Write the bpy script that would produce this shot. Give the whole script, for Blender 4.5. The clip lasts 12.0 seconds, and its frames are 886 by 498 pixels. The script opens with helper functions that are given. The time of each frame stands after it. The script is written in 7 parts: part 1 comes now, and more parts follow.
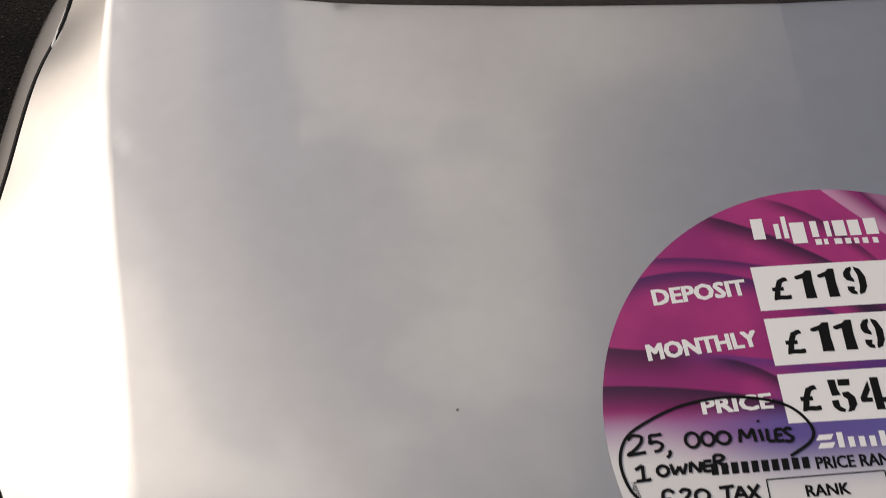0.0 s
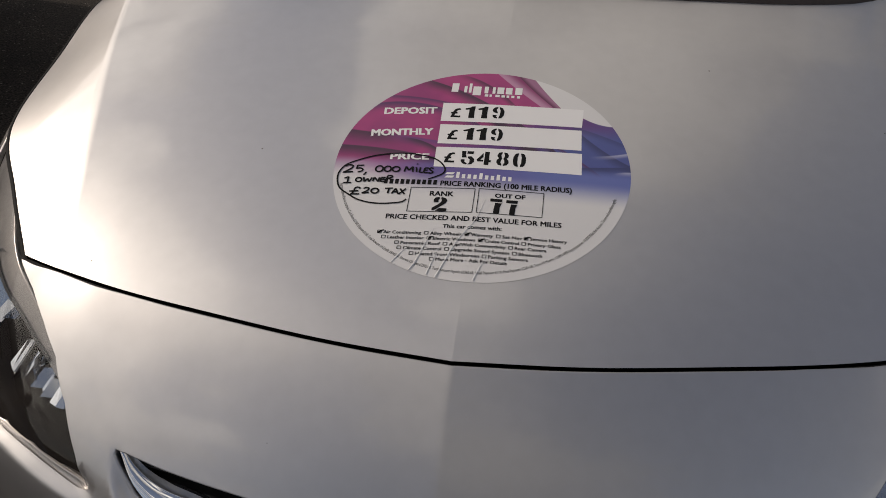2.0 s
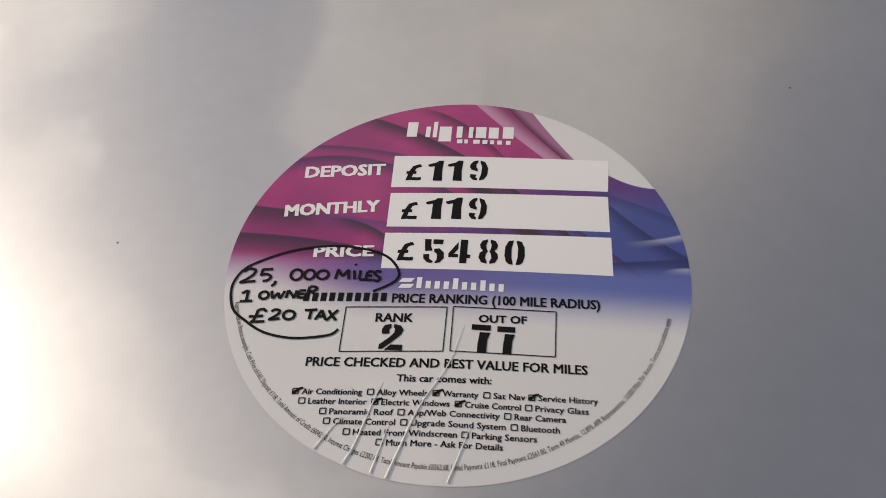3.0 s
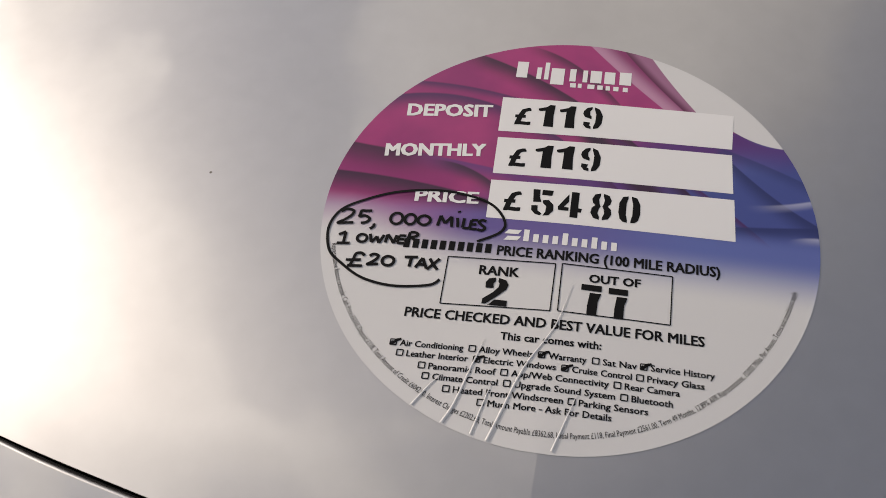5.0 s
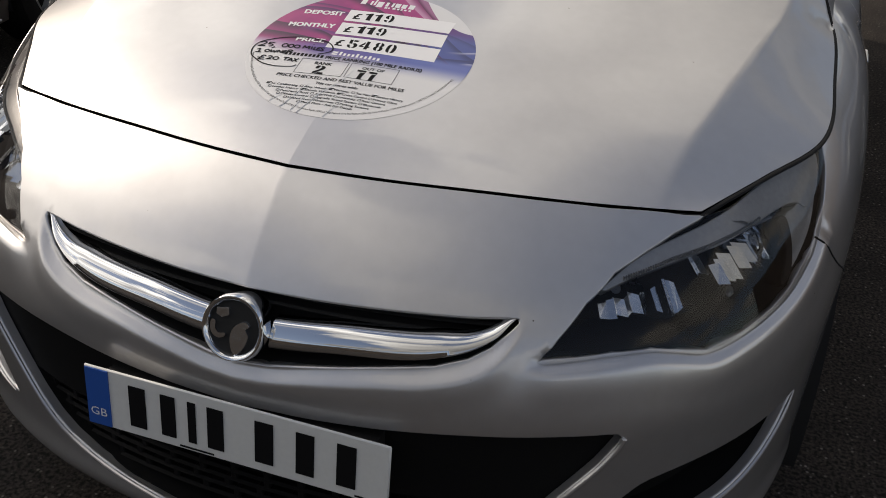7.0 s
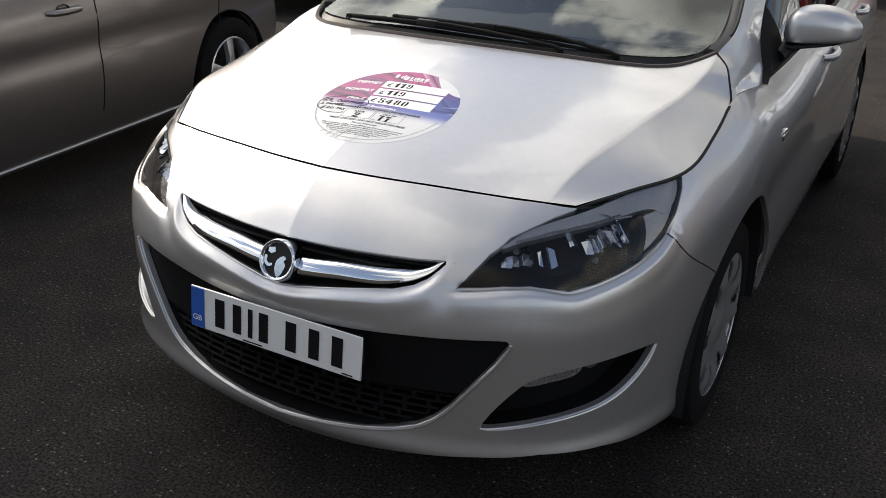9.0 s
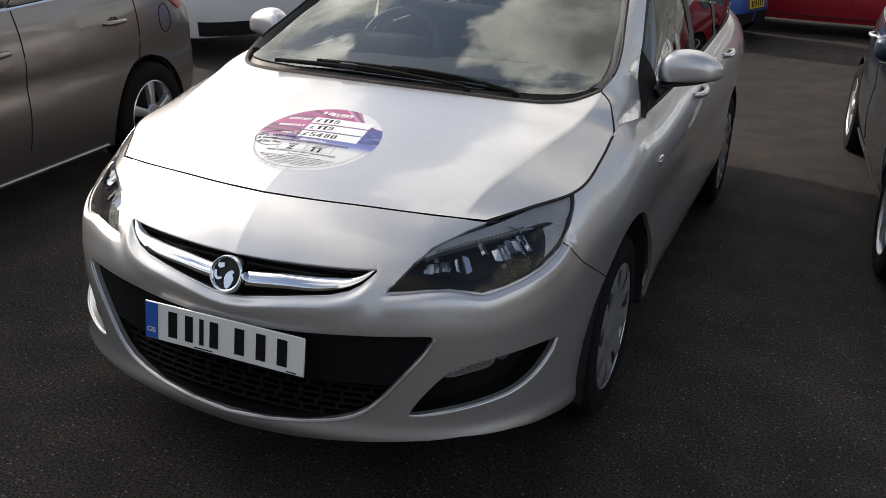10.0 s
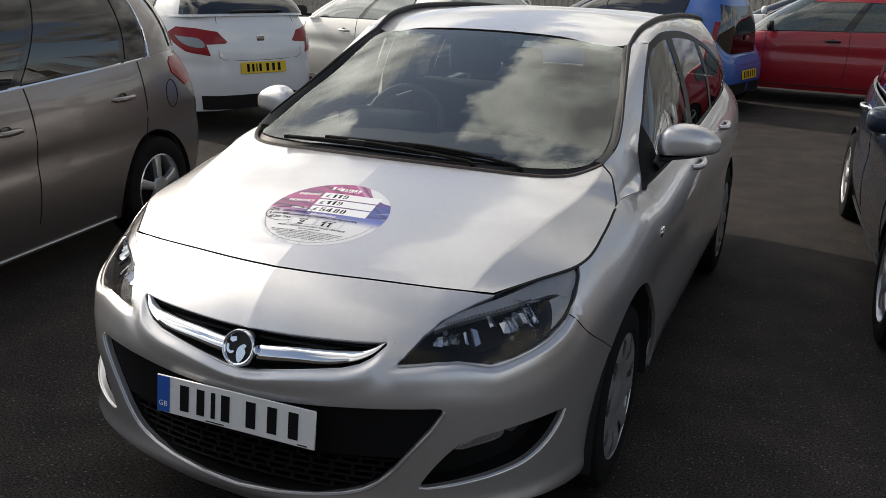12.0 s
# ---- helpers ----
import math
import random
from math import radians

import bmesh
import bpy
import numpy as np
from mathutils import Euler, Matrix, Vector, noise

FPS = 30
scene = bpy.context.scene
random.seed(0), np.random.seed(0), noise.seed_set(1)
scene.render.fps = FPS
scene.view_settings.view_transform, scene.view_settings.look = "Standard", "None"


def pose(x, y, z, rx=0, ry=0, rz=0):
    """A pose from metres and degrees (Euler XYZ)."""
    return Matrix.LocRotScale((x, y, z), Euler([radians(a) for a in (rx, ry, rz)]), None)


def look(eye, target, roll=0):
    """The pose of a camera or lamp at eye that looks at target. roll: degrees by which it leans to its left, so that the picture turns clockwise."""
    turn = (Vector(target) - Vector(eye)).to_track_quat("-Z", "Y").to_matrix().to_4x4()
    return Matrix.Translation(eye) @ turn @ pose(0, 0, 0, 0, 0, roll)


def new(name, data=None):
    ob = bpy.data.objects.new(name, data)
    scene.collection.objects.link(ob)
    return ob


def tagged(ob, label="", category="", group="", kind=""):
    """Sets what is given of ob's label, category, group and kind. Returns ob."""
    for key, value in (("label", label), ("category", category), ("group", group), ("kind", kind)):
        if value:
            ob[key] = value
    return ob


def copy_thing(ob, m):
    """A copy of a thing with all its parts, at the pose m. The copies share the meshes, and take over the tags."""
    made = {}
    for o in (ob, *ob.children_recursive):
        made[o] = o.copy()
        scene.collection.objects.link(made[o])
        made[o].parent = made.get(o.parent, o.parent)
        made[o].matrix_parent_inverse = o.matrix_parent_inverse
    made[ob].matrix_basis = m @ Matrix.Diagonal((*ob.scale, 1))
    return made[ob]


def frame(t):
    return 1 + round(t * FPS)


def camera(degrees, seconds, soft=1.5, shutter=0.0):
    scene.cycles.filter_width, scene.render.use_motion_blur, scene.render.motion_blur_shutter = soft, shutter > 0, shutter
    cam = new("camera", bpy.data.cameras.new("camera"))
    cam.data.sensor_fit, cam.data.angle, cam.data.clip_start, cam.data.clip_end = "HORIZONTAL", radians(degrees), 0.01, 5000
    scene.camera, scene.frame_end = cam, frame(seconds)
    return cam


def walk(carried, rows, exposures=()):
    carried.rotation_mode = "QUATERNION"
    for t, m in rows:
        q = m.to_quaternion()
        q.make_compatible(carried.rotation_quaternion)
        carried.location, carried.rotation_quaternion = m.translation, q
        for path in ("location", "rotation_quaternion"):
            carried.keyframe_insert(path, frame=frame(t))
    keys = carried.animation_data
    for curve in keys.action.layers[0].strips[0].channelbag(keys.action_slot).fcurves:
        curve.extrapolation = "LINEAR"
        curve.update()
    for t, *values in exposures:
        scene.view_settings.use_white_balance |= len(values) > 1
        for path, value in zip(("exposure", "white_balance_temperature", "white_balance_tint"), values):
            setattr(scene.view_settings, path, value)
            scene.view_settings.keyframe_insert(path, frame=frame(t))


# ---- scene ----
# Camera: seconds, eye, then yaw to the left of +y, pitch and lean in degrees.
PATH = [
    (0, -0.2979, 0.1245, 1.5784, 3.255, -46.889, -3.452),
    (0.2, -0.3336, 0.0124, 1.5740, -1.737, -44.920, 1.304),
    (0.5, -0.3183, -0.1215, 1.5947, -5.772, -43.618, 4.313),
    (0.7, -0.2714, -0.1876, 1.6359, -3.796, -42.252, 2.913),
    (0.8, -0.2319, -0.2252, 1.6401, -1.154, -39.106, 1.756),
    (1, -0.1373, -0.2863, 1.6490, 3.709, -34.118, 1.486),
    (1.2, -0.0530, -0.3391, 1.6335, 7.060, -30.527, 2.725),
    (1.5, 0.0461, -0.4268, 1.6310, 8.653, -31.840, 2.589),
    (1.7, 0.0783, -0.4950, 1.6225, 8.916, -33.731, 1.923),
    (2, 0.1133, -0.5615, 1.6147, 9.015, -35.756, 0.108),
    (2.2, 0.1149, -0.5413, 1.5908, 6.775, -35.903, 1.066),
    (2.5, 0.1150, -0.3817, 1.5559, 6.122, -37.300, 0.531),
    (3, 0.0673, -0.0938, 1.4910, 7.774, -39.150, -1.489),
    (3.5, -0.0456, 0.0761, 1.4182, 4.112, -46.594, -1.200),
    (3.7, -0.0727, 0.1272, 1.3986, -1.940, -50.456, 1.864),
    (5.3, 0.0754, -0.1596, 1.4945, 14.523, -40.416, -1.025),
    (5.5, 0.1300, -0.2415, 1.5043, 15.128, -38.579, -1.131),
    (5.8, 0.2170, -0.4029, 1.5126, 12.648, -36.748, -2.736),
    (6, 0.2499, -0.5336, 1.5151, 6.868, -36.114, -0.459),
    (6.3, 0.3144, -0.6798, 1.5420, 5.921, -35.935, 0.093),
    (6.5, 0.3724, -0.7592, 1.5572, 7.040, -33.964, 0.405),
    (6.8, 0.5129, -0.8562, 1.5427, 13.151, -31.204, 2.197),
    (7, 0.6084, -0.9209, 1.5183, 17.295, -31.173, 2.814),
    (7.2, 0.6972, -0.9806, 1.5272, 18.633, -33.481, 0.979),
    (7.5, 0.8161, -1.1406, 1.5511, 17.745, -30.901, -0.123),
    (7.7, 0.8921, -1.2560, 1.5584, 16.800, -29.396, 0.186),
    (9.3, 1.3559, -1.6037, 1.6631, 29.742, -23.465, 1.729),
    (9.5, 1.3858, -1.6844, 1.6727, 27.209, -22.907, 1.967),
    (10, 1.4071, -1.8528, 1.7060, 22.558, -21.557, 2.348),
    (10.5, 1.4146, -1.9090, 1.7314, 22.523, -19.086, 2.119),
    (11, 1.4065, -1.9218, 1.7351, 22.046, -17.868, 2.180),
    (11.5, 1.3961, -1.9071, 1.7364, 21.740, -17.514, 2.296),
    (12, 1.3952, -1.9028, 1.7392, 22.573, -17.435, 1.975),
]
cam = camera(51.22, 12.0, soft=0.85, shutter=0.1)


def aimed(x, y, z, yaw, pitch, lean):
    a, b = radians(yaw), radians(pitch)
    ahead = Vector((-math.sin(a) * math.cos(b), math.cos(a) * math.cos(b), math.sin(b)))
    return look((x, y, z), Vector((x, y, z)) + ahead, lean)


EXPOSURES = [(0, 0.03, 7300, 17), (0.5, -0.2, 7300, 17), (1.0, -0.38, 7300, 17), (2.0, -0.25, 7300, 17), (2.5, -0.05, 7300, 17), (3.0, 0.0, 7300, 17), (3.5, 0.25, 7300, 17), (5.5, -0.08, 7300, 17), (6.0, -0.12, 7300, 17), (6.5, 0.25, 7200, 15), (7.0, 0.28, 7200, 15), (7.4, 0.95, 7200, 13), (9.4, 0.93, 6850, 13), (10.2, 0.86, 6850, 13), (11.0, 0.73, 6850, 13), (11.5, 0.67, 6850, 13), (12, 0.66, 6850, 13)]
walk(cam, [(t, aimed(*p)) for t, *p in PATH], exposures=EXPOSURES)

# ---- light ----
SUN_X, SUN_Y = -0.968, 0.25
SUN_EL, SUN_AZ = radians(27), math.atan2(SUN_X, SUN_Y)  # azimuth from +y towards +x
world = bpy.data.worlds.new("world")
scene.world = world
world.use_nodes = True
wt = world.node_tree
wt.nodes.clear()


def wnode(kind):
    return wt.nodes.new(kind)


def wmath(op, a, b):
    n = wnode("ShaderNodeMath")
    n.operation = op
    for i, v in enumerate((a, b)):
        if isinstance(v, (int, float)):
            n.inputs[i].default_value = v
        else:
            wt.links.new(v, n.inputs[i])
    return n.outputs[0]


sky = wnode("ShaderNodeTexSky")
sky.sky_type, sky.sun_disc, sky.sun_elevation, sky.sun_rotation, sky.dust_density = "NISHITA", False, SUN_EL, SUN_AZ % (2 * math.pi), 1.0
way = wnode("ShaderNodeTexCoord")
sep = wnode("ShaderNodeSeparateXYZ")
wt.links.new(way.outputs["Generated"], sep.inputs[0])
lift = wmath("ADD", wmath("MAXIMUM", sep.outputs[2], 0.0), 0.22)
flat = wnode("ShaderNodeCombineXYZ")
wt.links.new(wmath("DIVIDE", sep.outputs[0], lift), flat.inputs[0])
wt.links.new(wmath("DIVIDE", sep.outputs[1], lift), flat.inputs[1])
place = wnode("ShaderNodeMapping")
place.inputs["Location"].default_value = (6.42, 9.25, 0.0)
wt.links.new(flat.outputs[0], place.inputs[0])
puffs = wnode("ShaderNodeTexNoise")
puffs.inputs["Scale"].default_value, puffs.inputs["Detail"].default_value, puffs.inputs["Roughness"].default_value = 1.5, 10.0, 0.61
wt.links.new(place.outputs[0], puffs.inputs["Vector"])
cover = wnode("ShaderNodeValToRGB")
cover.color_ramp.elements[0].position, cover.color_ramp.elements[1].position = 0.495, 0.54
tone = wnode("ShaderNodeTexNoise")
tone.inputs["Scale"].default_value, tone.inputs["Detail"].default_value = 4.5, 8.0
wt.links.new(place.outputs[0], tone.inputs["Vector"])
shade = wnode("ShaderNodeValToRGB")
shade.color_ramp.elements[0].color, shade.color_ramp.elements[1].color = (3.0, 3.07, 3.1, 1), (10.7, 10.9, 10.4, 1)
shade.color_ramp.elements[0].position, shade.color_ramp.elements[1].position = 0.35, 0.68
wt.links.new(tone.outputs["Fac"], shade.inputs[0])
# clouds glow towards the sun
dot = wnode("ShaderNodeVectorMath")
dot.operation = "DOT_PRODUCT"
wt.links.new(way.outputs["Generated"], dot.inputs[0])
dot.inputs[1].default_value = (SUN_X * math.cos(SUN_EL), SUN_Y * math.cos(SUN_EL), math.sin(SUN_EL))
rise = wnode("ShaderNodeMapRange")
rise.interpolation_type = "SMOOTHSTEP"
for slot, value in (("From Min", 0.0), ("From Max", 0.8), ("To Min", 0.33), ("To Max", 1.26)):
    rise.inputs[slot].default_value = value
wt.links.new(dot.outputs["Value"], rise.inputs["Value"])


def wramp(value, a, b, lo, hi):
    n = wnode("ShaderNodeMapRange")
    n.interpolation_type = "SMOOTHSTEP"
    wt.links.new(value, n.inputs["Value"])
    for slot, x in (("From Min", a), ("From Max", b), ("To Min", lo), ("To Max", hi)):
        n.inputs[slot].default_value = x
    return n.outputs[0]


# and are lit full in the face on the far side
gain = wmath("ADD", wmath("MULTIPLY", rise.outputs[0], wramp(sep.outputs[2], 0.12, 0.5, 0.75, 1.0)), wmath("ADD", wramp(dot.outputs["Value"], -0.55, 0.0, 0.5, 0.0), wramp(dot.outputs["Value"], 0.70, 0.97, 0.0, 0.8)))
# cloud cover added ahead, low down and sunward, cut beside, to steer the reflections
fx, fy = wmath("DIVIDE", sep.outputs[0], lift), wmath("DIVIDE", sep.outputs[1], lift)
ahead = wmath("MULTIPLY", wmath("MULTIPLY", wramp(fx, -0.33, -0.15, 0.0, 0.12), wramp(fy, 0.38, 0.52, 0.0, 1.0)), wramp(sep.outputs[0], 0.22, 0.5, 1.0, 0.0))
low = wmath("MULTIPLY", wramp(fy, 0.95, 1.25, 0.0, 0.14), wramp(fx, -0.75, -0.45, 1.0, 0.0))
gap = wmath("MULTIPLY", wmath("MULTIPLY", wramp(fx, -0.64, -0.5, 0.0, 0.08), wramp(fx, -0.42, -0.26, 1.0, 0.0)), wramp(fy, 0.9, 1.2, 1.0, 0.0))
veil = wramp(dot.outputs["Value"], 0.74, 0.90, 0.0, 0.12)
bank = wmath("SUBTRACT", wmath("ADD", wmath("ADD", ahead, low), veil), gap)
# and cover taken away overhead on the other side, to darken the windscreen
clear = wmath("MULTIPLY", wramp(sep.outputs[0], -0.05, 0.18, 0.0, 0.15), wramp(sep.outputs[2], 0.84, 0.91, 0.0, 1.0))
wt.links.new(wmath("SUBTRACT", wmath("ADD", puffs.outputs["Fac"], bank), clear), cover.inputs[0])
lit = wnode("ShaderNodeVectorMath")
lit.operation = "SCALE"
wt.links.new(shade.outputs[0], lit.inputs[0])
wt.links.new(gain, lit.inputs["Scale"])
mixed = wnode("ShaderNodeMix")
mixed.data_type = "RGBA"
wt.links.new(cover.outputs[0], mixed.inputs[0])
haze = wnode("ShaderNodeVectorMath")
haze.operation = "MINIMUM"
haze.inputs[1].default_value = (5.6, 6.0, 6.1)
pale = wnode("ShaderNodeHueSaturation")
pale.inputs["Saturation"].default_value = 0.85
wt.links.new(sky.outputs[0], pale.inputs["Color"])
wt.links.new(pale.outputs[0], haze.inputs[0])
wt.links.new(haze.outputs[0], mixed.inputs[6])
wt.links.new(lit.outputs[0], mixed.inputs[7])
back = wnode("ShaderNodeBackground")
back.inputs["Strength"].default_value = 0.10
wt.links.new(mixed.outputs[2], back.inputs[0])
wt.links.new(back.outputs[0], wnode("ShaderNodeOutputWorld").inputs[0])

sun = new("sun", bpy.data.lights.new("sun", "SUN"))
sun.data.energy, sun.data.angle, sun.data.color = 1.8, radians(0.6), (1.0, 0.93, 0.82)
sun.matrix_basis = look((10 * SUN_X * math.cos(SUN_EL), 10 * SUN_Y * math.cos(SUN_EL), 10 * math.sin(SUN_EL)), (0, 0, 0))

# ---- materials ----
def material(name, base, rough=0.5, metal=0.0, coat=0.0, coat_rough=0.03, vary=0.0, scale=8.0, bump=0.0, bump_scale=200.0, rough_vary=0.0, spec=0.5, emit=None, dirt=0.0, **more):
    """A surface with grain at two sizes in its colour and gloss, and fine relief."""
    m = bpy.data.materials.new(name)
    m.use_nodes = True
    t = m.node_tree
    b = t.nodes["Principled BSDF"]
    b.inputs["Base Color"].default_value = (*base, 1)
    b.inputs["Roughness"].default_value, b.inputs["Metallic"].default_value = rough, metal
    b.inputs["Coat Weight"].default_value, b.inputs["Coat Roughness"].default_value = coat, coat_rough
    b.inputs["Specular IOR Level"].default_value = spec
    for k, v in more.items():
        b.inputs[k].default_value = v
    at = t.nodes.new("ShaderNodeTexCoord")

    def noise_at(s, detail=5.0):
        n = t.nodes.new("ShaderNodeTexNoise")
        n.inputs["Scale"].default_value, n.inputs["Detail"].default_value = s, detail
        t.links.new(at.outputs["Object"], n.inputs["Vector"])
        return n.outputs["Fac"]

    if vary:
        big, small = noise_at(scale), noise_at(scale * 14)
        add = t.nodes.new("ShaderNodeMath")
        add.operation = "ADD"
        t.links.new(big, add.inputs[0])
        t.links.new(small, add.inputs[1])
        r = t.nodes.new("ShaderNodeMapRange")
        r.inputs["From Min"].default_value, r.inputs["From Max"].default_value = 0.7, 1.3
        r.inputs["To Min"].default_value, r.inputs["To Max"].default_value = 1 - vary, 1 + vary
        t.links.new(add.outputs[0], r.inputs["Value"])
        mul = t.nodes.new("ShaderNodeVectorMath")
        mul.operation = "SCALE"
        mul.inputs[0].default_value = base
        t.links.new(r.outputs[0], mul.inputs["Scale"])
        t.links.new(mul.outputs[0], b.inputs["Base Color"])
    if rough_vary:
        r = t.nodes.new("ShaderNodeMapRange")
        r.inputs["From Min"].default_value, r.inputs["From Max"].default_value = 0.3, 0.7
        r.inputs["To Min"].default_value, r.inputs["To Max"].default_value = max(0, rough - rough_vary), rough + rough_vary
        t.links.new(noise_at(scale * 3), r.inputs["Value"])
        t.links.new(r.outputs[0], b.inputs["Roughness"])
    if bump:
        k = t.nodes.new("ShaderNodeBump")
        k.inputs["Strength"].default_value, k.inputs["Distance"].default_value = bump, 0.002
        t.links.new(noise_at(bump_scale, 3.0), k.inputs["Height"])
        t.links.new(k.outputs[0], b.inputs["Normal"])
    return m


def glass(name, tint, see=0.75, rough=0.0, ior=1.62):
    """A thin pane: part clear, part mirror by its gloss."""
    m = bpy.data.materials.new(name)
    m.use_nodes = True
    t = m.node_tree
    t.nodes.clear()
    clear, gloss, mix, fres = (t.nodes.new(k) for k in ("ShaderNodeBsdfTransparent", "ShaderNodeBsdfGlossy", "ShaderNodeMixShader", "ShaderNodeFresnel"))
    clear.inputs[0].default_value = (*tint, 1)
    gloss.inputs["Roughness"].default_value = rough
    gloss.inputs["Color"].default_value = (see, see, see, 1)
    fres.inputs["IOR"].default_value = ior
    t.links.new(fres.outputs[0], mix.inputs[0])
    t.links.new(clear.outputs[0], mix.inputs[1])
    t.links.new(gloss.outputs[0], mix.inputs[2])
    t.links.new(mix.outputs[0], t.nodes.new("ShaderNodeOutputMaterial").inputs[0])
    return m


def paint(name, base, metal=0.0, rough=0.35, flake=0.0, rough_vary=0.03):
    return material(name, base, rough=rough, metal=metal, coat=1.0, coat_rough=0.02, vary=0.03, scale=3.0, rough_vary=rough_vary, bump=flake, bump_scale=900.0)


SILVER = paint("silver_metallic_paint", (0.64, 0.632, 0.640), metal=0.82, rough=0.37, rough_vary=0.0)
SILVER.node_tree.nodes["Principled BSDF"].inputs["Coat IOR"].default_value = 1.6


def add_specks(m, scale, size, keep, colour):
    """Scattered specks of road dirt on a paint."""
    t = m.node_tree
    b = t.nodes["Principled BSDF"]
    at, spots = t.nodes.new("ShaderNodeTexCoord"), t.nodes.new("ShaderNodeTexVoronoi")
    spots.inputs["Scale"].default_value = scale
    t.links.new(at.outputs["Object"], spots.inputs["Vector"])
    near, some, both_m, mix = t.nodes.new("ShaderNodeMapRange"), t.nodes.new("ShaderNodeMapRange"), t.nodes.new("ShaderNodeMath"), t.nodes.new("ShaderNodeMix")
    tint = t.nodes.new("ShaderNodeSeparateColor")
    t.links.new(spots.outputs["Color"], tint.inputs[0])
    for n, v, lo, hi in ((near, spots.outputs["Distance"], size, size * 0.5), (some, tint.outputs[0], keep, keep + 0.02)):
        t.links.new(v, n.inputs["Value"])
        n.inputs["From Min"].default_value, n.inputs["From Max"].default_value = lo, hi
    both_m.operation = "MULTIPLY"
    t.links.new(near.outputs[0], both_m.inputs[0])
    t.links.new(some.outputs[0], both_m.inputs[1])
    mix.data_type = "RGBA"
    t.links.new(both_m.outputs[0], mix.inputs[0])
    t.links.new(b.inputs["Base Color"].links[0].from_socket, mix.inputs[6])
    mix.inputs[7].default_value = (*colour, 1)
    t.links.new(mix.outputs[2], b.inputs["Base Color"])


add_specks(SILVER, 16.0, 0.026, 0.62, (0.16, 0.14, 0.12))
TAUPE = paint("grey_brown_metallic_paint", (0.265, 0.238, 0.228), metal=0.78, rough=0.32)
WHITE = paint("white_paint", (0.74, 0.75, 0.76), rough=0.4)
PEARL = paint("pale_silver_paint", (0.62, 0.62, 0.60), metal=0.3, rough=0.4)
BLUE = paint("blue_paint", (0.03, 0.12, 0.42), rough=0.4)
RED = paint("red_paint", (0.34, 0.006, 0.018), rough=0.4)
NAVY = paint("dark_blue_metallic_paint", (0.022, 0.034, 0.06), metal=0.4, rough=0.35)
CHROME = material("chrome", (0.80, 0.82, 0.85), rough=0.06, metal=1.0, rough_vary=0.01, scale=6)
GLINT = material("lamp_reflector_metal", (0.72, 0.76, 0.82), rough=0.14, metal=1.0, rough_vary=0.06, scale=40)
ALLOY = material("silver_wheel_lacquer", (0.55, 0.56, 0.57), rough=0.32, metal=0.7, coat=0.4, vary=0.06)
TRIM_SILVER = material("silver_painted_wheel_trim", (0.50, 0.50, 0.505), rough=0.30, metal=0.7, coat=0.4, vary=0.08, scale=14)
PLASTIC = material("black_plastic", (0.015, 0.015, 0.0155), rough=0.5, spec=0.3, vary=0.15, scale=20, bump=0.15, bump_scale=700)
GLOSS_BLACK = material("gloss_black", (0.012, 0.012, 0.014), rough=0.12, coat=0.6)
RUBBER = material("rubber", (0.010, 0.0098, 0.0098), rough=0.85, spec=0.12, vary=0.2, scale=10, bump=0.25, bump_scale=300)
SEAL = material("weathered_rubber_seal", (0.062, 0.048, 0.044), rough=0.7, vary=0.2, scale=9, bump=0.1)
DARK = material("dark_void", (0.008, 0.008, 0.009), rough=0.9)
TRIM = material("dark_grey_cabin_plastic", (0.062, 0.064, 0.068), rough=0.65, vary=0.15, scale=12, bump=0.03, bump_scale=900)
MESH_BLACK = material("matt_black_grille_plastic", (0.0075, 0.0075, 0.008), rough=0.65, spec=0.13, vary=0.1)
CLOTH = material("charcoal_seat_cloth", (0.030, 0.030, 0.034), rough=0.95, vary=0.25, scale=25, bump=0.4, bump_scale=900)
LINER = material("pale_headlining", (0.42, 0.41, 0.38), rough=0.9, vary=0.06)
SCREEN = glass("windscreen_glass", (0.76, 0.85, 0.82), see=1.0, ior=2.10)
SCREEN.node_tree.nodes["Glossy BSDF"].inputs["Color"].default_value = (0.95, 1.0, 0.97, 1)
PANE = glass("side_glass", (0.70, 0.78, 0.76), see=1.0, ior=1.8)
DUSK = glass("privacy_glass", (0.05, 0.055, 0.06), see=0.95, ior=1.9)
LENS = glass("clear_lamp_lens", (0.90, 0.90, 0.90), see=0.95, ior=1.42)
HOUSING = material("black_lamp_housing", (0.016, 0.013, 0.013), rough=0.6, spec=0.12, vary=0.1)
GUIDE = material("grey_blue_lamp_trim", (0.22, 0.24, 0.28), rough=0.3, metal=0.7)
RED_LENS = material("red_lamp_lens", (0.26, 0.003, 0.008), rough=0.3, spec=0.25, coat=0.3)
FROST = material("ribbed_clear_plastic", (0.28, 0.29, 0.30), rough=0.22, metal=0.4, bump=0.5, bump_scale=120)
FOGLENS = material("pale_fog_reflector", (0.50, 0.51, 0.52), rough=0.20, metal=0.75, coat=0.6, vary=0.1)
PALE_PANE = material("glass_over_a_pale_cabin", (0.24, 0.27, 0.26), rough=0.06, coat=1.0, coat_rough=0.02, vary=0.18, scale=2.5)
DIM_PANE = material("tinted_glass_over_a_dark_cabin", (0.060, 0.075, 0.072), rough=0.05, coat=0.8, coat_rough=0.02, vary=0.35, scale=2.2)
PLATE_W = material("white_plate", (0.74, 0.75, 0.74), rough=0.35, coat=0.3, vary=0.03)
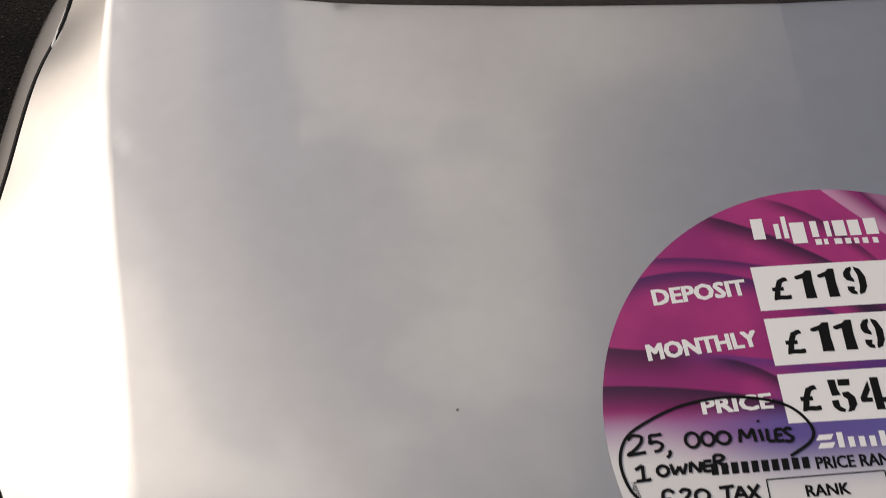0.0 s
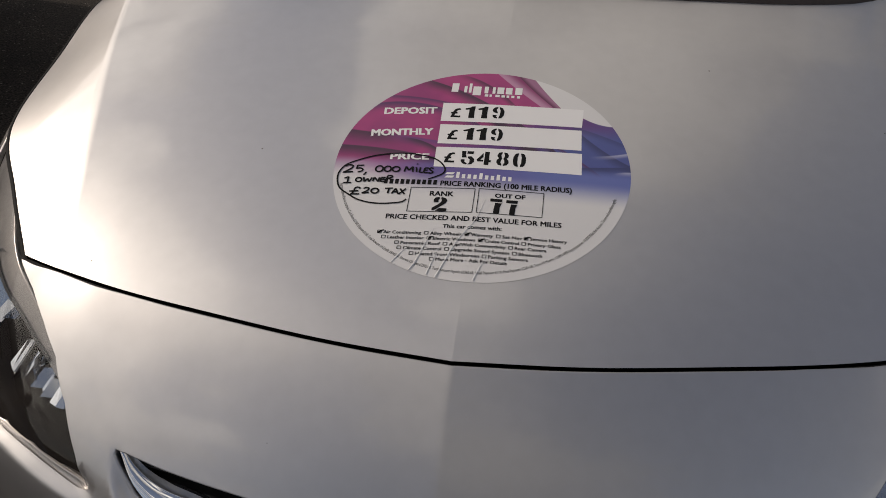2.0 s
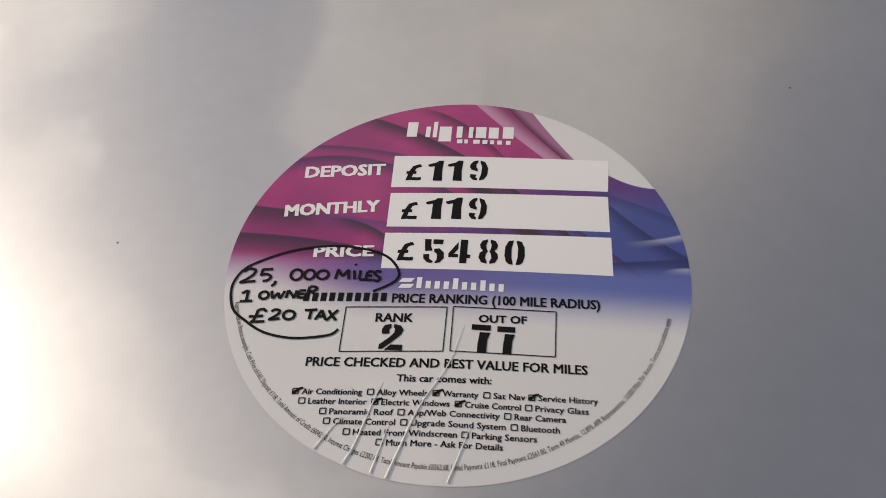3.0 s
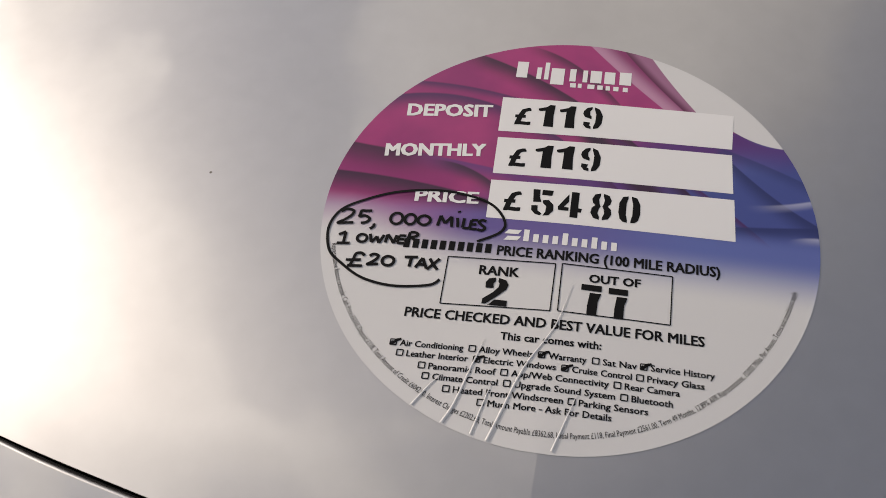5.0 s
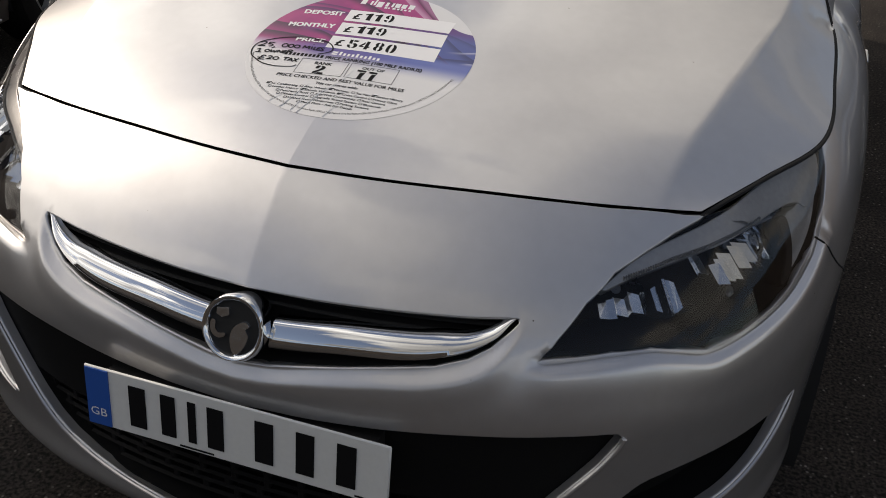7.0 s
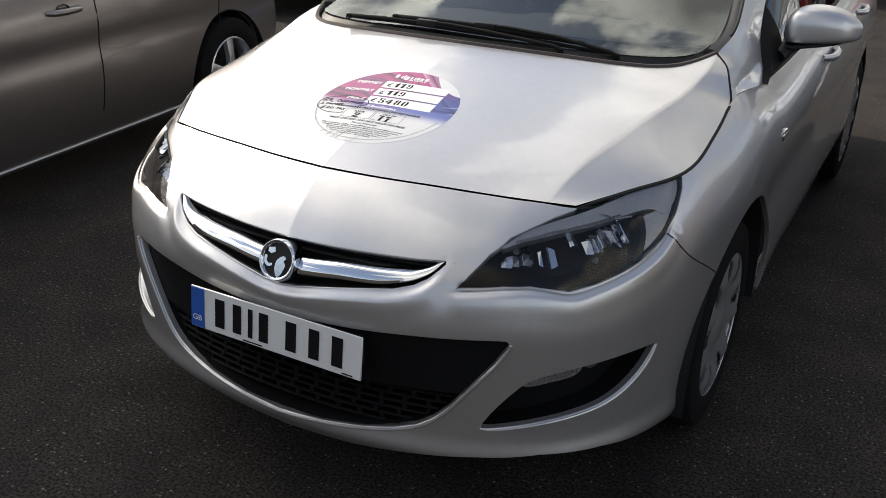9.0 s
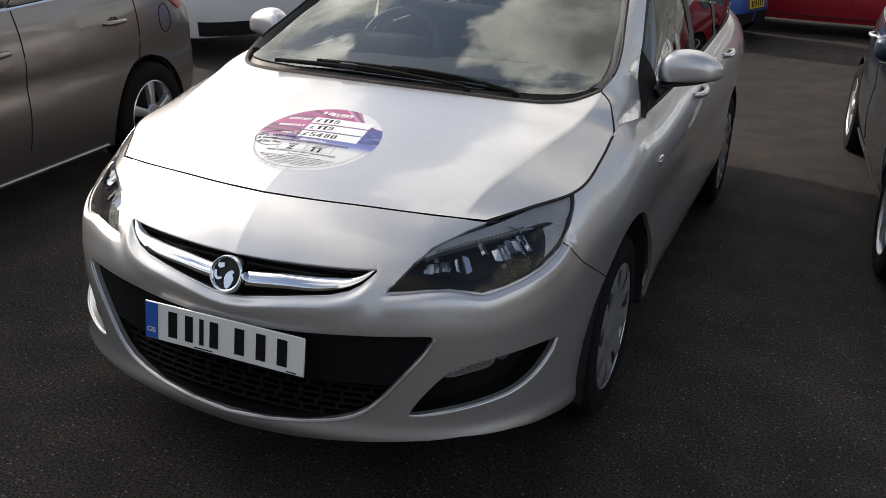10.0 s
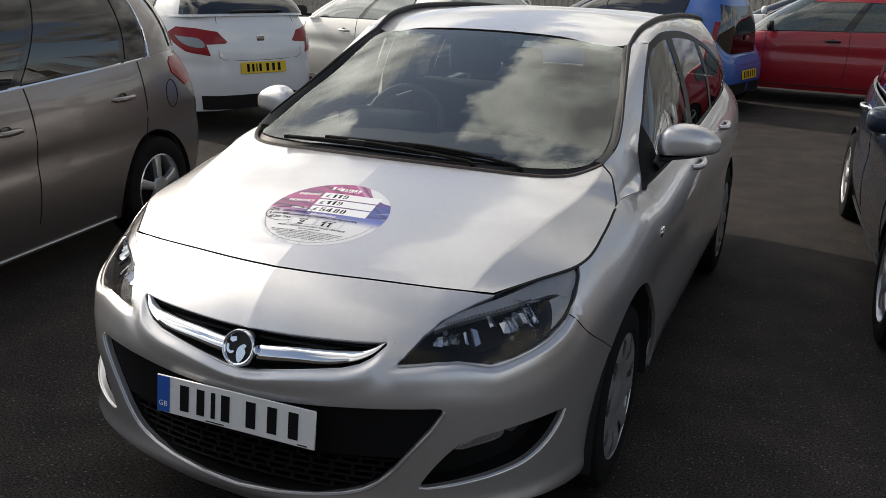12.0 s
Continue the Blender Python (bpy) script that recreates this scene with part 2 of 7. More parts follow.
PLATE_Y = material("yellow_plate", (0.75, 0.52, 0.03), rough=0.35, coat=0.3, vary=0.03)
PLATE_B = material("blue_plate_band", (0.02, 0.10, 0.42), rough=0.35, coat=0.3)
INK = material("black_ink", (0.008, 0.008, 0.009), rough=0.7, spec=0.12)
PRINT_W = material("white_print", (0.87, 0.87, 0.88), rough=0.35, coat=0.3)
INDIC = material("grey_lamp_plastic", (0.42, 0.42, 0.43), rough=0.28, metal=0.6, coat=0.6, vary=0.10, scale=9)

# ---- building helpers ----
from mathutils.bvhtree import BVHTree
from mathutils.geometry import delaunay_2d_cdt


def thing(name, label, category, group="", kind="", at=None):
    """An empty at the base of a thing, to carry its parts."""
    ob = new(name)
    ob.empty_display_size = 0.2
    if at is not None:
        ob.matrix_basis = at
    return tagged(ob, label, category, group, kind)


def mesh_part(name, verts, faces, mat, parent=None, label="", smooth=True, sharp=40, normals=None):
    me = bpy.data.meshes.new(name)
    me.from_pydata([tuple(map(float, v)) for v in verts], [], [tuple(map(int, f)) for f in faces])
    me.materials.append(mat)
    if smooth:
        me.polygons.foreach_set("use_smooth", [True] * len(me.polygons))
        if normals is not None:
            me.normals_split_custom_set_from_vertices([tuple(map(float, n)) for n in normals])
        elif sharp < 180:
            me.set_sharp_from_angle(angle=radians(sharp))
    ob = new(name, me)
    if parent is not None:
        ob.parent = parent
    return tagged(ob, label)


def welded_part(name, verts, faces, normals, mat, parent, label=""):
    """One connected sheet: corners that meet become one, each face keeping its own normals there."""
    where, index, pts = {}, [], []
    for v in verts:
        key = tuple(np.round(v, 4))
        if key not in where:
            where[key] = len(pts)
            pts.append(tuple(map(float, v)))
        index.append(where[key])
    out, corner = [], []
    for f in faces:
        loop = [(index[i], i) for i in f]
        loop = [q for k, q in enumerate(loop) if q[0] != loop[k - 1][0]]
        if len(loop) > 2:
            out.append([q[0] for q in loop])
            corner += [tuple(map(float, normals[q[1]])) for q in loop]
    me = bpy.data.meshes.new(name)
    me.from_pydata(pts, [], out)
    me.materials.append(mat)
    me.polygons.foreach_set("use_smooth", [True] * len(me.polygons))
    me.normals_split_custom_set(corner)
    ob = new(name, me)
    ob.parent = parent
    return tagged(ob, label)


def part(name, bm, mat, parent=None, label="", sharp=40):
    me = bpy.data.meshes.new(name)
    bm.to_mesh(me)
    bm.free()
    me.materials.append(mat)
    me.polygons.foreach_set("use_smooth", [True] * len(me.polygons))
    me.set_sharp_from_angle(angle=radians(sharp))
    ob = new(name, me)
    if parent is not None:
        ob.parent = parent
    return tagged(ob, label)


def add_box(bm, size, m, bevel=0.0, segs=2):
    """A box of that size at the pose m, its edges rounded."""
    got = bmesh.ops.create_cube(bm, size=1.0, matrix=m @ Matrix.Diagonal((*size, 1)))["verts"]
    if bevel:
        edges = list({e for v in got for e in v.link_edges})
        bmesh.ops.bevel(bm, geom=edges, offset=bevel, segments=segs, profile=0.6, affect="EDGES")


def box(size, m, bevel=0.0, segs=2):
    bm = bmesh.new()
    add_box(bm, size, m, bevel, segs)
    return bm


def grid_faces(rows, cols, close=False):
    out = []
    for i in range(rows - 1):
        for j in range(cols - (0 if close else 1)):
            k = (j + 1) % cols
            out.append((i * cols + j, i * cols + k, (i + 1) * cols + k, (i + 1) * cols + j))
    return out


def lathe(profile, n=48, m=None):
    """Turns a profile of (along, radius) round the x axis."""
    m = m or Matrix()
    verts = []
    for a, r in profile:
        for k in range(n):
            w = 2 * math.pi * k / n
            verts.append(m @ Vector((a, r * math.cos(w), r * math.sin(w))))
    return verts, grid_faces(len(profile), n, True)


def tube(points, radius, n=8, flat=1.0):
    """A round or oval rod along points; radius may differ from point to point."""
    pts = [Vector(p) for p in points]
    rs = radius if isinstance(radius, (list, tuple)) else [radius] * len(pts)
    verts, up = [], Vector((0, 0, 1))
    for i, p in enumerate(pts):
        d = (pts[min(i + 1, len(pts) - 1)] - pts[max(i - 1, 0)]).normalized()
        a = d.cross(up)
        a = a.normalized() if a.length > 1e-4 else Vector((1, 0, 0))
        b = a.cross(d)
        for k in range(n):
            w = 2 * math.pi * k / n
            verts.append(p + a * math.cos(w) * rs[i] + b * math.sin(w) * rs[i] * flat)
    faces = grid_faces(len(pts), n, True)
    faces += [tuple(range(n))[::-1], tuple(range((len(pts) - 1) * n, len(pts) * n))]
    return verts, faces


def inside(poly, pts):
    x, y = pts[:, 0], pts[:, 1]
    got = np.zeros(len(pts), bool)
    px, py = poly[:, 0], poly[:, 1]
    for i in range(len(poly)):
        j = i - 1
        cross = (py[i] > y) != (py[j] > y)
        with np.errstate(divide="ignore", invalid="ignore"):
            got ^= cross & (x < (px[j] - px[i]) * (y - py[i]) / (py[j] - py[i]) + px[i])
    return got


def densify(loop, step):
    out = []
    for i in range(len(loop)):
        a, b = np.array(loop[i], float), np.array(loop[(i + 1) % len(loop)], float)
        n = max(1, int(math.ceil(np.linalg.norm(b - a) / step)))
        out += [a + (b - a) * k / n for k in range(n)]
    return np.array(out)


def rounded(points, closed=True, per=6):
    """A smooth loop through points."""
    p = np.array(points, float)
    n = len(p)
    out = []
    for i in range(n if closed else n - 1):
        a, b, c, d = (p[(i + k) % n] if closed else p[min(max(i + k, 0), n - 1)] for k in (-1, 0, 1, 2))
        for k in range(per):
            t = k / per
            out.append(0.5 * (2 * b + (c - a) * t + (2 * a - 5 * b + 4 * c - d) * t * t + (3 * b - a - 3 * c + d) * t**3))
    if not closed:
        out.append(p[-1])
    return np.array(out)


def normals_of(f, uv):
    e = 1e-4
    du = f(uv[:, 0] + e, uv[:, 1]) - f(uv[:, 0] - e, uv[:, 1])
    dv = f(uv[:, 0], uv[:, 1] + e) - f(uv[:, 0], uv[:, 1] - e)
    n = np.cross(du, dv)
    return n / np.maximum(np.linalg.norm(n, axis=1, keepdims=True), 1e-9)


def panel(name, f, outline, holes, mat, parent=None, label="", step=0.02, rim=0.014, roll=0.004, flip=False, sides=(1,), more=None):
    """A sheet cut to an outline with holes on the surface f(u, v), its edges rolled in to a rim."""
    loops = [densify(np.array(o), step * 0.6) for o in [outline, *holes]]
    lo, hi = loops[0].min(0), loops[0].max(0)
    gu, gv = np.meshgrid(np.arange(lo[0] + step * 0.37, hi[0], step), np.arange(lo[1] + step * 0.41, hi[1], step))
    free = np.stack([gu.ravel(), gv.ravel()], 1)
    keep = inside(loops[0], free)
    for h in loops[1:]:
        keep &= ~inside(h, free)
    edge = np.concatenate(loops)
    far = np.array([((edge - p) ** 2).sum(1).min() for p in free[keep]]) > (step * 0.45) ** 2 if keep.any() else np.zeros(0, bool)
    free = free[keep][far]
    if more is not None:
        # extra rows of points, which replace the grid near them
        ok = inside(loops[0], more)
        for h in loops[1:]:
            ok &= ~inside(h, more)
        more = more[ok]
        more = more[np.array([((edge - p) ** 2).sum(1).min() for p in more]) > 0.0025**2]
        free = np.concatenate([free[np.array([((more - p) ** 2).sum(1).min() for p in free]) > 0.006**2], more])
    pts = np.concatenate([edge, free])
    edges, k = [], 0
    for lp in loops:
        edges += [(k + i, k + (i + 1) % len(lp)) for i in range(len(lp))]
        k += len(lp)
    got = delaunay_2d_cdt([Vector(p) for p in pts], edges, [], 0, 1e-6)
    uv = np.array([tuple(v) for v in got[0]])
    tris = np.array([t for t in got[2] if len(t) == 3])
    mid = uv[tris].mean(1)
    ok = inside(loops[0], mid)
    for h in loops[1:]:
        ok &= ~inside(h, mid)
    tris = tris[ok]
    xyz, nor = f(uv[:, 0], uv[:, 1]), normals_of(f, uv)
    if flip:
        nor = -nor
    n0 = len(uv)
    verts, norm, faces = [xyz], [nor], []
    # triangles wound to face along the normals
    tn = np.cross(xyz[tris[:, 1]] - xyz[tris[:, 0]], xyz[tris[:, 2]] - xyz[tris[:, 0]])
    turn = (tn * nor[tris[:, 0]]).sum(1) < 0
    tris[turn] = tris[turn][:, ::-1]
    faces += [tuple(t) for t in tris]
    if rim:
        where = {tuple(np.round(p, 6)): i for i, p in enumerate(uv)}
        count = n0
        for li, lp in enumerate(loops):
            p3, pn = f(lp[:, 0], lp[:, 1]), normals_of(f, lp)
            pn = -pn if flip else pn
            away = np.roll(p3, -1, 0) - np.roll(p3, 1, 0)
            out = np.cross(away, pn)
            out /= np.maximum(np.linalg.norm(out, axis=1, keepdims=True), 1e-9)
            # outwards from the sheet
            mid_in = f(*(lp + (lp.mean(0) - lp) * 1e-3).T)
            sign = np.sign(((p3 - mid_in) * out).sum(1).mean()) * (1 if li == 0 else -1)
            out = out * (sign if sign else 1)
            rings = [p3, p3 + out * roll * 0.3 - pn * roll * 0.3, p3 + out * roll * 0.5 - pn * roll, p3 + out * roll * 0.5 - pn * rim]
            ns = [pn, pn * 0.7 + out * 0.7, out, out]
            m = len(lp)
            for r, q in zip(rings, ns):
                verts.append(r)
                norm.append(q)
            for a in range(3):
                for i in range(m):
                    j = (i + 1) % m
                    quad = (count + a * m + i, count + a * m + j, count + (a + 1) * m + j, count + (a + 1) * m + i)
                    faces.append(quad)
            # wind the rim outwards
            i0 = len(faces) - 3 * m
            A, B, C = rings[1][0], rings[1][1 % m], rings[2][0]
            if np.dot(np.cross(B - A, C - A), out[0]) < 0:
                faces[i0:] = [q[::-1] for q in faces[i0:]]
            count += 4 * m
    V, N = np.concatenate(verts), np.concatenate(norm)
    N = N / np.maximum(np.linalg.norm(N, axis=1, keepdims=True), 1e-9)
    made = []
    for s in sides:
        if s > 0:
            made.append(mesh_part(name, V, faces, mat, parent, label, normals=N))
        else:
            made.append(mesh_part(name, V * (-1, 1, 1), [q[::-1] for q in faces], mat, parent, label, normals=N * (-1, 1, 1)))
    return made if len(made) > 1 else made[0]


def coons(c0, c1, d0, d1):
    """The surface between four curves: c0, c1 run along v at u = 0 and 1, d0, d1 along u at v = 0 and 1."""

    def at(u, v):
        u, v = np.broadcast_arrays(np.asarray(u, float), np.asarray(v, float))
        a, b = u[..., None], v[..., None]
        z, o = np.zeros_like(u), np.ones_like(u)
        flat = (1 - a) * (1 - b) * c0(z) + a * (1 - b) * c1(z) + (1 - a) * b * c0(o) + a * b * c1(o)
        return (1 - a) * c0(v) + a * c1(v) + (1 - b) * d0(u) + b * d1(u) - flat

    return at


def sheet(f, nu, nv, u0=0.0, u1=1.0, v0=0.0, v1=1.0, flip=False):
    """Vertices, faces and normals of f on a grid."""
    u, v = np.meshgrid(np.linspace(u0, u1, nu), np.linspace(v0, v1, nv))
    xyz = f(u, v).reshape(-1, 3)
    uv = np.stack([u.ravel(), v.ravel()], 1)
    uv = np.clip(uv, min(u0, u1) + 2e-4, max(u0, u1) - 2e-4)
    uv[:, 1] = np.clip(uv[:, 1], min(v0, v1) + 2e-4, max(v0, v1) - 2e-4)
    n = normals_of(f, uv)
    faces = grid_faces(nv, nu)
    if flip:
        n, faces = -n, [q[::-1] for q in faces]
    return xyz, faces, n


def joined(*sheets):
    V, F, N, k = [], [], [], 0
    for v, f, n in sheets:
        V.append(v)
        N.append(n)
        F += [tuple(i + k for i in q) for q in f]
        k += len(v)
    return np.concatenate(V), F, np.concatenate(N)


def mirrored(v, f, n):
    return v * (-1, 1, 1), [q[::-1] for q in f], n * (-1, 1, 1)


def letters(text, height, width=None, space=1.0):
    """A line of lettering as flat mesh data: origin at its left foot, scaled to that height of capitals and that width."""
    cu = bpy.data.curves.new("lettering", "FONT")
    cu.body, cu.size, cu.resolution_u, cu.space_character = text, 1.0, 2, space
    ob = bpy.data.objects.new("lettering", cu)
    scene.collection.objects.link(ob)
    bpy.context.view_layer.update()
    me = bpy.data.meshes.new_from_object(ob.evaluated_get(bpy.context.evaluated_depsgraph_get()))
    v = np.array([tuple(p.co) for p in me.vertices])[:, :2]
    f = [tuple(p.vertices) for p in me.polygons]
    bpy.data.objects.remove(ob)
    bpy.data.curves.remove(cu)
    bpy.data.meshes.remove(me)
    v[:, 0] -= v[:, 0].min()
    k = height / 0.69
    v[:, 1] *= k
    v[:, 0] *= (width / max(v[:, 0].max(), 1e-6)) if width else k
    return v, f

# ---- body surface ----
def spline(ts, vs):
    """A smooth curve through vs at the knots ts."""
    ts, vs = np.array(ts, float), np.array(vs, float)
    vs = vs.reshape(len(ts), -1)
    h = np.diff(ts)[:, None]
    sl = np.diff(vs, axis=0) / h
    m = np.vstack([sl[:1], (sl[:-1] * h[1:] + sl[1:] * h[:-1]) / (h[1:] + h[:-1]), sl[-1:]])

    def at(t):
        t = np.clip(np.asarray(t, float), ts[0], ts[-1])
        i = np.clip(np.searchsorted(ts, t) - 1, 0, len(ts) - 2)
        w, u = h[i, 0], (t - ts[i]) / h[i, 0]
        u, w = u[..., None], w[..., None]
        return (2 * u**3 - 3 * u**2 + 1) * vs[i] + (u**3 - 2 * u**2 + u) * w * m[i] + (3 * u**2 - 2 * u**3) * vs[i + 1] + (u**3 - u**2) * w * m[i + 1]

    return at


def path3(points):
    """A smooth curve through points, run from 0 to 1 by chord length."""
    p = np.array(points, float)
    c = np.r_[0, np.cumsum(np.linalg.norm(np.diff(p, axis=0), axis=1))]
    return spline(c / c[-1], p)


PLAN = np.array([(0, 0.012), (0.15, 0.018), (0.3, 0.038), (0.45, 0.075), (0.58, 0.13), (0.69, 0.215), (0.775, 0.33), (0.83, 0.46), (0.87, 0.62), (0.893, 0.8),
                 (0.905, 1.05), (0.907, 1.5), (0.907, 2.3), (0.905, 3.1), (0.9, 3.6), (0.88, 4.0), (0.83, 4.32), (0.7, 4.54), (0.45, 4.64), (0, 4.67)])
PLAN_S = np.r_[0, np.cumsum(np.linalg.norm(np.diff(PLAN, axis=0), axis=1))]
plan = spline(PLAN_S, PLAN)
S_END = PLAN_S[-1]
FINE_S = np.linspace(0, S_END, 4000)
FINE_P = plan(FINE_S)


def plan_normal(s):
    d = plan(np.minimum(s + 1e-3, S_END)) - plan(np.maximum(s - 1e-3, 0))
    n = np.stack([d[..., 1] * np.clip(s / 0.06, 0, 1), -d[..., 0]], -1)
    return n / np.linalg.norm(n, axis=-1, keepdims=True)


def nearest_s(x, y):
    return FINE_S[np.argmin((FINE_P[:, 0] - x) ** 2 + (FINE_P[:, 1] - y) ** 2)]


# The line where the bonnet and the windows begin: x, y, z.
TOP = [(0, 0.214, 0.888), (0.15, 0.229, 0.887), (0.3, 0.256, 0.885), (0.45, 0.293, 0.8785), (0.55, 0.328, 0.872), (0.614, 0.354, 0.866), (0.698, 0.485, 0.883), (0.777, 0.617, 0.898), (0.795, 0.85, 0.940),
       (0.784, 1.06, 0.986), (0.804, 1.378, 0.970), (0.825, 1.8, 0.99), (0.82, 2.4, 1.01), (0.805, 3.2, 1.04), (0.77, 3.9, 1.065), (0.68, 4.28, 1.075), (0.4, 4.42, 1.075), (0, 4.45, 1.075)]
_top = []
for _x, _y, _z in TOP:
    _s = 0.0 if _x == 0 and _y < 1 else (S_END if _x == 0 else nearest_s(_x, _y))
    _top.append((_s, float(np.linalg.norm(plan(_s) - (_x, _y))), _z))
top_at = spline([a[0] for a in _top], [a[1:] for a in _top])
Z_MID = 0.594
power_at = spline([0, 0.45, 0.8, 1.1, 1.4, S_END], [2.1, 2.1, 2.4, 3.0, 4.0, 4.0])


def skin(s, z, out=0.0):
    """The outer skin at s metres round the plan from the nose, at height z; out metres proud of it."""
    s, z = np.broadcast_arrays(np.asarray(s, float), np.asarray(z, float))
    d_top, z_top = np.moveaxis(top_at(s), -1, 0)
    t = np.clip((z - Z_MID) / (z_top - Z_MID), 0, 1.15)
    d = d_top * t ** power_at(s)[..., 0]
    nose = np.clip((1.3 - s) / 0.4, 0, 1)
    low = np.clip((0.33 - z) / 0.12, 0, 2)
    d = d + (0.035 * nose + 0.03 * (1 - nose)) * low**2
    # a rolled lip along the foot of the nose
    d = d - 0.013 * nose * np.exp(-(((z - 0.288) / 0.032) ** 2))
    # a soft shoulder along the doors and fenders
    side = np.clip((s - 1.35) / 0.5, 0, 1)
    d = d + side * 0.012 * np.exp(-(((z - 0.66) / 0.09) ** 2))
    d = d + 0.045 * np.clip((s - 1.75) / 0.5, 0, 1) * np.clip((0.46 - z) / 0.20, 0, 1) ** 2
    p = plan(s) - plan_normal(s) * (d - out)[..., None]
    return np.concatenate([p, z[..., None]], -1)


def hull(s, z, out=0.0):
    """The skin on both sides: s below 0 is the other flank."""
    s = np.asarray(s, float)
    p = skin(np.abs(s), z, out)
    p[..., 0] *= np.where(s < 0, -1.0, 1.0)
    return p


def both(half):
    """A loop across the middle from its half at s > 0, which starts and ends at s = 0."""
    half = np.array(half, float)
    other = (half * (-1, 1))[::-1]
    keep = np.abs(other[:, 0]) > 1e-6
    return np.concatenate([half, other[keep]])


def top_z(s):
    return top_at(np.asarray(s, float))[..., 1]


# Outlines on the skin: metres round the plan, height.
LAMP_IN = [(0.803, 0.863), (0.72, 0.850), (0.65, 0.834), (0.58, 0.815), (0.524, 0.784), (0.48, 0.744), (0.453, 0.713)]
LAMP_LOW = [(0.51, 0.718), (0.565, 0.724), (0.63, 0.726), (0.675, 0.720), (0.725, 0.712), (0.80, 0.722), (0.875, 0.736), (0.935, 0.749), (0.998, 0.769), (1.025, 0.781)]
LAMP_OUT = [(1.06, 0.803), (1.10, 0.835), (1.147, 0.873), (1.162, 0.890)]
LAMP_TOP = [(s, float(top_z(s)) - 0.002) for s in np.linspace(1.155, 0.82, 10)]
LAMP = rounded(LAMP_IN + LAMP_LOW + LAMP_OUT + LAMP_TOP, per=3)
SEAM = [(1.043, 0.7905), (1.075, 0.752), (1.114, 0.718), (1.19, 0.672), (1.262, 0.628)]
GRILLE = both([(0, 0.757), (0.066, 0.757), (0.142, 0.758), (0.246, 0.760), (0.347, 0.762), (0.405, 0.765), (0.423, 0.764), (0.424, 0.758), (0.412, 0.747), (0.384, 0.724),
               (0.351, 0.707), (0.303, 0.693), (0.214, 0.680), (0.122, 0.665), (0.05, 0.652), (0, 0.648)])
MOUTH = both([(0, 0.578), (0.10, 0.582), (0.221, 0.589), (0.37, 0.601), (0.50, 0.609), (0.56, 0.612), (0.578, 0.611), (0.587, 0.603), (0.582, 0.588), (0.556, 0.547), (0.505, 0.484),
              (0.455, 0.421), (0.415, 0.382), (0.375, 0.357), (0.32, 0.338), (0.237, 0.322), (0.12, 0.308), (0, 0.300)])
FOG = rounded([(0.526, 0.379), (0.560, 0.433), (0.608, 0.486), (0.645, 0.511), (0.724, 0.529), (0.81, 0.537), (0.896, 0.540), (0.965, 0.538), (0.990, 0.533), (0.958, 0.490),
               (0.90, 0.448), (0.83, 0.418), (0.745, 0.402), (0.665, 0.390), (0.59, 0.378), (0.540, 0.371)], per=3)
AXLE_F, AXLE_R, ARCH, HUB_Z = 1.535, 4.185, 0.372, 0.325
ARCH_F = 0.411


def arch(s0, a0, a1, r=ARCH, n=20):
    """Part of a wheel arch: angles in degrees from the rear, anticlockwise."""
    return [(s0 + r * math.cos(radians(a)), HUB_Z + r * math.sin(radians(a))) for a in np.linspace(a0, a1, n)]


# lower edges of grille and lamp, as heights round the plan
GRILLE_LOW = spline([0, 0.05, 0.122, 0.214, 0.303, 0.351, 0.384, 0.412, 0.430], [0.648, 0.652, 0.665, 0.680, 0.693, 0.707, 0.724, 0.747, 0.765])
LAMP_EDGE = spline([0.40, 0.453, 0.51, 0.565, 0.63, 0.675, 0.725, 0.80, 0.875, 0.935, 0.998, 1.03, 1.06, 1.10], [0.711, 0.713, 0.718, 0.724, 0.726, 0.720, 0.712, 0.722, 0.736, 0.749, 0.769, 0.785, 0.803, 0.835])


def body(s, z):
    """The skin of the nose, rolled in towards the grille and the lamps."""
    s, z = np.broadcast_arrays(np.asarray(s, float), np.asarray(z, float))
    r = np.abs(s)
    out = np.zeros(s.shape)
    step = lambda a: (lambda b: b * b * (3 - 2 * b))(np.clip(a, 0, 1))
    # under each opening the sheet stands out as a narrow ledge and falls back below it
    for edge, s0, s1, deep_in, proud, wide, fall in ((GRILLE_LOW, -1.0, 0.415, 0.007, 0.004, 0.022, 0.05), (LAMP_EDGE, 0.445, 1.08, 0.008, 0.004, 0.017, 0.055)):
        d = edge(r)[..., 0] - z
        ends = step((r - s0 + 0.02) / 0.05) * (1 - step((r - s1 + 0.03) / 0.05))
        shape = np.where(d < wide, -deep_in + (deep_in + proud) * step(d / wide), proud * (1 - step((d - wide) / fall)))
        out = out + ends * np.where(d > 0, shape, -deep_in * step(1 + d / 0.02))
    return hull(s, z, out)


car = thing("estate_car", "silver metallic estate car with chrome grille bar parked on asphalt", "car")

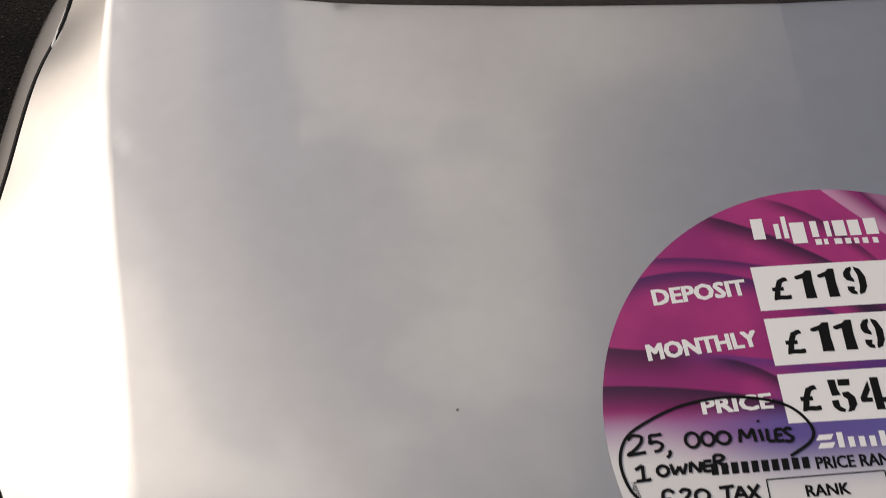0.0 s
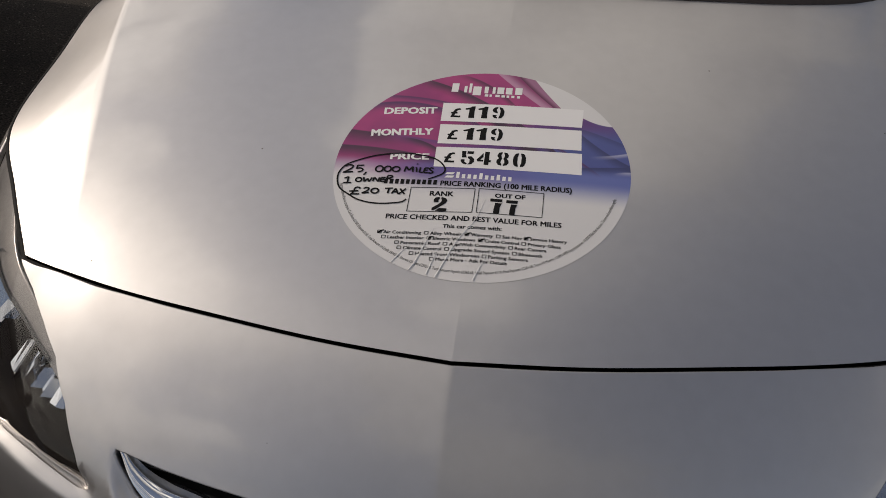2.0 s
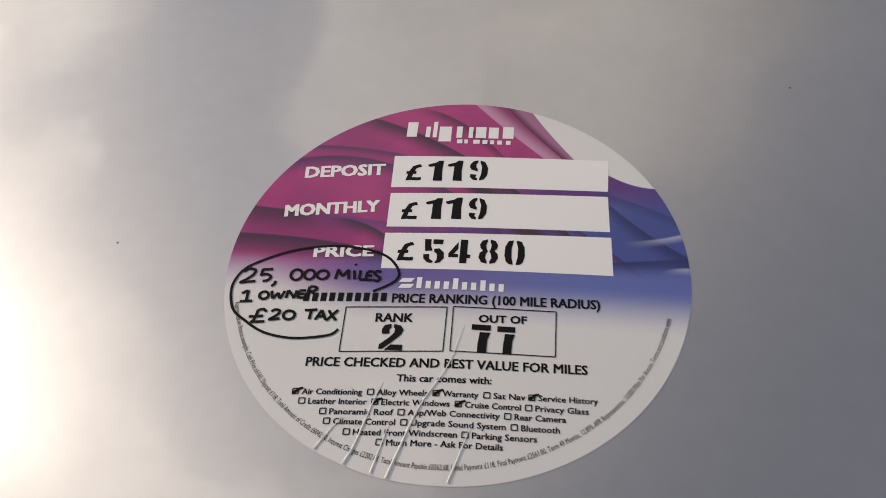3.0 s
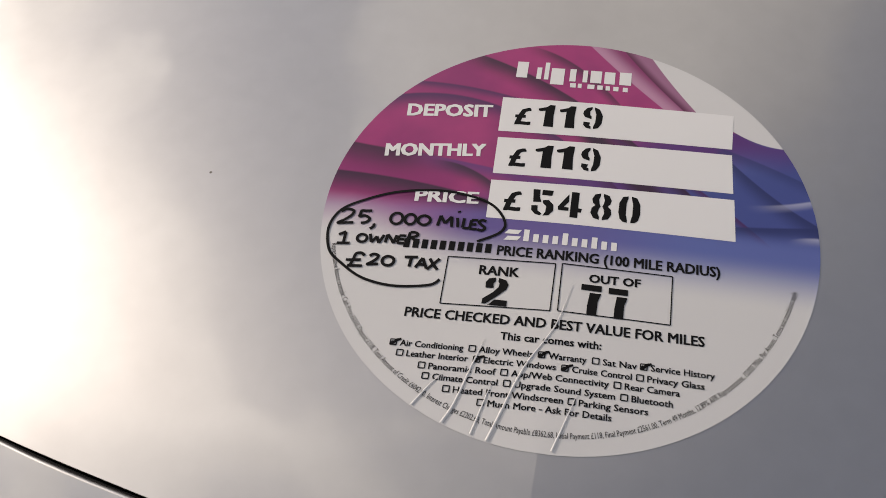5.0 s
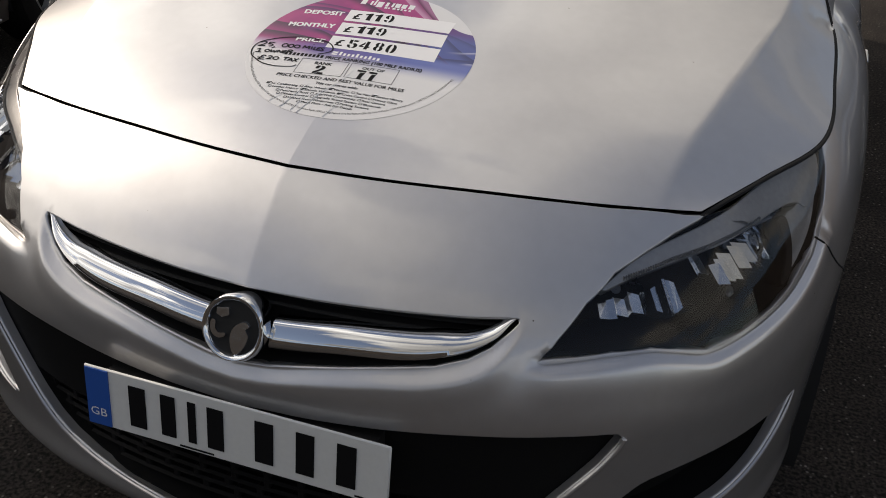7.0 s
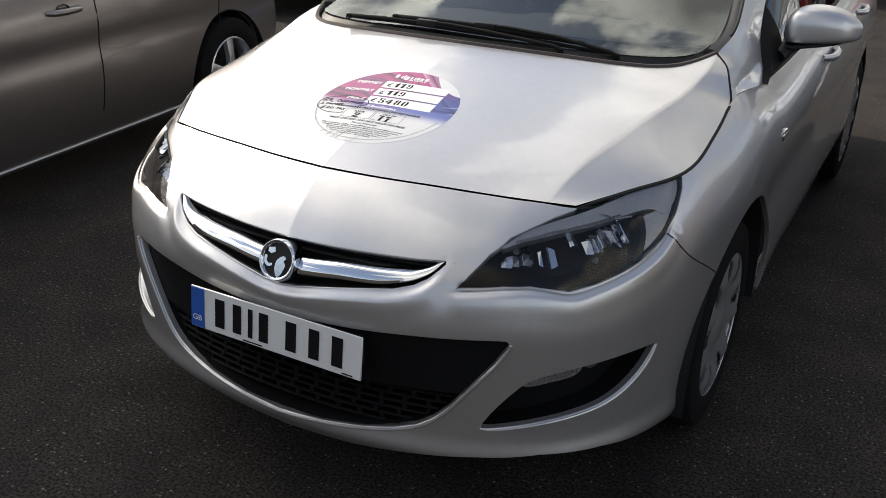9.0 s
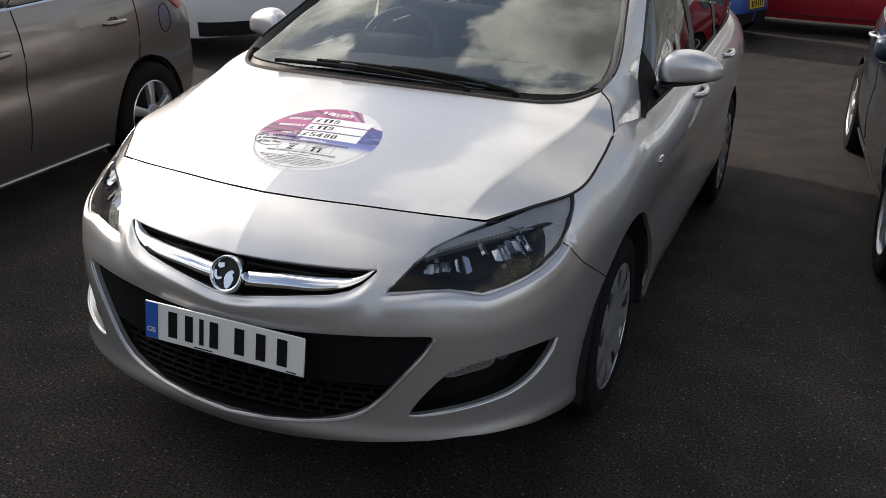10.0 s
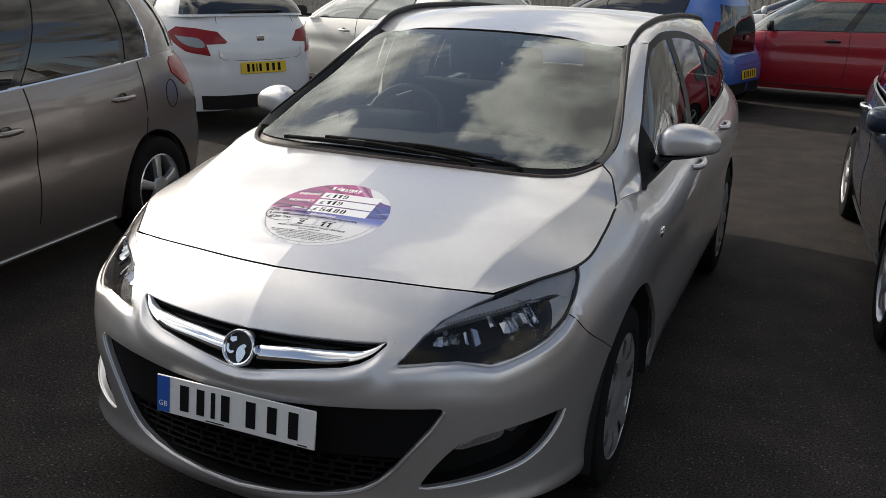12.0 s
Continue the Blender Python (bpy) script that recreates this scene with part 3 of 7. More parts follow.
# Bumper with the openings for grille, mouth and fog lamps.
fold = [(float(s), float(top_z(s)) - 0.002) for s in np.linspace(0, 0.8, 24)]
low_edge = [(1.12, 0.262), (0.96, 0.286), (0.83, 0.301), (0.67, 0.308), (0.524, 0.299), (0.375, 0.282), (0.2, 0.256), (0, 0.244)]
bumper_half = fold + LAMP_IN[1:] + LAMP_LOW + SEAM + arch(AXLE_F, 131.2, 190, ARCH_F, 12) + low_edge
holes = [GRILLE, MOUTH, FOG, FOG * (-1, 1)]
ledge = [(k * a, float(f(a)[0]) - d) for f, a0, a1 in ((GRILLE_LOW, 0.0, 0.428), (LAMP_EDGE, 0.43, 1.09)) for a in np.arange(a0 + 0.003, a1, 0.007) for d in (0.004, 0.008, 0.012, 0.016, 0.020, 0.025, 0.032, 0.041) for k in (1, -1)]
bumper = panel("front_bumper", body, both(bumper_half), holes, SILVER, car, "silver painted bumper", step=0.0115, rim=0.02, roll=0.006, more=np.array(ledge))

# Wings, doors, rear quarters and tail.
S_DOOR = float(nearest_s(0.9, 1.40))
S_MID = float(nearest_s(0.9, 2.42))
S_REAR = float(nearest_s(0.9, 3.42))
wing_top = [(float(s), float(top_z(s)) - 0.001) for s in np.linspace(1.17, S_DOOR, 22)]
wing = wing_top + [(S_DOOR + 0.01, 0.8), (S_DOOR, 0.6), (S_DOOR, 0.36), (S_DOOR, 0.285)] + arch(AXLE_F, -5, 131.5, ARCH_F, 30) + SEAM[::-1] + LAMP_OUT
panel("front_wing", body, wing, [], SILVER, car, "", step=0.022, rim=0.016, sides=(1, -1))


def belt(a, b, n=16):
    return [(float(s), float(top_z(s)) - 0.001) for s in np.linspace(a, b, n)]


g = 0.004
for sx in (1, -1):
    p = body(sx * rounded(SEAM, closed=False, per=4)[:, 0], rounded(SEAM, closed=False, per=4)[:, 1])
    tv, tf = tube([tuple(q) for q in p], 0.0018, 6)
    mesh_part("panel_gap", tv, tf, DARK, car)
doors = []
doors.append(panel("front_door", hull, belt(S_DOOR + g, S_MID) + [(S_MID, 0.34), (S_DOOR + g, 0.34), (S_DOOR + g, 0.6), (S_DOOR + 0.01 + g, 0.8)], [], SILVER, car, "", step=0.035, rim=0.016, sides=(1, -1)))
rear_arch = arch(AXLE_R, 150, 97, n=14)
doors.append(panel("rear_door", hull, belt(S_MID + g, S_REAR + 0.45) + [(AXLE_R - 0.02, 0.74)] + rear_arch[::-1] + [(AXLE_R - 0.40, 0.40), (AXLE_R - 0.43, 0.34), (S_MID + g, 0.34)], [], SILVER, car, "", step=0.035, rim=0.016, sides=(1, -1)))
quarter = belt(S_REAR + 0.45 + g, S_END - 0.9) + [(S_END - 0.9, 0.23)] + arch(AXLE_R, -14, 92, n=20) + [(AXLE_R - 0.02 + g, 0.745)]
panel("rear_quarter", hull, quarter, [], SILVER, car, "", step=0.04, rim=0.016, sides=(1, -1))
tail = [(float(s), float(top_z(s)) - 0.001) for s in np.linspace(S_END - 0.9 + g, S_END, 14)] + [(S_END, 0.23), (S_END - 0.9 + g, 0.23)]
panel("tail", hull, tail, [], SILVER, car, "", step=0.05, rim=0.012, sides=(1, -1))
panel("sill", hull, [(S_DOOR + 0.01, 0.335), (AXLE_R - 0.40, 0.335), (AXLE_R - 0.38, 0.255), (S_DOOR + 0.01, 0.265)], [], SILVER, car, "", step=0.05, rim=0.02, sides=(1, -1))

# Bonnet: a flat middle, folded at the centre and along two creases.
PEAK, JUNC, TAILP, KINK, ROOT = (0, 0.217, 0.8895), (0.611, 0.357, 0.8685), (0.774, 0.620, 0.9005), (0.776, 1.060, 0.990), (0.697, 1.173, 1.080)
FOLD = (0.55, 0.331, 0.873)
front_line = path3([PEAK, (0.15, 0.232, 0.888), (0.3, 0.259, 0.886), (0.45, 0.296, 0.8795), FOLD])
crease = path3([FOLD, (0.571, 0.45, 0.920), (0.602, 0.58, 0.957), (0.648, 0.76, 0.996), (0.690, 0.95, 1.027), (0.703, 1.06, 1.053), (0.703, 1.12, 1.067), ROOT])
middle = path3([PEAK, (0, 0.30, 0.922), (0, 0.41, 0.9515), (0, 0.513, 0.977), (0, 0.62, 1.0015), (0, 0.72, 1.0235), (0, 0.82, 1.0465), (0, 0.925, 1.0685)])
rear_line = path3([(0, 0.925, 1.0685), (0.3, 0.943, 1.065), (0.48, 0.970, 1.0595), (0.565, 0.998, 1.0575), (0.622, 1.040, 1.0595), (0.667, 1.105, 1.069), ROOT])
edge_line = path3([JUNC, (0.695, 0.488, 0.885), TAILP, (0.791, 0.85, 0.943), (0.787, 0.97, 0.974), KINK, (0.755, 1.10, 1.030), (0.731, 1.148, 1.058), ROOT])
front_side = path3([FOLD, (0.58, 0.343, 0.8710), JUNC])
dot = lambda u: np.ones(np.shape(u) + (1,)) * np.array(ROOT)
mid_flat = coons(middle, crease, front_line, rear_line)
centre_z = spline([0.15, 0.217, 0.30, 0.41, 0.513, 0.62, 0.72, 0.82, 0.913, 1.10, 1.36], [0.862, 0.8895, 0.922, 0.9515, 0.977, 1.0015, 1.0235, 1.0465, 1.066, 1.106, 1.160])
_rib = crease(np.linspace(0, 1, 13))
rib_at = spline(np.r_[0.15, _rib[:, 1]], np.vstack([(0.515, 0.812), _rib[:, [0, 2]]]))


def crown(x, y):
    """The height of the bonnet's middle: a shallow arch that meets the creases at a low angle."""
    xc, zr = np.moveaxis(rib_at(y), -1, 0)
    zc = centre_z(y)[..., 0]
    return zc - (zc - zr) * (np.abs(x) / xc) ** 2.0


def mid_patch(u, v):
    u, v = np.broadcast_arrays(np.asarray(u, float), np.asarray(v, float))
    p = mid_flat(u, v)
    f, r = front_line(u), rear_line(u)
    c, m = crease(v), middle(v)
    slip = u**6 * (c[..., 2] - crown(c[..., 0], c[..., 1])) + (1 - u) ** 6 * (m[..., 2] - crown(m[..., 0], m[..., 1]))
    p[..., 2] = crown(p[..., 0], p[..., 1]) + slip * 4 * v * (1 - v) + (1 - v) ** 3 * (f[..., 2] - crown(f[..., 0], f[..., 1])) + v**3 * (r[..., 2] - crown(r[..., 0], r[..., 1]))
    return p


side_patch = coons(crease, edge_line, front_side, dot)
halves = [sheet(mid_patch, 40, 60), sheet(side_patch, 14, 60)]
# the creases are pressed with a soft radius
bend = [h[2].reshape(60, -1, 3) for h in halves]
for b in bend:
    b[0] = b[1]
soft = bend[0][:, -2] + bend[1][:, 1]
soft /= np.linalg.norm(soft, axis=1, keepdims=True)
bend[0][:, -1], bend[1][:, 0] = soft, soft
halves[0][0].reshape(60, 40, 3)[:, -1] = halves[1][0].reshape(60, 14, 3)[:, 0]
halves += [mirrored(*h) for h in halves]


def skirt(curve, n, drop, inward):
    """A lip that folds down and in from an edge."""
    p = curve(np.linspace(0, 1, n)) - (0, 0, 0.0006)
    q = p - (0, 0, 1) * np.array(drop) + np.array(inward)
    v = np.concatenate([p, q])
    f = [(i, i + 1, n + i + 1, n + i) for i in range(n - 1)]
    return v, f, np.tile((0.0, -0.9, 0.3), (2 * n, 1))


for c, inw in ((front_line, (0, 0.004, 0)), (front_side, (0, 0.004, 0)), (edge_line, (-0.004, 0, 0)), (rear_line, (0, -0.003, 0))):
    l = skirt(c, 24, 0.02, inw)
    halves += [l, mirrored(*l)]
V, FACES, N = joined(*halves)
bonnet_tree = BVHTree.FromPolygons([Vector(v) for v in V], FACES)
welded_part("bonnet", V, FACES, N, SILVER, car, "silver bonnet creased along its middle")
# black seal in the shut line
run = [tuple(p + np.array((0, -0.003, -0.0085))) for p in front_line(np.linspace(0, 1, 24))] + [tuple(p + np.array((0.001, -0.002, -0.0085))) for p in front_side(np.linspace(0.2, 1, 6))]
run += [tuple(p + np.array((0.003, 0, -0.0045))) for p in edge_line(np.linspace(0.06, 0.98, 36))]
for sx in (1, -1):
    tv, tf = tube([(sx * x, y, z) for x, y, z in run], 0.0040, 8)
    mesh_part("shut_line_seal", tv, tf, DARK, car)

# Root of the screen pillars and the pillars themselves.
wing_edge = path3([(s_x, s_y, s_z) for s_x, s_y, s_z in skin(np.linspace(nearest_s(*KINK[:2]), S_DOOR - 0.01, 7), top_z(np.linspace(nearest_s(*KINK[:2]), S_DOOR - 0.01, 7)))])
kink_e = path3([(0.780, 1.062, 0.9885), (0.759, 1.102, 1.0285), (0.734, 1.151, 1.0565), (0.696, 1.176, 1.081)])
SCREEN_SIDE = path3([(0.655, 1.215, 1.082), (0.667, 1.295, 1.100), (0.667, 1.356, 1.122), (0.655, 1.468, 1.174), (0.628, 1.634, 1.245), (0.597, 1.787, 1.329), (0.569, 1.916, 1.394), (0.557, 1.98, 1.414)])
SEAL_OUT = path3([(0.699, 1.176, 1.084), (0.713, 1.29, 1.120), (0.698, 1.44, 1.176), (0.666, 1.594, 1.249), (0.630, 1.769, 1.333), (0.596, 1.933, 1.404), (0.584, 1.995, 1.428)])
PILLAR_OUT = path3([tuple(wing_edge(1.0)), (0.758, 1.48, 1.063), (0.718, 1.67, 1.205), (0.680, 1.85, 1.330), (0.650, 2.03, 1.432)])
SPLIT = 0.36


def pillar(u, v):
    """The screen pillar and its root in one sheet: u from the screen outwards, v upwards."""
    u, v = np.broadcast_arrays(np.asarray(u, float), np.asarray(v, float))
    low = (v < SPLIT)[..., None]
    a, b = np.clip(v / SPLIT, 0, 1), np.clip((v - SPLIT) / (1 - SPLIT), 0, 1)
    inner_e = np.where(low, kink_e(a) + (a * a)[..., None] * np.array((0.003, 0.0, 0.003)), SEAL_OUT(b))
    outer_e = np.where(low, wing_edge(a), PILLAR_OUT(b))
    swell = (6.75 * u * (1 - u) ** 2)[..., None]
    hump = np.exp(-(((v - SPLIT - 0.01) / 0.15) ** 2))[..., None]
    rise = np.array((0.006, -0.003, 0.005)) * b[..., None] + np.array((0.006, -0.002, 0.012)) * hump
    return inner_e + (outer_e - inner_e) * u[..., None] + swell * rise


v, fc, n = sheet(pillar, 20, 80)
# let the sheet settle between its fixed borders
grid = v.reshape(80, 20, 3).copy()
for _ in range(40):
    grid[1:-1, 1:-1] = 0.5 * grid[1:-1, 1:-1] + 0.125 * (grid[:-2, 1:-1] + grid[2:, 1:-1] + grid[1:-1, :-2] + grid[1:-1, 2:])
v = grid.reshape(-1, 3)
mesh_part("screen_pillar", v, fc, SILVER, car, sharp=180)
mesh_part("screen_pillar", *mirrored(v, fc, n)[:2], SILVER, car, sharp=180)

# Windscreen, its black border, cowl and roof.
low_half = [(0, 0.962, 1.083), (0.25, 0.972, 1.083), (0.45, 1.0, 1.081), (0.56, 1.038, 1.080), (0.62, 1.088, 1.080), (0.645, 1.147, 1.081), (0.655, 1.215, 1.082)]
scr_low = path3([(-x, y, z) for x, y, z in low_half[:0:-1]] + low_half)
scr_top = path3([(-0.557, 1.98, 1.414), (-0.3, 1.892, 1.443), (0, 1.865, 1.453), (0.3, 1.892, 1.443), (0.557, 1.98, 1.414)])
left_side = lambda v: SCREEN_SIDE(v) * (-1, 1, 1)
screen_f = coons(left_side, SCREEN_SIDE, scr_low, scr_top)
bulge = lambda u, v: screen_f(u, v) + (np.sin(np.pi * np.asarray(u)) * np.sin(np.pi * np.asarray(v)))[..., None] * np.array((0, -0.016, 0.028))
v, fc, n = sheet(bulge, 40, 24)
# even curvature across and up the pane
uu, vv = np.meshgrid(np.linspace(0, 1, 40), np.linspace(0, 1, 24))
n = np.stack([0.27 * v[:, 0], -0.41 - 0.10 * (1 - 2 * vv.ravel()), np.ones(len(v))], 1)
n /= np.linalg.norm(n, axis=1, keepdims=True)
windscreen = mesh_part("windscreen", v, fc, SCREEN, car, "windscreen reflecting clouds", normals=n)
windscreen.visible_shadow = False
inner = lambda d: (lambda u, v: bulge(u, v) - np.array((0, -0.4, 0.9)) * d)
rims = [sheet(inner(0.004), 40, 3, v0=0.0, v1=0.085), sheet(inner(0.004), 40, 4, v0=0.92, v1=1.0), sheet(inner(0.004), 3, 24, u0=0.0, u1=0.03), sheet(inner(0.004), 3, 24, u0=0.97, u1=1.0)]
mesh_part("screen_border", *joined(*rims)[:2], GLOSS_BLACK, windscreen, normals=joined(*rims)[2])
# dark band between the glass and the painted pillar
v, fc, n = sheet(lambda u, v: SCREEN_SIDE(v) + (SEAL_OUT(v) - SCREEN_SIDE(v)) * np.asarray(u)[..., None] + (np.sin(np.pi * np.asarray(u)) * 0.006)[..., None] * np.array((0.3, -0.5, 0.8)), 7, 30)
for pv, pf, pn in ((v, fc, n), mirrored(v, fc, n)):
    mesh_part("screen_seal", pv, pf, PLASTIC, car, "dark rubber seal", normals=pn)

cowl_up = path3([(x, y, z - 0.006) for x, y, z in low_half])
cowl_lo = path3([(0, 0.921, 1.0585), (0.3, 0.939, 1.0555), (0.475, 0.966, 1.050), (0.560, 0.994, 1.0475), (0.617, 1.036, 1.0495), (0.661, 1.101, 1.058), (0.691, 1.170, 1.069)])
cowl_f = lambda u, v: (1 - np.asarray(v))[..., None] * cowl_lo(u) + np.asarray(v)[..., None] * cowl_up(u) - (np.sin(np.pi * np.asarray(v)) * 0.006)[..., None] * np.array((0, 0, 1))
cs = sheet(cowl_f, 30, 5)
mesh_part("cowl", *joined(cs, mirrored(*cs))[:2], PLASTIC, car, "black plastic cowl", normals=joined(cs, mirrored(*cs))[2])
for sx in (1, -1):
    e = (cowl_lo(np.linspace(0, 1, 24)) + np.array((0, 0.010, 0.010))) * (sx, 1, 1)
    tv, tf = tube([tuple(p) for p in e], 0.0085, 6)
    mesh_part("cowl_seal", tv, tf, SEAL, car, "weathered brown rubber seal")

ROOF_SIDE = path3([(0.584, 1.995, 1.428), (0.592, 2.12, 1.470), (0.600, 2.30, 1.493), (0.604, 2.8, 1.500), (0.594, 3.5, 1.474), (0.565, 4.1, 1.425), (0.52, 4.40, 1.385)])
roof_front = path3([(-0.584, 1.995, 1.428), (-0.557, 1.98, 1.420), (-0.3, 1.892, 1.449), (0, 1.865, 1.459), (0.3, 1.892, 1.449), (0.557, 1.98, 1.420), (0.584, 1.995, 1.428)])
roof_rear = path3([(-0.52, 4.40, 1.385), (-0.3, 4.45, 1.405), (0, 4.47, 1.41), (0.3, 4.45, 1.405), (0.52, 4.40, 1.385)])
roof_f = coons(lambda v: ROOF_SIDE(v) * (-1, 1, 1), ROOF_SIDE, roof_front, roof_rear)
roof_b = lambda u, v: roof_f(u, v) - (np.sin(np.pi * np.asarray(u)) ** 0.8 * np.clip(np.asarray(v) * (1 - np.asarray(v)) * 4, 0, 1))[..., None] * np.array((0, 0, 0.008))
v, fc, n = sheet(roof_b, 30, 40)
# even curvature across and along the roof
vv = np.repeat(np.linspace(0, 1, 40), 30)
n = np.stack([0.24 * v[:, 0], -0.22 * (1 - vv) ** 2 + 0.05 * vv, np.ones(len(v))], 1)
n /= np.linalg.norm(n, axis=1, keepdims=True)
mesh_part("roof", v, fc, SILVER, car, "silver roof", normals=n)
mesh_part("headlining", v - np.array((0, 0, 0.03)), fc, LINER, car, "pale cloth headlining")
for sx in (1, -1):
    e = ROOF_SIDE(np.linspace(0.0, 0.985, 40)) * (sx, 1, 1)
    low = SEAL_OUT(np.linspace(0.12, 0.97, 24)) * (sx, 1, 1)
    run = [(p[0] - sx * 0.005, p[1], p[2] + 0.002) for p in low] + [(p[0] - sx * 0.003, p[1], p[2] + 0.007) for p in e[1:]]
    tv, tf = tube(run, [0.003 + 0.006 * i / 23 for i in range(24)] + [0.013 - 0.004 * math.exp(-i / 2.0) for i in range(39)], 10)
    mesh_part("roof_rail", tv, tf, PLASTIC, car, "black roof rail")
tv, tf = tube([(0, 3.9, 1.46), (0, 4.05, 1.54), (0, 4.16, 1.61)], [0.006, 0.0035, 0.002], 6)
mesh_part("aerial", tv, tf, PLASTIC, car)

# Window band between the belt and the roof.
def belt_p(y):
    s = np.interp(y, FINE_P[:2500, 1], FINE_S[:2500])
    return skin(s, top_z(s))


# upper line of the side windows, falling to the belt at the rear
WIN_TOP = path3([(0.650, 2.03, 1.432), (0.656, 2.20, 1.462), (0.662, 2.40, 1.463), (0.672, 2.80, 1.436), (0.690, 3.20, 1.375), (0.712, 3.60, 1.285), (0.738, 3.90, 1.185), (0.748, 4.08, 1.095), (0.68, 4.28, 1.075)])
WIN_S = np.concatenate([PILLAR_OUT(np.linspace(0, 0.99, 60)), WIN_TOP(np.linspace(0, 1, 120))])


def band(y, t):
    """The side glass: y along the car, t from the belt (0) to the upper line (1)."""
    y, t = np.broadcast_arrays(np.asarray(y, float), np.asarray(t, float))
    lo = belt_p(y)
    hi = np.stack([np.interp(y, WIN_S[:, 1], WIN_S[:, 0]), y, np.interp(y, WIN_S[:, 1], WIN_S[:, 2])], -1)
    p = lo + (hi - lo) * t[..., None]
    p[..., 0] += 0.02 * np.sin(np.pi * t) - 0.006
    return p


def band_piece(name, ys, ts, mat, out, label="", n=(12, 8)):
    f = lambda u, v: band(ys[0] + (ys[1] - ys[0]) * np.asarray(u), ts[0] + (ts[1] - ts[0]) * np.asarray(v)) + np.array((out, 0, 0))
    v, fc, nn = sheet(f, *n)
    a = mesh_part(name, v, fc, mat, car, label, normals=nn)
    b = mesh_part(name, *mirrored(v, fc, nn)[:2], mat, car, label, normals=mirrored(v, fc, nn)[2])
    return a, b


panes = []
for y0, y1, mat in ((1.62, 2.33, PANE), (2.43, 3.04, PANE), (3.14, 3.98, DUSK)):
    panes += band_piece("side_window", (y0, y1), (0.05, 0.935), mat, 0.0)
for p in panes:
    p.visible_shadow = False
for y0, y1 in ((1.36, 1.62), (2.33, 2.43), (3.04, 3.14), (3.98, 4.06)):
    band_piece("window_post", (y0, y1), (0.0, 0.995), PLASTIC if y0 > 2 else MESH_BLACK, 0.003, n=(5, 8))
band_piece("window_sill_trim", (1.40, 4.06), (0.0, 0.05), PLASTIC, 0.003, n=(40, 3))
band_piece("window_top_trim", (1.6, 4.06), (0.930, 0.995), PLASTIC, 0.003, n=(50, 3))


def roof_flank(u, v):
    """The painted side between the window line and the roof rail."""
    u, v = np.broadcast_arrays(np.asarray(u, float), np.asarray(v, float))
    lo, hi = WIN_TOP(u), ROOF_SIDE(u)
    return lo + (hi - lo) * v[..., None] + (np.sin(np.pi * v) * (0.010 + 0.02 * u))[..., None] * np.array((0.8, 0, 0.5))


v, fc, n = sheet(roof_flank, 50, 8)
mesh_part("roof_side", v, fc, SILVER, car, normals=n)
mesh_part("roof_side", *mirrored(v, fc, n)[:2], SILVER, car, normals=mirrored(v, fc, n)[2])
# tail window
tw = coons(path3([(-0.68, 4.28, 1.07), (-0.60, 4.38, 1.22), (-0.52, 4.41, 1.385)]), path3([(0.68, 4.28, 1.07), (0.60, 4.38, 1.22), (0.52, 4.41, 1.385)]),
           path3([(-0.68, 4.28, 1.07), (0, 4.46, 1.07), (0.68, 4.28, 1.07)]), path3([(-0.52, 4.41, 1.385), (0, 4.47, 1.41), (0.52, 4.41, 1.385)]))
v, fc, n = sheet(tw, 20, 8, flip=True)
mesh_part("tail_window", v, fc, PANE, car, normals=n).visible_shadow = False

# Black inner boxes: wheel housings, underside, nose.
for sx in (1, -1):
    for y, ra in ((0.962, ARCH_F), (3.61, ARCH)):
        lv, lf = lathe([(0.55, ra + 0.013), (0.88, ra)], 40, Matrix.Translation((0, y, HUB_Z)) @ Matrix.Diagonal((sx, 1, 1, 1)))
        keep = [q for q in lf if sum(lv[i][2] for i in q) / 4 > 0.24]
        mesh_part("wheel_housing", lv, keep, DARK, car)
    for y in (0.962, 3.61):
        part("wheel_housing_wall", box((0.02, 0.79, 0.5), pose(sx * 0.55, y, 0.47)), DARK, car)
part("underbody", box((1.46, 3.85, 0.03), pose(0, 2.5, 0.23), 0.01), DARK, car)
part("nose_bulkhead", box((1.1, 0.02, 0.6), pose(0, 0.32, 0.52)), DARK, car)
part("firewall", box((1.64, 0.02, 0.66), pose(0, 1.37, 0.57)), DARK, car)
for sx in (1, -1):
    part("nose_bulkhead", box((0.02, 0.40, 0.58), pose(sx * 0.60, 0.56, 0.50, 0, 0, sx * -12)), DARK, car)
part("engine_bay", box((1.15, 0.8, 0.02), pose(0, 0.75, 0.78, 8, 0, 0)), DARK, car)


# ---- nose details ----
def wall(name, loop, out0, out1, mat, parent, label="", shrink=0.0, f=hull):
    """A band that joins a loop on the skin to the same loop deeper in."""
    lp = np.array(loop, float)
    mid = lp.mean(0)
    lq = lp + (mid - lp) * shrink
    a, b = f(lp[:, 0], lp[:, 1], out0), f(lq[:, 0], lq[:, 1], out1)
    n = len(lp)
    return mesh_part(name, np.concatenate([a, b]), [(i, (i + 1) % n, n + (i + 1) % n, n + i) for i in range(n)], mat, parent, label)


deep = lambda d: (lambda s, z: hull(s, z, d))

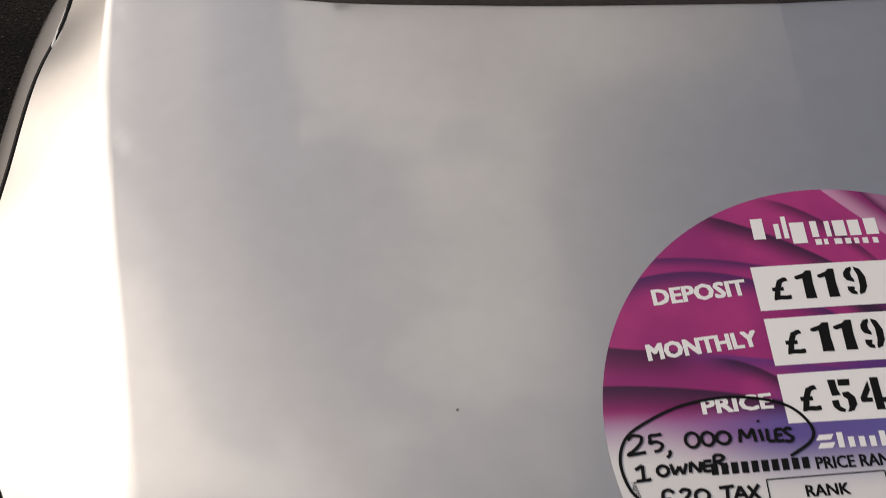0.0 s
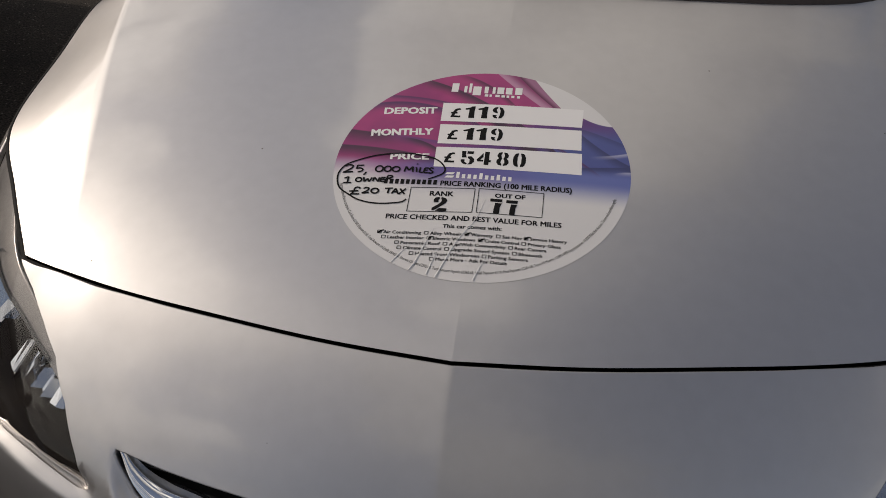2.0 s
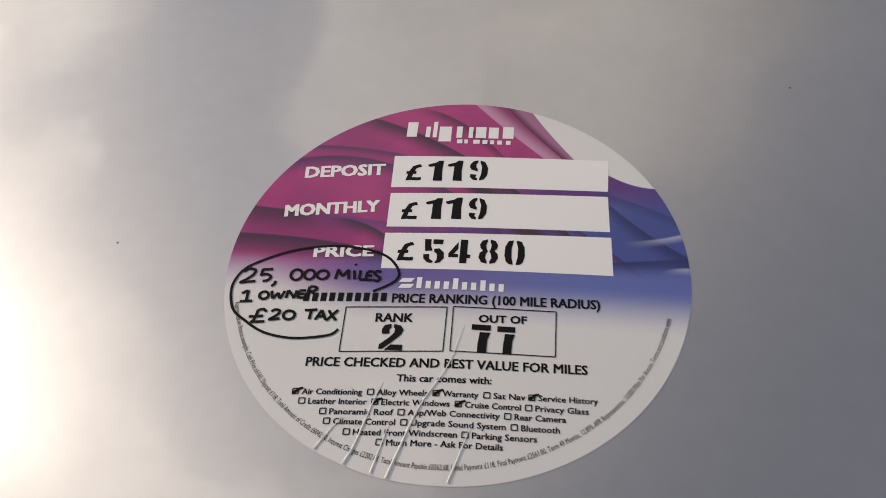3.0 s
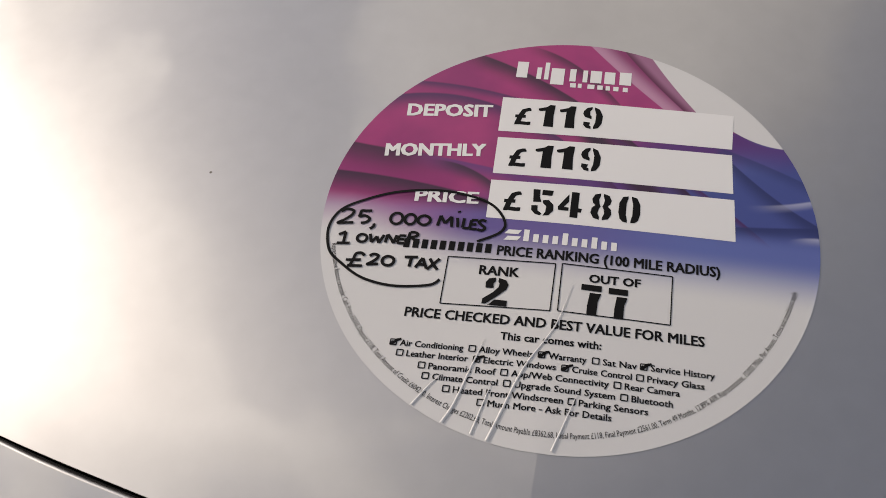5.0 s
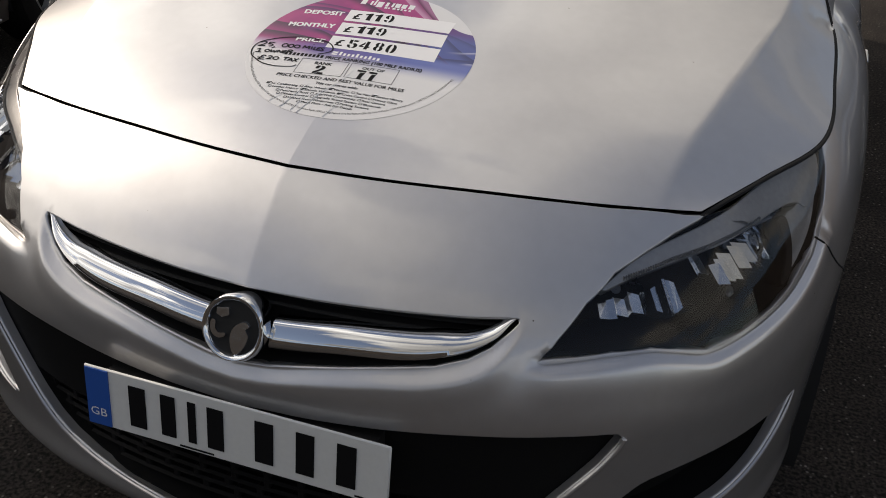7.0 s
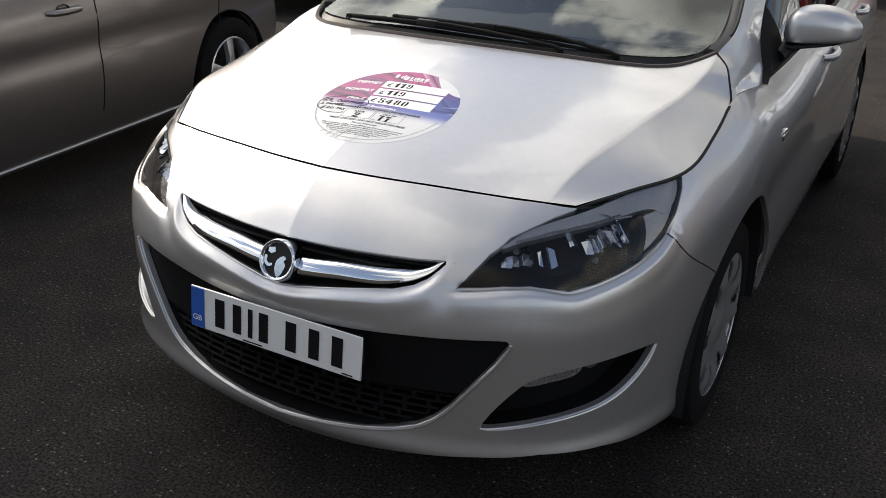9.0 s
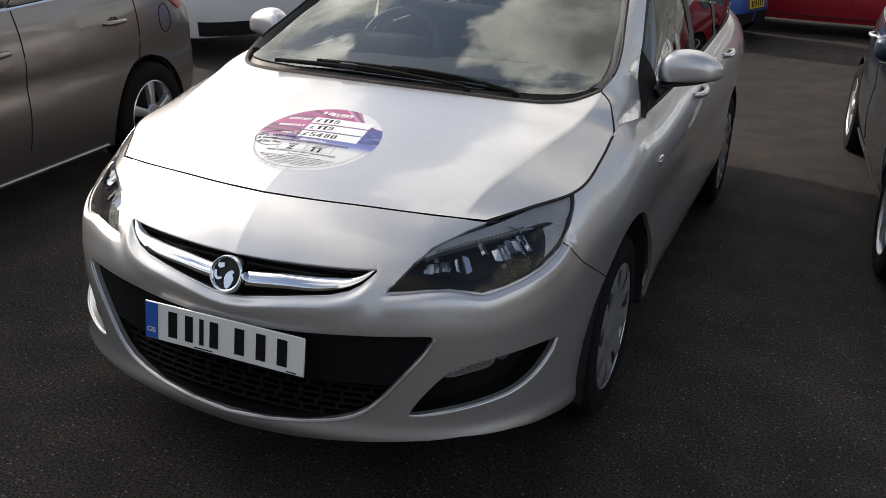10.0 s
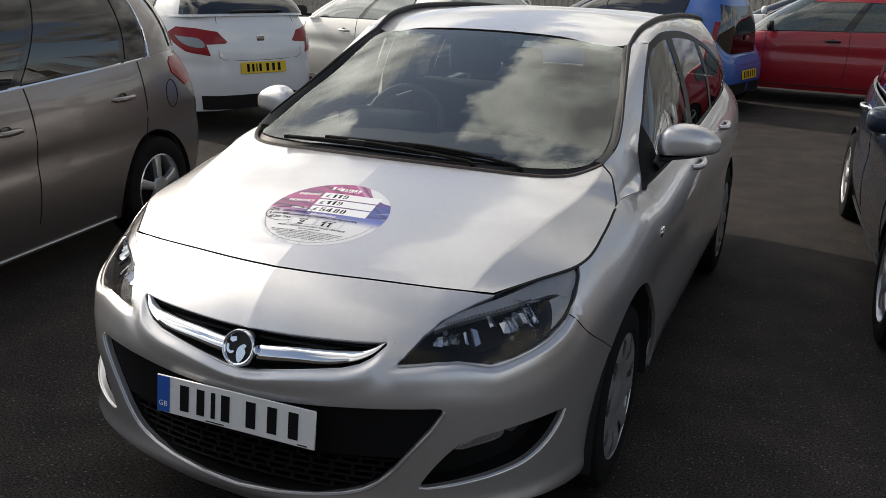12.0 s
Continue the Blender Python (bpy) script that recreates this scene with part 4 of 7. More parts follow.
# Upper grille: dark recess, three slats and the chrome bar.
panel("grille_recess", deep(-0.062), GRILLE * (1.03, 1.0) + (0, 0.0), [], DARK, car, "black recessed grille", step=0.03, rim=0)
wall("grille_surround", GRILLE, -0.012, -0.062, PLASTIC, car)
for k, zz in enumerate((0.742, 0.729)):
    ss = np.linspace(-0.40, 0.40, 41)
    v = np.concatenate([hull(ss, zz + 0.002 + 0 * ss, -0.03), hull(ss, zz + 0 * ss, -0.026), hull(ss, zz - 0.003 + 0 * ss, -0.03), hull(ss, zz + 0 * ss, -0.055)])
    mesh_part("grille_slat", v, grid_faces(4, 41) , PLASTIC, car)
bar_mid = spline([0, 0.06, 0.15, 0.30, 0.36, 0.395, 0.41, 0.418], [(0.697, 0.0185), (0.700, 0.0180), (0.708, 0.0170), (0.7185, 0.0138), (0.7300, 0.0085), (0.746, 0.0055), (0.757, 0.0035), (0.762, 0.002)])
SECTION = [(-1.0, -0.010), (-0.97, -0.002), (-0.88, 0.0045), (-0.60, 0.0075), (0.0, 0.0070), (0.5, 0.0045), (0.90, 0.0005), (0.98, -0.003), (1.0, -0.008), (0.9, -0.022), (-0.9, -0.024)]
for sx in (1, -1):
    ss = np.linspace(0.052, 0.418, 44)
    mid = bar_mid(ss)
    rows = []
    for zo, out in SECTION:
        rows.append(hull(sx * ss, mid[:, 0] + zo * mid[:, 1], out * np.clip(mid[:, 1] / 0.012, 0.3, 1) - 0.008))
    v = np.stack(rows, 1).reshape(-1, 3)
    f = grid_faces(44, len(SECTION), True) + [tuple(range(len(SECTION)))]
    if sx < 0:
        f = [q[::-1] for q in f]
    mesh_part("grille_bar", v, f, CHROME, car, "chrome bar curving up at its tip", sharp=50)

# Round badge: ring, dark field and a plain raised device.
BADGE = Matrix.Translation((0.0, 0.036, 0.706)) @ Matrix.Rotation(radians(-90), 4, "Z") @ Matrix.Rotation(radians(-22), 4, "Y")
v, f = lathe([(-0.03, 0.05), (0.004, 0.0515), (0.012, 0.051), (0.0165, 0.0485), (0.0168, 0.0455), (0.0135, 0.0420), (0.006, 0.0405)], 56, BADGE)
badge = mesh_part("badge", v, f, CHROME, car, "round chrome badge", sharp=50)
v, f = lathe([(0.0075, 0.043), (0.0085, 0.02), (0.009, 0.0005)], 40, BADGE)
mesh_part("badge_field", v, f, PLASTIC, badge)


def flat_shape(name, loops, depth, m, mat, parent):
    """Raised flat shapes, drawn in (across, up), on the plane whose x axis points out."""
    bm = bmesh.new()
    for lp in loops:
        lo = [bm.verts.new(m @ Vector((0.0, a, b))) for a, b in lp]
        hi = [bm.verts.new(m @ Vector((depth, a * 0.94 + 0.06 * np.mean([p[0] for p in lp]), b * 0.94 + 0.06 * np.mean([p[1] for p in lp])))) for a, b in lp]
        n = len(lp)
        bm.faces.new(hi)
        for i in range(n):
            bm.faces.new((lo[i], lo[(i + 1) % n], hi[(i + 1) % n], hi[i]))
    bmesh.ops.recalc_face_normals(bm, faces=bm.faces)
    return part(name, bm, mat, parent, sharp=25)


FACE = BADGE @ Matrix.Translation((0.008, 0, 0))
swoop = [tuple(p) for p in rounded([(0.004, -0.040), (-0.004, -0.022), (-0.003, -0.004), (0.006, 0.008), (0.018, 0.014), (0.026, 0.008), (0.020, 0.002), (0.026, -0.008), (0.022, -0.024), (0.014, -0.036)], per=3)]
hook = [tuple(p) for p in rounded([(-0.038, 0.006), (-0.036, -0.012), (-0.024, -0.020), (-0.012, -0.016), (-0.012, -0.010), (-0.022, -0.012), (-0.029, -0.006), (-0.030, 0.006)], per=3)]
flag = [(-0.030, 0.026), (-0.010, 0.030), (-0.008, 0.018), (-0.020, 0.012), (-0.030, 0.016)]
flat_shape("badge_device", [swoop, hook, flag], 0.004, FACE, GLINT, badge)

# Mouth: smooth black upper panel, slatted lower grille, number plate.
panel("mouth_back", deep(-0.085), MOUTH * (1.02, 1.0), [], DARK, car, "black lower grille backing", step=0.04, rim=0)
wall("mouth_surround", MOUTH, -0.014, -0.085, MESH_BLACK, car)


def mouth_at(z):
    """Half the width of the mouth at a height."""
    h = MOUTH[MOUTH[:, 0] >= 0]
    cut = [h[i, 0] + (h[i + 1, 0] - h[i, 0]) * (z - h[i, 1]) / (h[i + 1, 1] - h[i, 1]) for i in range(len(h) - 1) if (h[i, 1] - z) * (h[i + 1, 1] - z) < 0]
    return max(cut) if cut else 0.0


hi_half = [(s, z) for s, z in MOUTH if s >= 0 and z > 0.452]
hi_half = [p for p in hi_half] + [(mouth_at(0.45), 0.45), (0.30, 0.444), (0.0, 0.440)]
panel("mouth_panel", deep(-0.022), both(hi_half), [], MESH_BLACK, car, "smooth black plastic panel", step=0.03, rim=0.012)
bm = box((0.012, 0.03, 0.017), Matrix(), 0.002, 1)
UPRIGHT = bpy.data.meshes.new("mouth_upright")
bm.to_mesh(UPRIGHT)
bm.free()
UPRIGHT.materials.append(MESH_BLACK)
ROWS = (0.432, 0.412, 0.392, 0.372, 0.352, 0.332)
for k, zz in enumerate(ROWS):
    w = mouth_at(zz) - 0.004
    n = 49
    ss = np.linspace(-w, w, n)
    o = 0 * ss
    v = np.concatenate([hull(ss, zz + 0.003 + o, -0.036), hull(ss, zz + o, -0.030), hull(ss, zz - 0.0035 + o, -0.034), hull(ss, zz - 0.0035 + o, -0.07), hull(ss, zz + 0.003 + o, -0.07)])
    f = [tuple(q) for q in grid_faces(5, n)]
    slat = mesh_part("mouth_slat", v, f, MESH_BLACK, car, "", sharp=30)
    # uprights between this slat and the one below, staggered row by row
    if k + 1 < len(ROWS):
        step = 0.062
        s0 = -w + (step / 2 if k % 2 else 0.01)
        while s0 < w - 0.02:
            p = hull(np.array([s0]), np.array([zz - 0.010]), -0.048)[0]
            q = hull(np.array([s0 + 0.01]), np.array([zz - 0.010]), -0.048)[0]
            up = new("mouth_upright", UPRIGHT)
            up.parent = slat
            up.matrix_basis = pose(p[0], p[1], p[2], 0, 0, math.degrees(math.atan2(q[1] - p[1], q[0] - p[0])))
            s0 += step
half = [tuple(p) for p in MOUTH[7:18]]
run = rounded([(-p[0], p[1]) for p in half][: len(half) - 1] + half[::-1], closed=False, per=4)
pts = hull(run[:, 0], run[:, 1] - 0.002, 0.0005)
tv, tf = tube([tuple(p) for p in pts], 0.0042, 8)
mesh_part("mouth_lip", tv, tf, SILVER, bumper, "bright rolled lip round the lower grille")

PL = Matrix.Translation((0.0, -0.006, 0.534)) @ Matrix.Rotation(radians(-6), 4, "X")
part("plate_plinth", box((0.46, 0.05, 0.085), PL @ pose(0, 0.033, 0)), PLASTIC, car)


def number_plate(parent, m, mat, band):
    """A plate in the xz plane facing -y: the characters are plain bars."""
    p = part("number_plate", box((0.52, 0.005, 0.111), m, 0.002, 1), mat, parent, "number plate with plain black bars")
    if band:
        part("plate_band", box((0.042, 0.002, 0.105), m @ pose(-0.236, -0.0035, 0)), PLATE_B, p, "blue band")
        lv, lf = letters("GB", 0.015, 0.030)
        mesh_part("plate_lettering", [m @ Vector((-0.251 + a, -0.0052, -0.034 + b)) for a, b in lv], lf, PRINT_W, p, "", smooth=False)
    for x, w in ((-0.164, 0.030), (-0.109, 0.026), (-0.067, 0.014), (-0.026, 0.028), (0.057, 0.031), (0.125, 0.030), (0.192, 0.031)):
        part("plate_bar", box((w, 0.0016, 0.076), m @ pose(x - (0.0 if band else 0.015), -0.0034, 0), 0.0005, 1), INK, p)
    return p


plate = number_plate(car, PL, PLATE_W, True)
part("plate_bar", box((0.060, 0.001, 0.003), PL @ pose(-0.06, -0.0034, -0.049)), INK, plate)
part("plate_bar", box((0.030, 0.001, 0.003), PL @ pose(0.222, -0.0034, -0.049)), INK, plate)

# Fog lamp recesses.
for sx in (1, -1):
    loop = FOG * (sx, 1)
    panel("fog_recess", deep(-0.075), loop, [], MESH_BLACK, car, "black plastic fog lamp recess", step=0.03, rim=0)
    wall("fog_surround", loop, -0.012, -0.075, MESH_BLACK, car)
    lens = rounded([(sx * s, z) for s, z in ((0.625, 0.472), (0.68, 0.495), (0.74, 0.512), (0.775, 0.514), (0.785, 0.500), (0.765, 0.484), (0.70, 0.474), (0.65, 0.466))], per=3)
    fl = panel("fog_lamp", deep(-0.042), lens, [], FOGLENS, car, "clear ribbed fog lamp", step=0.012, rim=0.03)
    # fine upright ribs and a round bulb cap behind the lens
    for s in np.linspace(0.648, 0.772, 18):
        lo_z, hi_z = np.interp(s, (0.648, 0.70, 0.772), (0.470, 0.477, 0.492)), np.interp(s, (0.648, 0.70, 0.772), (0.480, 0.500, 0.511))
        pts = [tuple(hull(np.array([sx * s]), np.array([z]), -0.0405)[0]) for z in np.linspace(lo_z, hi_z, 3)]
        tv, tf = tube(pts, 0.0022, 6)
        mesh_part("lens_rib", tv, tf, FOGLENS, fl)
    lens = rounded([(sx * s, z) for s, z in ((0.792, 0.506), (0.80, 0.518), (0.835, 0.519), (0.838, 0.504), (0.815, 0.494))], per=3)
    panel("fog_lamp_cap", deep(-0.045), lens, [], TRIM, car, "", step=0.012, rim=0.02)
    low = rounded([(0.540, 0.371), (0.59, 0.378), (0.665, 0.390), (0.745, 0.402), (0.83, 0.418), (0.90, 0.448), (0.958, 0.490), (0.990, 0.533)], closed=False, per=4)
    pts = hull(sx * low[:, 0], low[:, 1] - 0.002, 0.0)
    tv, tf = tube([tuple(p) for p in pts], [0.001 + 0.003 * min(1, i / 6, (len(pts) - 1 - i) / 3) for i in range(len(pts))], 8)
    mesh_part("fog_lip", tv, tf, SILVER, bumper, "bright rolled lip")

# Head lamps.
for sx in (1, -1):
    hd = panel("headlamp", deep(-0.0015), LAMP * (sx, 1), [], LENS, car, "clear headlamp with dark housing", step=0.016, rim=0.012, roll=0.003)
    hd.visible_shadow = False
    panel("housing", deep(-0.095), LAMP * (sx, 1), [], HOUSING, hd, "black lamp housing", step=0.03, rim=0)
    wall("housing_wall", LAMP * (sx, 1), -0.010, -0.095, HOUSING, hd)
    strip = rounded([(sx * s, z) for s, z in ((0.555, 0.792), (0.60, 0.811), (0.66, 0.828), (0.74, 0.842), (0.83, 0.855), (0.95, 0.869), (1.08, 0.884), (1.140, 0.889), (1.148, 0.882), (1.112, 0.850),
                                              (1.065, 0.830), (1.04, 0.842), (1.00, 0.844), (0.92, 0.839), (0.82, 0.831), (0.70, 0.818), (0.61, 0.804))], per=3)
    ind = panel("indicator", deep(-0.011), strip, [], INDIC, hd, "grey ribbed indicator strip", step=0.014, rim=0.03)
    bm = bmesh.new()
    for s in np.linspace(0.60, 0.93, 66):
        q = hull(np.array([sx * s]), np.array([float(np.interp(s, (0.60, 0.70, 0.82, 0.93), (0.8045, 0.8205, 0.8335, 0.8425)))]), -0.009)[0]
        add_box(bm, (0.0020, 0.004, 0.0055), pose(q[0], q[1], q[2], 10, 0, sx * 28))
    part("rib_row", bm, FROST, ind, "row of fine pale ribs")
    out = rounded([(sx * s, z) for s, z in ((1.000, 0.828), (0.988, 0.800), (0.958, 0.768), (1.000, 0.780), (1.055, 0.806), (1.106, 0.845), (1.092, 0.849), (1.040, 0.834))], per=3)
    panel("side_marker", deep(-0.015), out, [], INDIC, hd, "", step=0.014, rim=0.03)
    guide = np.array([(0.56, 0.792), (0.61, 0.800), (0.70, 0.813), (0.82, 0.826), (0.92, 0.834), (0.970, 0.833)])
    pts = hull(sx * guide[:, 0], guide[:, 1], -0.020)
    tv, tf = tube([tuple(p) for p in pts], 0.003, 6)
    mesh_part("light_guide", tv, tf, GUIDE, hd, "thin grey-blue trim line")
    for s, z, r in ((0.605, 0.768, 0.038), (0.885, 0.797, 0.046)):
        p = hull(np.array([sx * s]), np.array([z]), -0.072)[0]
        n = hull(np.array([sx * s]), np.array([z]), 0.0)[0] - hull(np.array([sx * s]), np.array([z]), -0.05)[0]
        aim = Matrix.Translation(Vector(p)) @ (Vector(n) * 0.5 + Vector((0, -0.03, 0.014))).to_track_quat("X", "Z").to_matrix().to_4x4()
        # the bowl is bright above its bulb and open below
        v, f = lathe([(0.030, r), (0.018, r * 0.97), (0.0, r * 0.78), (-0.02, r * 0.45), (-0.026, r * 0.2)], 14, aim)
        mesh_part("reflector", v, [q for q in f if sum(v[i][2] for i in q) / 4 > p[2] - 0.004], CHROME, hd, "faceted chrome reflector", smooth=False)
        v, f = lathe([(0.0, 0.0005), (0.0, 0.007), (-0.02, 0.008)], 14, aim @ Matrix.Translation((0.002, 0, 0)))
        mesh_part("bulb_cap", v, f, GUIDE, hd)
    # mirror facets of the two bowls, side by side along an arc
    rng = random.Random(11)
    for s0, s1, n, z0, z1, h, dip in ((0.556, 0.652, 6, 0.7545, 0.7650, 0.018, 0.25), (0.664, 0.715, 6, 0.7640, 0.7660, 0.034, 0.3), (0.760, 0.780, 2, 0.797, 0.799, 0.020, 0.2), (0.806, 0.900, 6, 0.779, 0.797, 0.026, 0.2), (0.902, 0.966, 7, 0.792, 0.802, 0.040, 0.35)):
        edge = [0.0] + sorted(k / n + rng.uniform(-0.25, 0.25) / n for k in range(1, n)) + [1.0]
        for k in range(n):
            corners = []
            lean, cut = rng.uniform(-0.010, 0.010), rng.uniform(0.85, 1.2)
            for u, e in ((edge[k], -1), (edge[k + 1], -1), (edge[k + 1], 1), (edge[k], 1)):
                arc = h * (1 - dip * (2 * u - 1) ** 2) * cut
                back = -0.032 - (0.020 + lean * (1 if u == edge[k] else -1)) if e < 0 else -0.062 - lean * (1 if u == edge[k] else -1)
                q = hull(np.array([sx * (s0 + (s1 - s0) * u)]), np.array([z0 + (z1 - z0) * u + e * arc / 2]), back + 0.012)[0]
                corners.append(q)
            v = [tuple(c) for c in corners] + [(c[0], c[1] + 0.004, c[2] - 0.002) for c in corners]
            mesh_part("reflector_facet", v, [(0, 1, 2, 3), (7, 6, 5, 4)] + [(j, (j + 1) % 4, 4 + (j + 1) % 4, 4 + j)[::-1] for j in range(4)], GLINT, hd, smooth=False)
    # the inner bezel that parts the side marker from the bowls
    bz = rounded([(sx * s, z) for s, z in ((0.978, 0.829), (0.998, 0.829), (0.985, 0.800), (0.958, 0.768), (0.935, 0.757), (0.922, 0.757), (0.955, 0.785), (0.972, 0.806))], per=3)
    panel("inner_bezel", deep(-0.013), bz, [], HOUSING, hd, "", step=0.012, rim=0.03)
    # chrome bulb cap low in the housing
    q = hull(np.array([sx * 0.83]), np.array([0.752]), -0.05)[0]
    v, f = lathe([(0.010, 0.0005), (0.008, 0.004), (0.0, 0.006), (-0.01, 0.005)], 12, Matrix.Translation(Vector(q)) @ Matrix.Rotation(radians(-90), 4, "Z"))
    mesh_part("bulb_cap", v, f, GUIDE, hd)

# Side repeaters, door mirrors, door handles.
for sx in (1, -1):
    p = skin(np.array([1.896]), np.array([0.834]))[0] * (sx, 1, 1)
    rep = part("side_repeater", box((0.010, 0.060, 0.022), pose(p[0], p[1], p[2], 12, 0, 0), 0.005), CHROME, car, "small chrome side repeater")
    part("repeater_lens", box((0.004, 0.036, 0.012), pose(p[0] + sx * 0.005, p[1], p[2], 12, 0, 0), 0.002), FROST, rep)
    # mirror housing: a rounded shell, flat at the back
    bm = bmesh.new()
    bmesh.ops.create_uvsphere(bm, u_segments=40, v_segments=24, radius=1.0)
    for w in bm.verts:
        x, y, z = w.co
        k = lambda a, e: math.copysign(abs(a) ** e, a)
        # a blunt wedge: tall towards the door, drawn out to a rounded tip, flat beneath
        x, y, z = k(x, 0.50 if x < 0 else 0.66), k(y, 0.8), k(z, 0.60 if z > 0 else 0.40)
        if y > 0:
            y *= 0.35
        z = z * ((0.092 - 0.026 * (x + 0.35) ** 2) if z > 0 else 0.026)
        w.co = (sx * (0.912 + x * 0.112 - 0.25 * min(z, 0) * (x < 0)), 1.66 + y * (0.078 + 0.010 * x) + 0.035 * x, 1.086 + z + 0.008 * x)
    mir = part("door_mirror", bm, SILVER, car, "silver door mirror housing", sharp=60)
    bm = bmesh.new()
    bmesh.ops.create_uvsphere(bm, u_segments=32, v_segments=16, radius=1.0)
    for w in bm.verts:
        x, y, z = w.co
        k = lambda a, e: math.copysign(abs(a) ** e, a)
        x, y, z = k(x, 0.72), k(y, 0.8), k(z, 0.6)
        if y > 0:
            y *= 0.35
        w.co = (sx * (0.892 + x * 0.094), 1.661 + y * 0.070 + 0.035 * x, 1.054 + z * 0.010 + 0.014 * x)
    part("mirror_base", bm, PLASTIC, mir, "black lower edge")
    tv, tf = tube([(sx * 0.795, 1.58, 1.015), (sx * 0.82, 1.62, 1.038), (sx * 0.86, 1.65, 1.054)], [0.035, 0.030, 0.022], 12, 0.7)
    mesh_part("mirror_arm", tv, tf, PLASTIC, mir)
    part("mirror_glass", box((0.17, 0.004, 0.085), pose(sx * 0.912, 1.692, 1.103, 0, 0, sx * 18), 0.002), CHROME, mir)
    for y0, zz in ((2.17, 0.925), (3.12, 0.955)):
        s0 = float(np.interp(y0, FINE_P[:2500, 1], FINE_S[:2500]))
        c = skin(np.array([s0]), np.array([zz]))[0]
        pts = [(sx * (c[0] + o), c[1] + d, c[2] + 0.004 * abs(d) * 10) for d, o in ((-0.105, -0.004), (-0.085, 0.018), (-0.04, 0.028), (0.04, 0.028), (0.085, 0.02), (0.105, -0.004))]
        tv, tf = tube(pts, [0.010, 0.013, 0.014, 0.014, 0.013, 0.010], 10, 1.0)
        mesh_part("door_handle", tv, tf, SILVER, car, "silver door handle")

# Wipers lying at the foot of the screen.
def wiper(tip, end, pivot):
    a, b, p = Vector(tip), Vector(end), Vector(pivot)
    # a flat beam blade, low at its ends, with a squared cap on the tip
    up = lambda t, h: a.lerp(b, t) + Vector((0, 0, h))
    v, f = tube([up(0, 0), up(0.01, 0.001), up(0.25, 0.005), up(0.5, 0.007), up(0.75, 0.005), up(0.99, 0.001), up(1, 0)], [0.003, 0.007, 0.0085, 0.009, 0.0085, 0.006, 0.002], 8)
    w = mesh_part("wiper", v, f, RUBBER, car, "black windscreen wiper")
    part("blade_clip", box((0.070, 0.020, 0.020), Matrix.Translation(up(0.5, 0.011)), 0.006, 2), PLASTIC, w)
    part("tip_cap", box((0.016, 0.016, 0.016), Matrix.Translation(up(0.005, 0.001)), 0.003, 2), GLOSS_BLACK, w)
    v, f = tube([up(0.5, 0.014), up(0.62, 0.016), up(0.85, 0.010), p + Vector((-0.02, 0, 0.008)), p], [0.007, 0.008, 0.009, 0.010, 0.009], 8, 0.6)
    mesh_part("wiper_arm", v, f, RUBBER, w)
    v, f = lathe([(-0.01, 0.009), (0.002, 0.0085), (0.005, 0.005), (0.0055, 0.0005)], 16, Matrix.Translation(p) @ Matrix.Rotation(radians(-90), 4, "Y"))
    mesh_part("wiper_cap", v, f, RUBBER, w)


wiper((-0.448, 0.985, 1.094), (0.15, 0.968, 1.094), (0.30, 0.966, 1.080))
wiper((-0.29, 1.012, 1.104), (0.365, 0.999, 1.098), (0.46, 0.995, 1.078))


